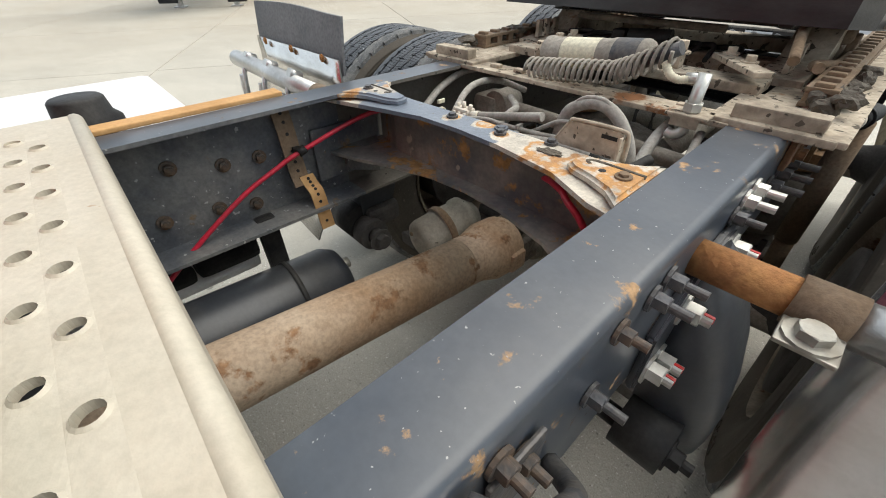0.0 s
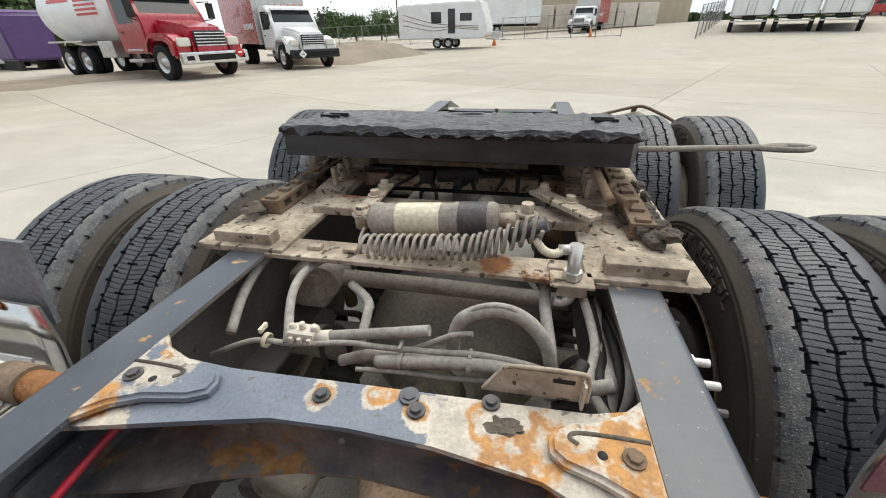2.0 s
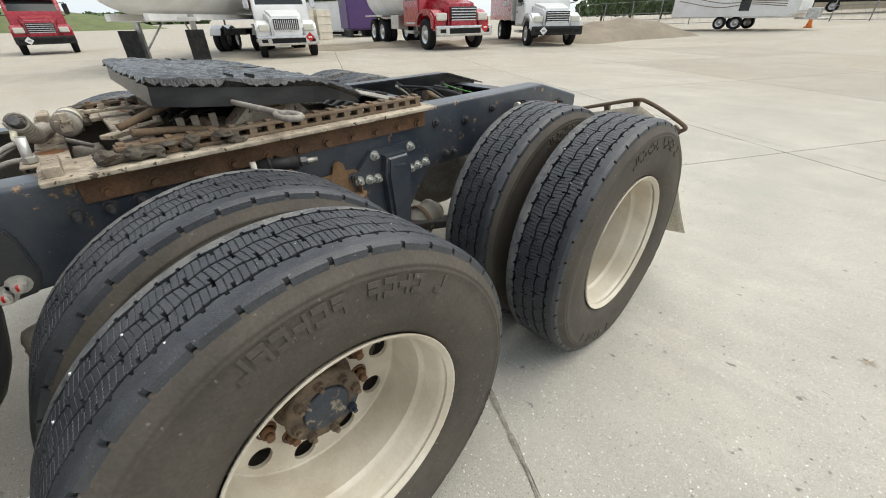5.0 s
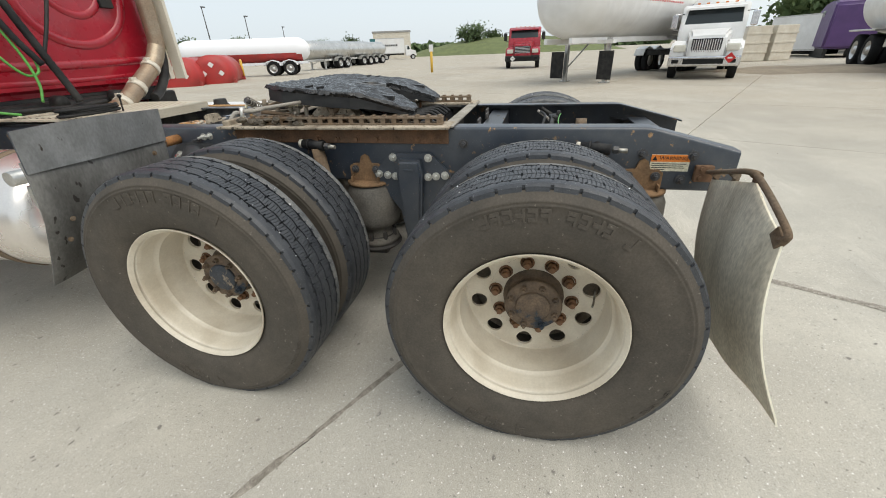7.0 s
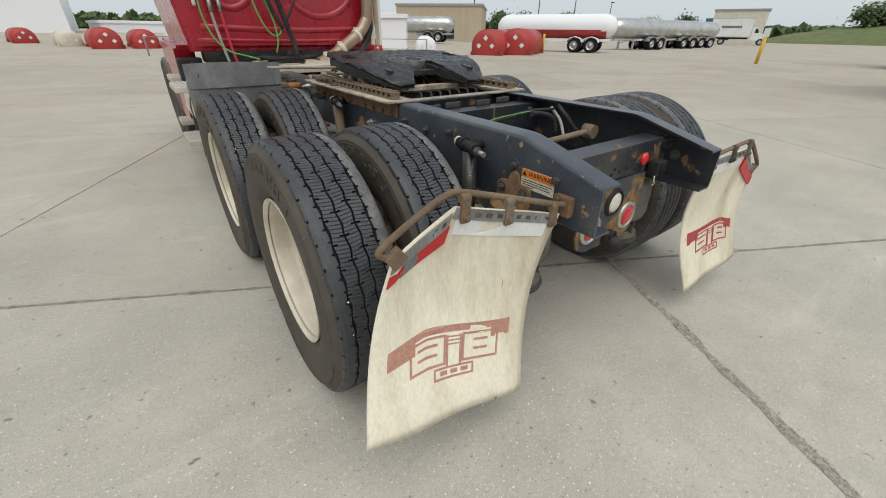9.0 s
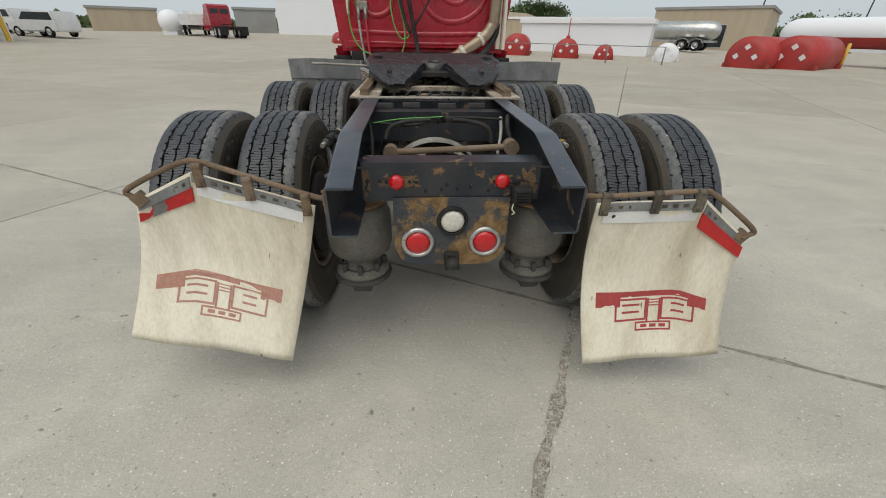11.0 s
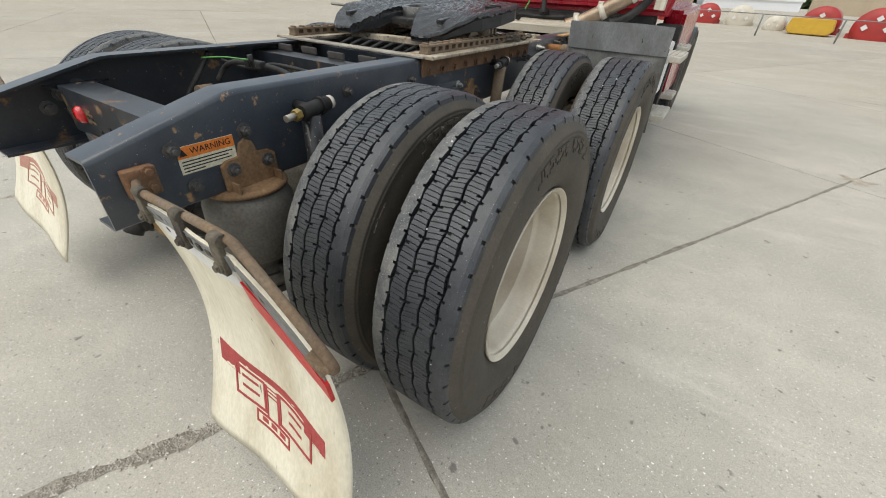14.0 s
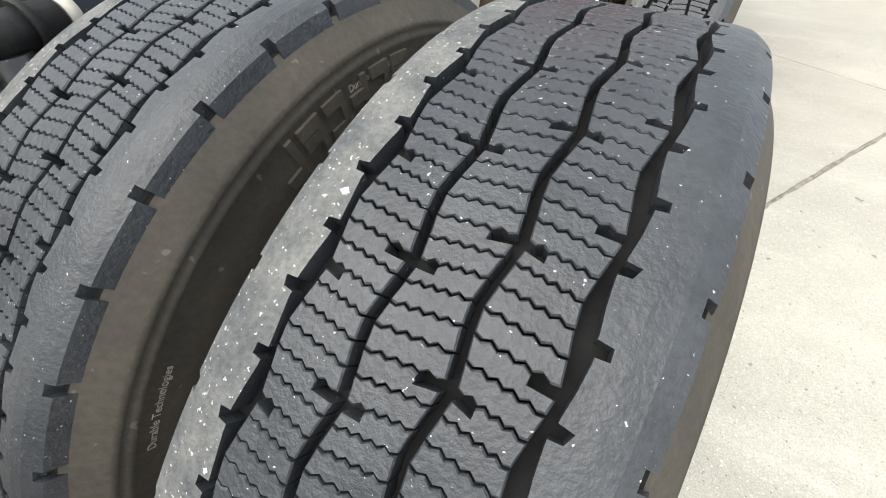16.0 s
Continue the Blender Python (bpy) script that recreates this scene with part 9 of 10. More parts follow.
# workshop with open bays; from there a row of pale and beige buildings
W0, W1 = Vector((-33.4, 5.8, 0)), Vector((-25.05, 27.4, 0))
W0.z = W1.z = 0.45
building("workshop", "white workshop with three open vehicle bays", W0, W1, 12, 4.9, "plainwhite", "plainwhite", bays=((10.6, 14.0, 4.2), (14.9, 18.3, 4.2), (19.1, 22.8, 4.2)))
wd = (W1 - W0).normalized()
wn_ = Vector((-wd.y, wd.x, 0))
bm = B()
lathe(bm, [(0.30, -0.12), (0.40, -0.14), (0.50, -0.11), (0.50, 0.11), (0.40, 0.14), (0.30, 0.12), (0.29, 0.05), (0.1, 0.02), (0.0, 0.02)], (0, 0, 0), (1, 0, 0.12), 28)
o = single("spare_tyre", bm, M["groove"], "used truck tyre leaning on the workshop wall", "tyre")
bm = B()
lathe(bm, [(0.285, -0.13), (0.24, -0.06), (0.17, -0.05), (0.15, -0.12), (0, -0.13)], (0, 0, 0), (1, 0, 0.12), 24)
lathe(bm, [(0.285, 0.13), (0.24, 0.06), (0.17, 0.05), (0.15, 0.12), (0, 0.13)], (0, 0, 0), (1, 0, 0.12), 24)
part("rim", bm, M["galv"], o, "pale grey steel rim")
q = W0 + wd * 9.5 - wn_ * 0.35
o.matrix_basis = pose(q.x, q.y, W0.z + 0.5, 0, 0, math.degrees(math.atan2(-wn_.y, -wn_.x)))
for s0 in (12.2, 16.6, 21.0):
    q = W0 + wd * s0 + wn_ * 4.5
    box_vehicle("truck_in_bay", "dark truck chassis standing inside the workshop", (q.x, q.y, W0.z), math.degrees(math.atan2(-wn_.y, -wn_.x)) - 90, (2.2, 5, 0.5), "black", "truck", None, (-1.2, -3.5), 0.9)
p = spot(128.9, 46, RIGHT_EYE)
v = empty("parked_car", "white sport utility car parked by the workshop", "car", p, "parked cars", 75)
bm = B()
prism(bm, [(-2.3, 0.35), (-2.35, 1.0), (-2.2, 1.7), (0.4, 1.75), (1.15, 1.15), (2.2, 1.0), (2.3, 0.35)], "x", -0.93, 0.93)
bmesh.ops.bevel(bm, geom=bm.edges[:], offset=0.1, segments=2, affect="EDGES")
part("body", smooth(bm), M["white"], v)
bm = B()
prism(bm, [(-2.1, 1.12), (-2.0, 1.6), (0.35, 1.64), (0.9, 1.15)], "x", -0.936, 0.936)
part("glass", bm, M["darkglass"], v)
road_wheels(v, (-0.85, 0.85), (-1.4, 1.45), 0.72)
copy_thing(v, pose(*spot(131.6, 52, RIGHT_EYE), 0, 0, 80))

# red tractor seen from behind, with tow truck and round tank
p = spot(111.8, 49, REAR_EYE)
v = empty("red_day_cab", "red day-cab tractor parked facing away", "truck", p, "parked trucks", 38)
bm = B()
prism(bm, [(0.6, 0.9), (0.6, 2.7), (0.9, 2.9), (2.0, 2.9), (2.6, 1.8), (3.6, 1.6), (3.7, 0.6), (2.0, 0.6)], "x", -1.0, 1.0)
bmesh.ops.bevel(bm, geom=bm.edges[:], offset=0.07, segments=2, affect="EDGES")
c_ = part("cab", smooth(bm), M["redpaint"], v)
bm = B()
for s in (-1, 1):
    box(bm, (s * 0.45, 0.585, 2.3), (0.7, 0.02, 0.42), 0.01)
part("rear_window", bm, M["darkglass"], c_)
bm = B()
for s in (-1, 1):
    box(bm, (s * 0.43, -1.2, 0.85), (0.09, 4.4, 0.26), 0.01)
box(bm, (0, -1.0, 1.15), (0.9, 0.9, 0.10), 0.02)
part("chassis", bm, M["black"], v)
road_wheels(v, (-1.05, -0.72, 0.72, 1.05), (-2.2, -0.9))
for s in (-1, 1):
    bm = B()
    box(bm, (s * 0.9, -3.0, 0.62), (0.7, 0.03, 0.75), 0.02)
    box(bm, (s * 0.9, -3.02, 0.45), (0.5, 0.01, 0.05))
    part("mud_flap", bm, M["black"], v)
p = spot(114.6, 56, REAR_EYE)
box_vehicle("service_truck", "white service truck with an orange light bar", p, 20, (2.2, 4, 1.0), "white", "truck", "white", (-2.8,), 0.9)
p = spot(117.0, 55, REAR_EYE)
bm = B()
lathe(bm, [(1.14 * math.sin(math.pi * k / 16), 1.14 * math.cos(math.pi * k / 16)) for k in range(17)], (0, 0, 1.2), (0, 0, 1), 40)
box(bm, (0, 0, 0.12), (1.4, 1.4, 0.4), 0.03)
o = single("round_tank", bm, M["plainwhite"], "white round tank on a low base", "tank")
o.matrix_basis = pose(*p)
building("white_hall", "tall plain white hall", spot(105.96, 62, REAR_EYE), spot(94.5, 60, REAR_EYE), 20, 9, "plainwhite", "plainwhite")
building("low_store", "low grey store building", spot(124, 75, REAR_EYE), spot(118.1, 75, REAR_EYE), 10, 2.6, "beige")
building("low_store", "low dark-roofed store building", spot(110.6, 70, REAR_EYE), spot(106.1, 70, REAR_EYE), 8, 2.9, "greywall")

# tank yard ahead
p0, p1 = Vector(spot(75.3, 37, REAR_EYE)), Vector(spot(60.1, 35, REAR_EYE))
building("white_fence_wall", "long smooth white wall behind the tanks", p0, p1, 2.5, 2.1, "plainwhite", "plainwhite")
hall = building("beige_hall", "long beige metal hall with a pale roof edge", spot(83.0, 68, REAR_EYE), spot(60.5, 66, REAR_EYE), 16, 3.0, "beige", "plainwhite")
bm = B()
prism(bm, [(0.1, 3.32), (4.2, 4.1), (9.5, 3.7), (9.5, 3.32)], "y", 0.2, 15.5)
part("gable", bm, M["beige"], hall)
building("beige_hall", "beige metal hall with a tall window", spot(60.4, 66, REAR_EYE), spot(49.6, 64, REAR_EYE), 16, 4.5, "beige", "greywall", windows=((7, 1.6, 3, 2.4),))
building("low_store", "low white store building before the trees", spot(92.0, 64, REAR_EYE), spot(83.6, 66, REAR_EYE), 8, 0.95, "plainwhite", "plainwhite")


def storage_tank(azm, r, radius, length, paint, rz, eye=REAR_EYE, post=True):
    p = spot(azm, r, eye)
    v = empty("storage_tank", f"{'red' if paint == 'redtank' else 'yellow' if paint == 'yellow' else 'white'} horizontal storage tank with diamond signs", "tank", p, "storage tanks", rz)
    bm = B()
    lathe(bm, [(0, -0.04), (radius * 0.6, -0.02), (radius, 0.06), (radius, length - 0.06), (radius * 0.6, length + 0.02), (0, length + 0.04)], (0, 0, radius * 0.5), (0, 1, 0), 32)
    t_ = part("tank", bm, M[paint], v)
    for x, z in ((0, 0.45), (-0.45, 0.0), (0.45, 0.0)):
        bm = B()
        k = radius * 0.16
        zc = radius * 0.55 + z * radius
        prism(bm, [(x * radius - k, zc), (x * radius, zc - k), (x * radius + k, zc), (x * radius, zc + k)], "y", -0.075, -0.06)
        part("diamond_sign", bm, M["white"], t_)
    bm = B()
    for y in (0.3, length - 0.3):
        box(bm, (0, y, 0.08), (radius * 2.2, 0.25, 0.26), 0.02)
    parts("cradle", bm, M[paint], v)
    if post:
        bm = B()
        cyl(bm, (0, 0.5, 1.45 * radius), (0, 0.5, 1.5 * radius + 1.1), 0.03, seg=8)
        cyl(bm, (0, 0.5, 1.45 * radius), (0, 0.5, 1.5 * radius + 0.15), 0.12, seg=12)
        part("vent_pipe", bm, M[paint], v)
    return v


for azm, r, rad, ln, paint, rz in ((69.3, 29, 0.76, 3.5, "redtank", -20), (64.75, 29, 0.55, 3.2, "redtank", -25), (75.7, 30, 0.88, 3.2, "redtank", -18), (57.8, 30, 0.68, 2.5, "plainwhite", -30),
                                  (50.1, 28, 1.0, 4.5, "redtank", -62), (46.2, 29, 1.05, 4.5, "redtank", -60), (83.3, 31, 0.45, 2.4, "cream", -8), (79.9, 31.5, 0.82, 3.2, "redtank", -10), (86.5, 33, 0.7, 3, "cream", 0), (89.5, 33, 0.7, 3, "redtank", 5),
                                  (92.8, 33, 0.75, 3, "redtank", 8), (95.5, 36, 0.6, 2.5, "cream", 10), (98.5, 40, 0.6, 2.5, "redtank", 15)):
    storage_tank(azm, r, rad, ln, paint, rz, REAR_EYE, azm == 69.3)
p = spot(80.2, 29.6, REAR_EYE)
bm = B()
prism(bm, [(-0.78, 0.03), (0.78, 0.03), (0.95, 0.22), (0.85, 0.72), (-0.85, 0.72), (-0.95, 0.22)], "y", 0, 1.1)
bmesh.ops.bevel(bm, geom=bm.edges[:], offset=0.04, segments=2, affect="EDGES")
o = single("yellow_tank_box", bm, M["yellow"], "low yellow steel container before a red tank", "container")
o.matrix_basis = pose(*p, 0, 0, -10)
fence("pipe_rail", "thin galvanised pipe rail before the tanks", spot(90, 27.5, REAR_EYE), spot(58, 27, REAR_EYE), 0.9, 5, False)
p, q = Vector(spot(60.3, 52, REAR_EYE)), Vector(spot(53.4, 50, REAR_EYE))
d = (q - p).normalized()
tank_trailer("silver_trailer", "polished silver tank trailer", tuple(p), turn_to(-d.x, -d.y), 6.5, 0.85, 1.75, "silver", None, True, False, band=False)


def bollard(at, sign=False):
    bm = B()
    cyl(bm, (0, 0, 0), (0, 0, 1.2), 0.085, seg=14)
    lathe(bm, [(0.085, 0), (0.06, 0.05), (0, 0.07)], (0, 0, 1.2), (0, 0, 1), 14)
    o = single("bollard", bm, M["yellow"], "yellow-painted upright steel bollard", "bollard", "bollards")
    o.matrix_basis = pose(*at)
    if sign:
        bm = B()
        box(bm, (0, 0, 1.45), (0.03, 0.28, 0.42), 0.005)
        cyl(bm, (0, 0, 1.2), (0, 0, 1.4), 0.03, seg=8)
        part("sign_plate", bm, M["white"], o)
    return o


bollard((24.0, 20.4, 0)), bollard((25.6, 7.0, 0), True)


def light_pole(azm, r, h, eye=LEFT_EYE):
    p = spot(azm, r, eye)
    v = empty("light_pole", "tall dark yard light pole", "light pole", p, "light poles")
    bm = B()
    cyl(bm, (0, 0, 0), (0, 0, h), 0.10, 0.06, 10)
    part("mast", bm, M["drum"], v)
    bm = B()
    box(bm, (0.25, 0, h), (0.7, 0.3, 0.14), 0.03)
    part("lamp_head", bm, M["drum"], v)


for azm, r, h in ((40.1, 75, 8.2), (35.9, 80, 7.4), (32.0, 95, 6.6)):
    light_pole(azm, r, h)
light_pole(50.5, 70, 9.0, REAR_EYE)
for azm in (-16, -21, -27, -70.5):
    p = spot(azm, 70, LEFT_EYE)
    bm = B()
    cyl(bm, (0, 0, 0), (0, 0, 7.8), 0.12, 0.08, 8)
    box(bm, (0, 0, 7.2), (0.1, 1.8, 0.1), 0.01)
    o = single("utility_pole", bm, M["bark"], "wooden utility pole with a cross arm", "utility pole", "utility poles")
    o.matrix_basis = pose(*p)

# far halls
building("far_hall", "far pale flat-roofed hall", spot(26, 150, LEFT_EYE), spot(17, 150, LEFT_EYE), 20, 4.2, "cream", windows=tuple((4 + 3.5 * k, 2.2, 1.2, 1.2) for k in range(6)))
building("far_hall", "far beige low metal hall", spot(21.2, 95, LEFT_EYE), spot(16.4, 95, LEFT_EYE), 12, 5.0, "cream", windows=((2.5, 1.5, 1.5, 2.0),))
building("far_hall", "far grey hall with pitched roofs", spot(36, 170, LEFT_EYE), spot(27, 170, LEFT_EYE), 20, 4.0, "greywall")
building("far_hall", "far white shed on the bank", spot(11.0, 120, LEFT_EYE), spot(8.0, 120, LEFT_EYE), 8, 2.2, "white")
building("big_beige_hall", "large beige hall with a row of upper windows", spot(-83.5, 70, HIGH_EYE), spot(-107, 66, HIGH_EYE), 25, 9, "beige", windows=tuple((2 + 3.2 * k, 5.2, 1.8, 1.6) for k in range(4)))
building("brick_hall", "low brick building with a flat roof", spot(-121.5, 85, HIGH_EYE), spot(-136, 80, HIGH_EYE), 14, 3.4, "brick", "brick")
box_vehicle("van_trailer", "white trailer parked behind the gate", spot(-90.5, 55, HIGH_EYE), 95, (2.4, 7, 2.6), "white", "trailer", None, (-5,), 1.0, "van trailers")
medium_truck("delivery_van", "white delivery truck with a red box behind the gate", spot(-95.5, 50, HIGH_EYE), -20, "white", "bars", "box", True)
for k in range(6):
    bm = B()
    box(bm, (0, 0, 1.2), (2.2, 2.2, 2.4), 0.04)
    for z in (0.5, 1.2, 1.9):
        box(bm, (0, 0, z), (2.26, 2.26, 0.12), 0.01)
    o = single("tall_crate", bm, M["cream"], "large pale crate standing by the hall", "crate", "crates")
    c = spot(-102.5, 60, HIGH_EYE)
    o.matrix_basis = pose(c[0] + 2.4 * k, c[1] + 0.2 * k, c[2], 0, 0, 5)

# grass bank and trees
bm = B()
c = spot(3.5, 125, LEFT_EYE)
rows = []
for i in range(25):
    row = []
    for j in range(9):
        x, y = c[0] + (j - 4) * 6, c[1] + (i - 12) * 2.4
        f, g = 1 - ((j - 4) / 4.0) ** 2, max(0, math.cos((i - 12) / 12 * math.pi / 2))
        row.append(bm.verts.new((x, y, -0.3 + 4.4 * f * g ** 0.7 + 0.2 * noise.noise(Vector((x * 0.2, y * 0.2, 0))))))
    rows.append(row)
for A, C in zip(rows, rows[1:]):
    for j in range(8):
        bm.faces.new((A[j], A[j + 1], C[j + 1], C[j])).smooth = True
bmesh.ops.recalc_face_normals(bm, faces=bm.faces)
single("grass_bank", bm, M["grass"], "low green grass bank in the distance", "bank", kind="stuff")


def tree_meshes(seed, leaves=2600):
    rnd = random.Random(seed)
    bm = B()
    tips = []
    tube(bm, [(0, 0, 0), (0.05, 0, 1.2), (0.0, 0.05, 2.2), (0.05, 0, 3.2)], 0.16, 8)
    for k in range(12):
        a, z = rnd.uniform(0, 6.28), rnd.uniform(0.9, 2.9)
        L2 = rnd.uniform(1.0, 1.9)
        e = Vector((math.cos(a) * L2, math.sin(a) * L2, z + rnd.uniform(0.5, 1.5)))
        tube(bm, [(0, 0, z), (e * 0.5).lerp(Vector((0, 0, z + 0.3)), 0.4), e], 0.05, 6)
        tips.append(e)
    tips += [Vector((0, 0, 4.1)), Vector((0.3, 0, 3.4)), Vector((-0.3, 0.2, 2.8)), Vector((0, -0.4, 2.2))]
    trunk = mesh_of(bm, "trunk", M["bark"])
    V, F = [], []
    for k in range(leaves):
        c = rnd.choice(tips) + Vector((rnd.gauss(0, 0.60), rnd.gauss(0, 0.60), rnd.gauss(0, 0.55)))
        s = rnd.uniform(0.13, 0.30)
        u = Vector((rnd.gauss(0, 1), rnd.gauss(0, 1), rnd.gauss(0, 1))).normalized()
        w = u.orthogonal().normalized()
        i = len(V)
        V += [c + u * s, c + w * s * 0.6, c - u * s, c - w * s * 0.6 + Vector((0, 0, 0.05))]
        F.append((i, i + 1, i + 2, i + 3))
    me = bpy.data.meshes.new("crown")
    me.from_pydata([tuple(v) for v in V], [], F)
    me.materials.append(M["leaf"])
    return trunk, me


TREES = [tree_meshes(k) for k in (1, 2, 3)]


def tree(azm, r, h, eye=LEFT_EYE, k=0):
    p = spot(azm, r, eye)
    v = empty("tree", "leafy green deciduous tree", "tree", p, "trees", (azm * 37) % 360)
    v.scale = (h / 4.6,) * 3
    sub("trunk", TREES[k % 3][0], v)
    sub("crown", TREES[k % 3][1], v)


rnd = random.Random(5)
for k in range(5):
    tree(-28 - 1.4 * k + rnd.uniform(-0.5, 0.5), 46 + rnd.uniform(-3, 6), rnd.uniform(3.8, 6.0), LEFT_EYE, k)
for k in range(4):
    tree(-64 - 3.2 * k, 62, rnd.uniform(3.0, 4.2), HIGH_EYE, k)
tree(8.6, 118, 6.5, LEFT_EYE, 1), tree(5.5, 121, 5.0, LEFT_EYE, 2)
for azm in (42.6, 42.0, 38.2, 37.2, 28.0, 24.2):
    tree(azm, 135, rnd.uniform(4.5, 6), LEFT_EYE, int(azm))
for azm in (52.5, 50.0, 46.6, 44.0):
    tree(azm, 120, rnd.uniform(4.2, 5.6), REAR_EYE, int(azm))
for azm in (76.0, 74.5, 73.0, 71.8):
    tree(azm, 95, rnd.uniform(5, 6.2), REAR_EYE, int(azm))


def woods(name, az0, az1, r, h, eye):
    """A far belt of wood: many small leaf clumps."""
    rw = random.Random(int(az0 * 10))
    V, F = [], []
    n_ = int(abs(az1 - az0) * 190)
    for k in range(n_):
        azm = az0 + (az1 - az0) * rw.random()
        x, y, z = spot(azm, r + rw.uniform(-8, 8), eye)
        top = h * (0.65 + 0.5 * noise.noise(Vector((azm * 0.9, 1.0, 0))) + 0.25 * noise.noise(Vector((azm * 3.1, 2.0, 0))))
        c = Vector((x, y, z + top * rw.random() ** 0.6))
        s = rw.uniform(0.5, 1.3) * r / 160
        u = Vector((rw.gauss(0, 1), rw.gauss(0, 1), rw.gauss(0, 1))).normalized()
        w = u.orthogonal().normalized()
        i = len(V)
        V += [c + u * s, c + w * s, c - u * s, c - w * s]
        F.append((i, i + 1, i + 2, i + 3))
    me = bpy.data.meshes.new(name)
    me.from_pydata([tuple(v) for v in V], [], F)
    me.materials.append(M["leaf"])
    tagged(new(name, me), "far belt of green woodland on the horizon", "woods", kind="stuff")


woods("far_woods", -15, 50, 230, 5.5, LEFT_EYE)
woods("far_woods", 40, 100, 230, 7.0, REAR_EYE)
woods("far_woods", 104, 160, 230, 5.0, REAR_EYE)
woods("far_woods", -140, -60, 200, 5.0, HIGH_EYE)

# ---- concrete slabs ----
floor = empty("pavement", "pale concrete yard paving in large square slabs with dark joints", "pavement")
floor["kind"] = "structure"
bm = B()
h = SLAB / 2
jn = 0.0065
ring_lo, ring_hi = [], []
per = 64
for sx, sy in ((-1, -1), (1, -1), (1, 1), (-1, 1)):
    for k in range(per):
        f = k / per
        dx, dy = {(-1, -1): (1, 0), (1, -1): (0, 1), (1, 1): (-1, 0), (-1, 1): (0, -1)}[(sx, sy)]
        w = jn + 0.005 * noise.noise(Vector((sx * 3 + f * 19, sy * 5, 0.5))) + 0.004 * noise.noise(Vector((sx * 3 + f * 60, sy * 5, 1.5)))
        x, y = sx * (h - w) + dx * f * 2 * (h - w), sy * (h - w) + dy * f * 2 * (h - w)
        ring_hi.append(bm.verts.new((x * 0.9985, y * 0.9985, 0)))
        ring_lo.append(bm.verts.new((x, y, -0.008)))
deep = [bm.verts.new((v.co.x, v.co.y, -0.06)) for v in ring_lo]
k = len(ring_hi)
bm.faces.new(ring_hi)
for A, C in ((ring_lo, ring_hi), (deep, ring_lo)):
    for i in range(k):
        bm.faces.new((A[i], A[(i + 1) % k], C[(i + 1) % k], C[i]))
slab_me = mesh_of(bm, "slab", M["concrete"])
HALF = 5
for a in range(-HALF, HALF + 1):
    for b in range(-HALF, HALF + 1):
        p = yard((a + 0.5) * SLAB, (b + 0.5) * SLAB)
        o = new("slab", slab_me)
        o.parent = floor
        o.matrix_basis = Matrix.Translation(p) @ Matrix.Rotation(YARD + (math.pi / 2) * ((a * 3 + b) % 4), 4, "Z")
# beyond the single slabs the paving runs on as one sheet that lifts towards the far sides
bm = B()
RAD = [0, 8, 16, 20, 22, 24, 26, 28, 30, 33, 36, 40, 45, 50, 56, 62, 75, 100, 150, 250, 500, 1500]
N_AZ = 144
rings = []
for r in RAD:
    if r == 0:
        rings.append([bm.verts.new((0, 0, -0.08))] * N_AZ)
        continue
    ring = []
    for k in range(N_AZ):
        a = 2 * math.pi * k / N_AZ
        x, y = r * math.cos(a), r * math.sin(a)
        ring.append(bm.verts.new((x, y, gh(x, y) - (0.08 if r < 21 else 0.012))))
    rings.append(ring)
for A, C in zip(rings, rings[1:]):
    for i in range(N_AZ):
        j = (i + 1) % N_AZ
        q = list(dict.fromkeys((A[i], C[i], C[j], A[j])))
        bm.faces.new(q).smooth = True
tagged(part("far_paving", bm, M["concrete"], floor), kind="stuff")


# grit and pebbles in the joints near the tractor, and a few spalled patches
rg = random.Random(11)


def grit(name, centre, half, label):
    """A thin uneven bed of grit along a line."""
    bm = B()
    prev = None
    for i, c in enumerate(centre):
        d = (centre[min(i + 1, len(centre) - 1)] - centre[max(i - 1, 0)]).normalized()
        nrm = Vector((-d.y, d.x, 0))
        w = half * (1 + 0.9 * noise.noise(c * 6.0) + 0.5 * noise.noise(c * 23.0))
        o = nrm * (half * 0.5 * noise.noise(c * 4.0 + Vector((5, 0, 0))))
        row = [bm.verts.new(c + o - nrm * max(w, 0.004) + Vector((0, 0, 0.0016))), bm.verts.new(c + o + Vector((0, 0, 0.004))), bm.verts.new(c + o + nrm * max(w, 0.004) + Vector((0, 0, 0.0016)))]
        if prev:
            for k in range(2):
                bm.faces.new((prev[k], prev[k + 1], row[k + 1], row[k]))
        prev = row
    bmesh.ops.recalc_face_normals(bm, faces=bm.faces)
    return tagged(part(name, bm, M["gritbed"], floor, label), kind="stuff")


def line(a0, b0, a1, b1, step=0.012):
    p, q = yard(a0, b0), yard(a1, b1)
    n_ = max(2, int((q - p).length / step))
    return [p.lerp(q, i / n_) + Vector((0, 0, 0)) for i in range(n_ + 1)]


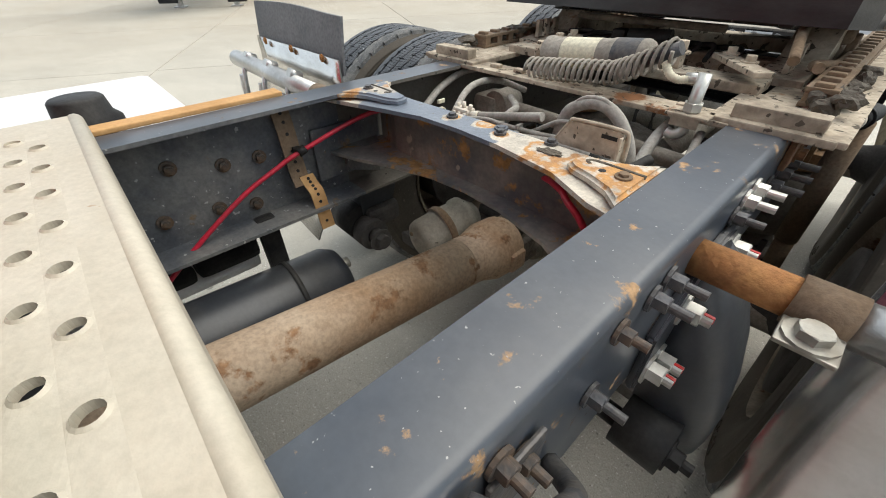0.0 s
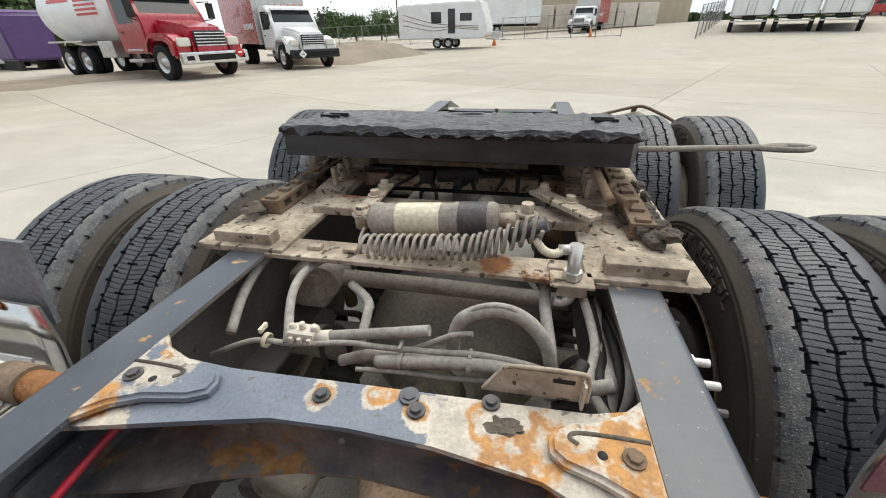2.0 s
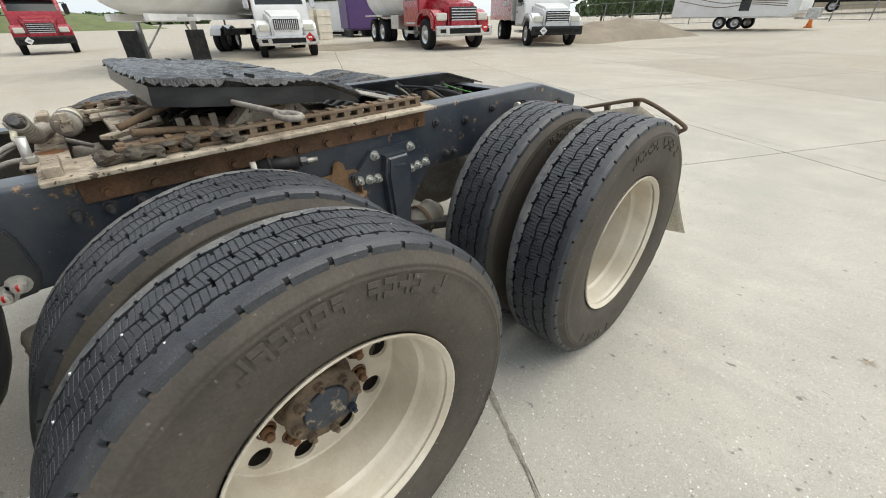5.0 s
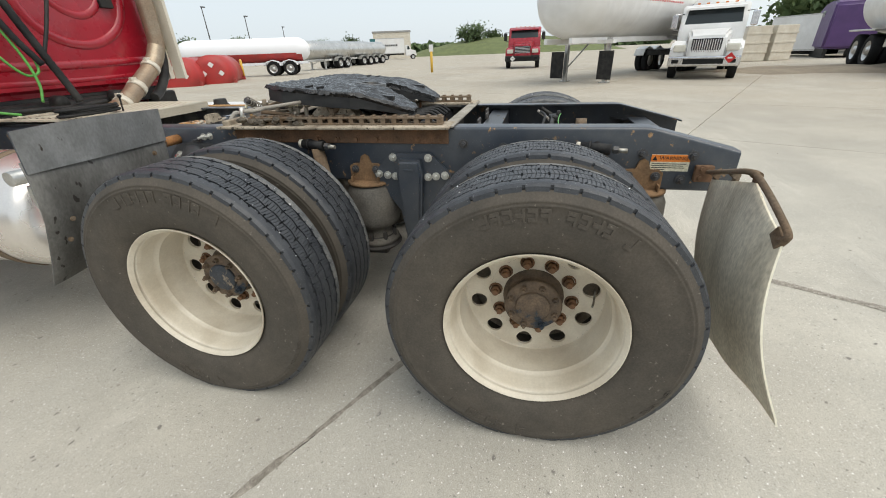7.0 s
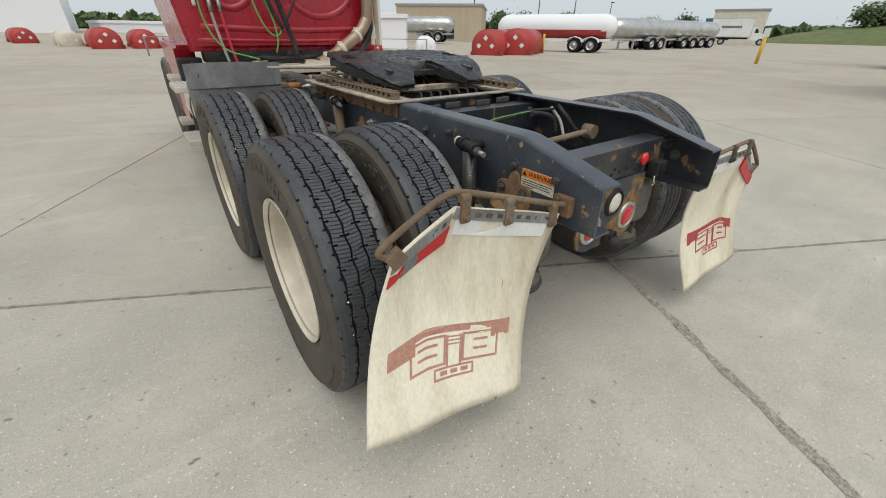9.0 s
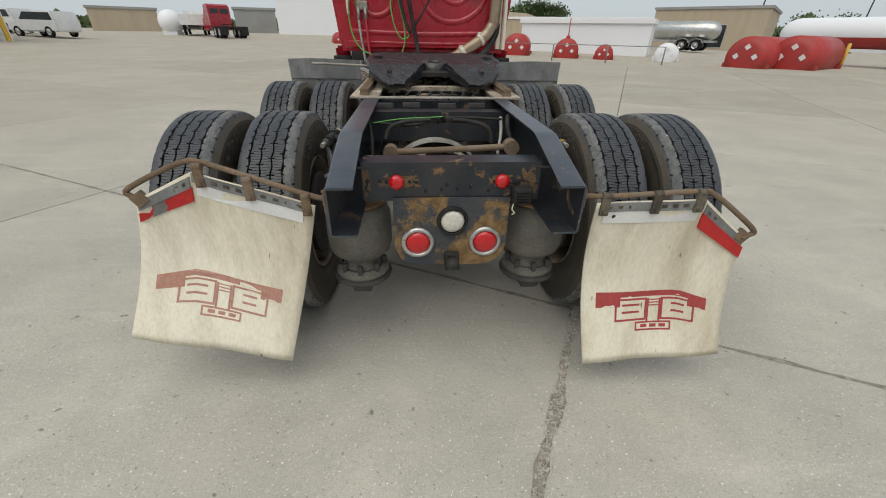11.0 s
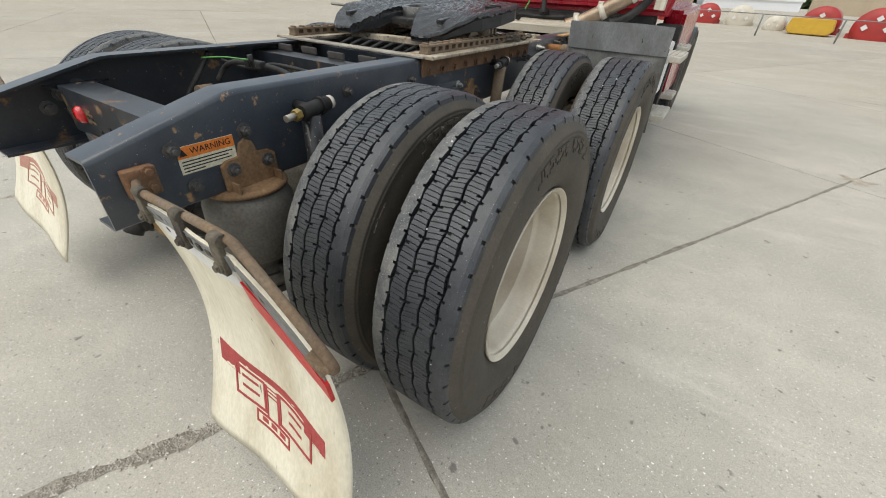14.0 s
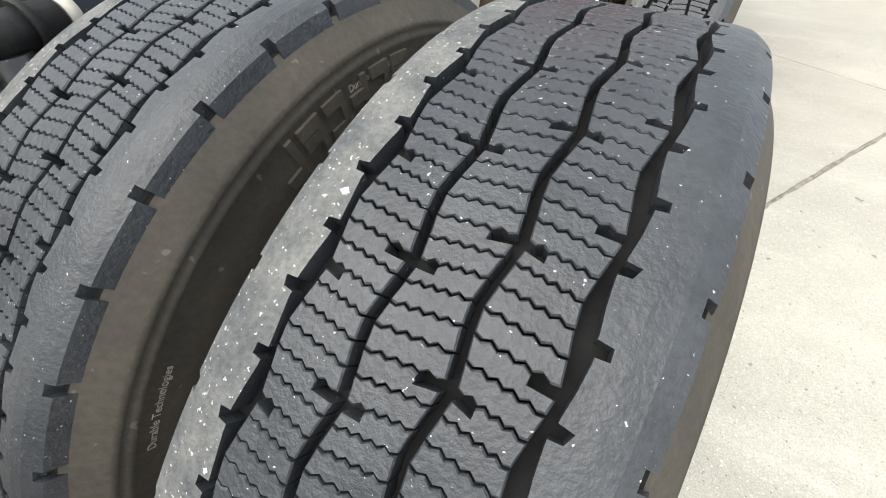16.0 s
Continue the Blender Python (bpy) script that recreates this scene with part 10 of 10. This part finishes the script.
wide = line(0, -2.6, 0, 0.15)
thin = [line(0, 0.15, 0, 4.5, 0.03), line(-6, 0, 0, 0, 0.03), line(0, 0, 3.5, 0, 0.03), line(-4.5, -4.5, -4.5, 4.5, 0.05), line(-4.5, -4.5, 4.5, -4.5, 0.05)]
grit("grit_bed", wide, 0.022, "grit-filled wide crack with crumbled edges")
for t_ in thin[:3]:
    grit("grit_bed", t_, 0.0115, "grit lying in the joint")
V, F = [], []
for pts, half, per_m, lo, hi in [(wide, 0.021, 1700, 0.002, 0.0068)] + [(t_, 0.011, 700, 0.0018, 0.0050) for t_ in thin]:
    L = (pts[-1] - pts[0]).length
    d = (pts[-1] - pts[0]).normalized()
    nrm = Vector((-d.y, d.x, 0))
    for k in range(int(L * per_m)):
        c = pts[0].lerp(pts[-1], rg.random())
        w = half * (1 + 0.9 * noise.noise(c * 6.0))
        r = rg.uniform(lo, hi)
        c = c + nrm * (half * 0.5 * noise.noise(c * 4.0 + Vector((5, 0, 0))) + rg.gauss(0, 0.5) * w) + Vector((0, 0, 0.002 if half > 0.015 else -0.0015))
        i = len(V)
        V += [tuple(c + Vector(q) * r * rg.uniform(0.7, 1.3)) for q in ((1, 0, 0), (0, 1, 0), (-1, 0, 0), (0, -1, 0), (0.2, 0.1, 0.8))]
        F += [(i, i + 1, i + 4), (i + 1, i + 2, i + 4), (i + 2, i + 3, i + 4), (i + 3, i, i + 4)]
me = bpy.data.meshes.new("joint_gravel")
me.from_pydata(V, [], F)
me.materials.append(M["gravel"])
o = new("joint_gravel", me)
o.parent = floor
tagged(o, "small pale pebbles lying in the joints", kind="stuff")
for x, y, r, st in ((-8.47, 4.53, 0.26, 2.2), (-15.1, 8.0, 0.30, 2.5), (-13.0, 12.8, 0.22, 2.5), (2.88, 3.75, 0.11, 1.6), (-2.13, -0.68, 0.035, 1.5), (3.76, 8.49, 0.06, 9.0), (-7.8, -7.26, 0.22, 1.5), (-10.5, 7.4, 0.14, 2.5), (-6.0, 9.5, 0.07, 5.0)):
    bm = B()
    c = bm.verts.new((0, 0, 0.004))
    ring = []
    for k in range(90):
        a = 2 * math.pi * k / 90
        rr = r * max(0.12, 0.55 + 1.1 * noise.noise(Vector((math.cos(a) * 1.6, math.sin(a) * 1.6, x))) + 0.75 * noise.noise(Vector((math.cos(a) * 6, math.sin(a) * 6, x))))
        ring.append(bm.verts.new((rr * math.cos(a) * st, rr * math.sin(a), 0.0015)))
    for k in range(90):
        bm.faces.new((c, ring[k], ring[(k + 1) % 90]))
    ob = part("spalled_patch", bm, M["spall"], floor)
    ob.matrix_basis = pose(x, y, 0, 0, 0, math.degrees(YARD) + 8)

# loose grit lying about on the paving
V, F = [], []
for k in range(1500):
    a, r = rg.uniform(0, 2 * math.pi), 1.2 + 5.0 * rg.random() ** 0.8
    c = Vector((r * math.cos(a), r * math.sin(a) - 0.2, 0.001))
    q_ = rg.uniform(0.0012, 0.0042) if rg.random() < 0.93 else rg.uniform(0.005, 0.009)
    i = len(V)
    V += [tuple(c + Vector(q) * q_ * rg.uniform(0.6, 1.4)) for q in ((1, 0, 0), (0, 1, 0), (-1, 0, 0), (0, -1, 0), (0.2, 0.1, 0.7))]
    F += [(i, i + 1, i + 4), (i + 1, i + 2, i + 4), (i + 2, i + 3, i + 4), (i + 3, i, i + 4)]
me = bpy.data.meshes.new("loose_grit")
me.from_pydata(V, [], F)
me.materials.append(M["gravel"])
o = new("loose_grit", me)
o.parent = floor
tagged(o, "scattered small stones on the paving", kind="stuff")
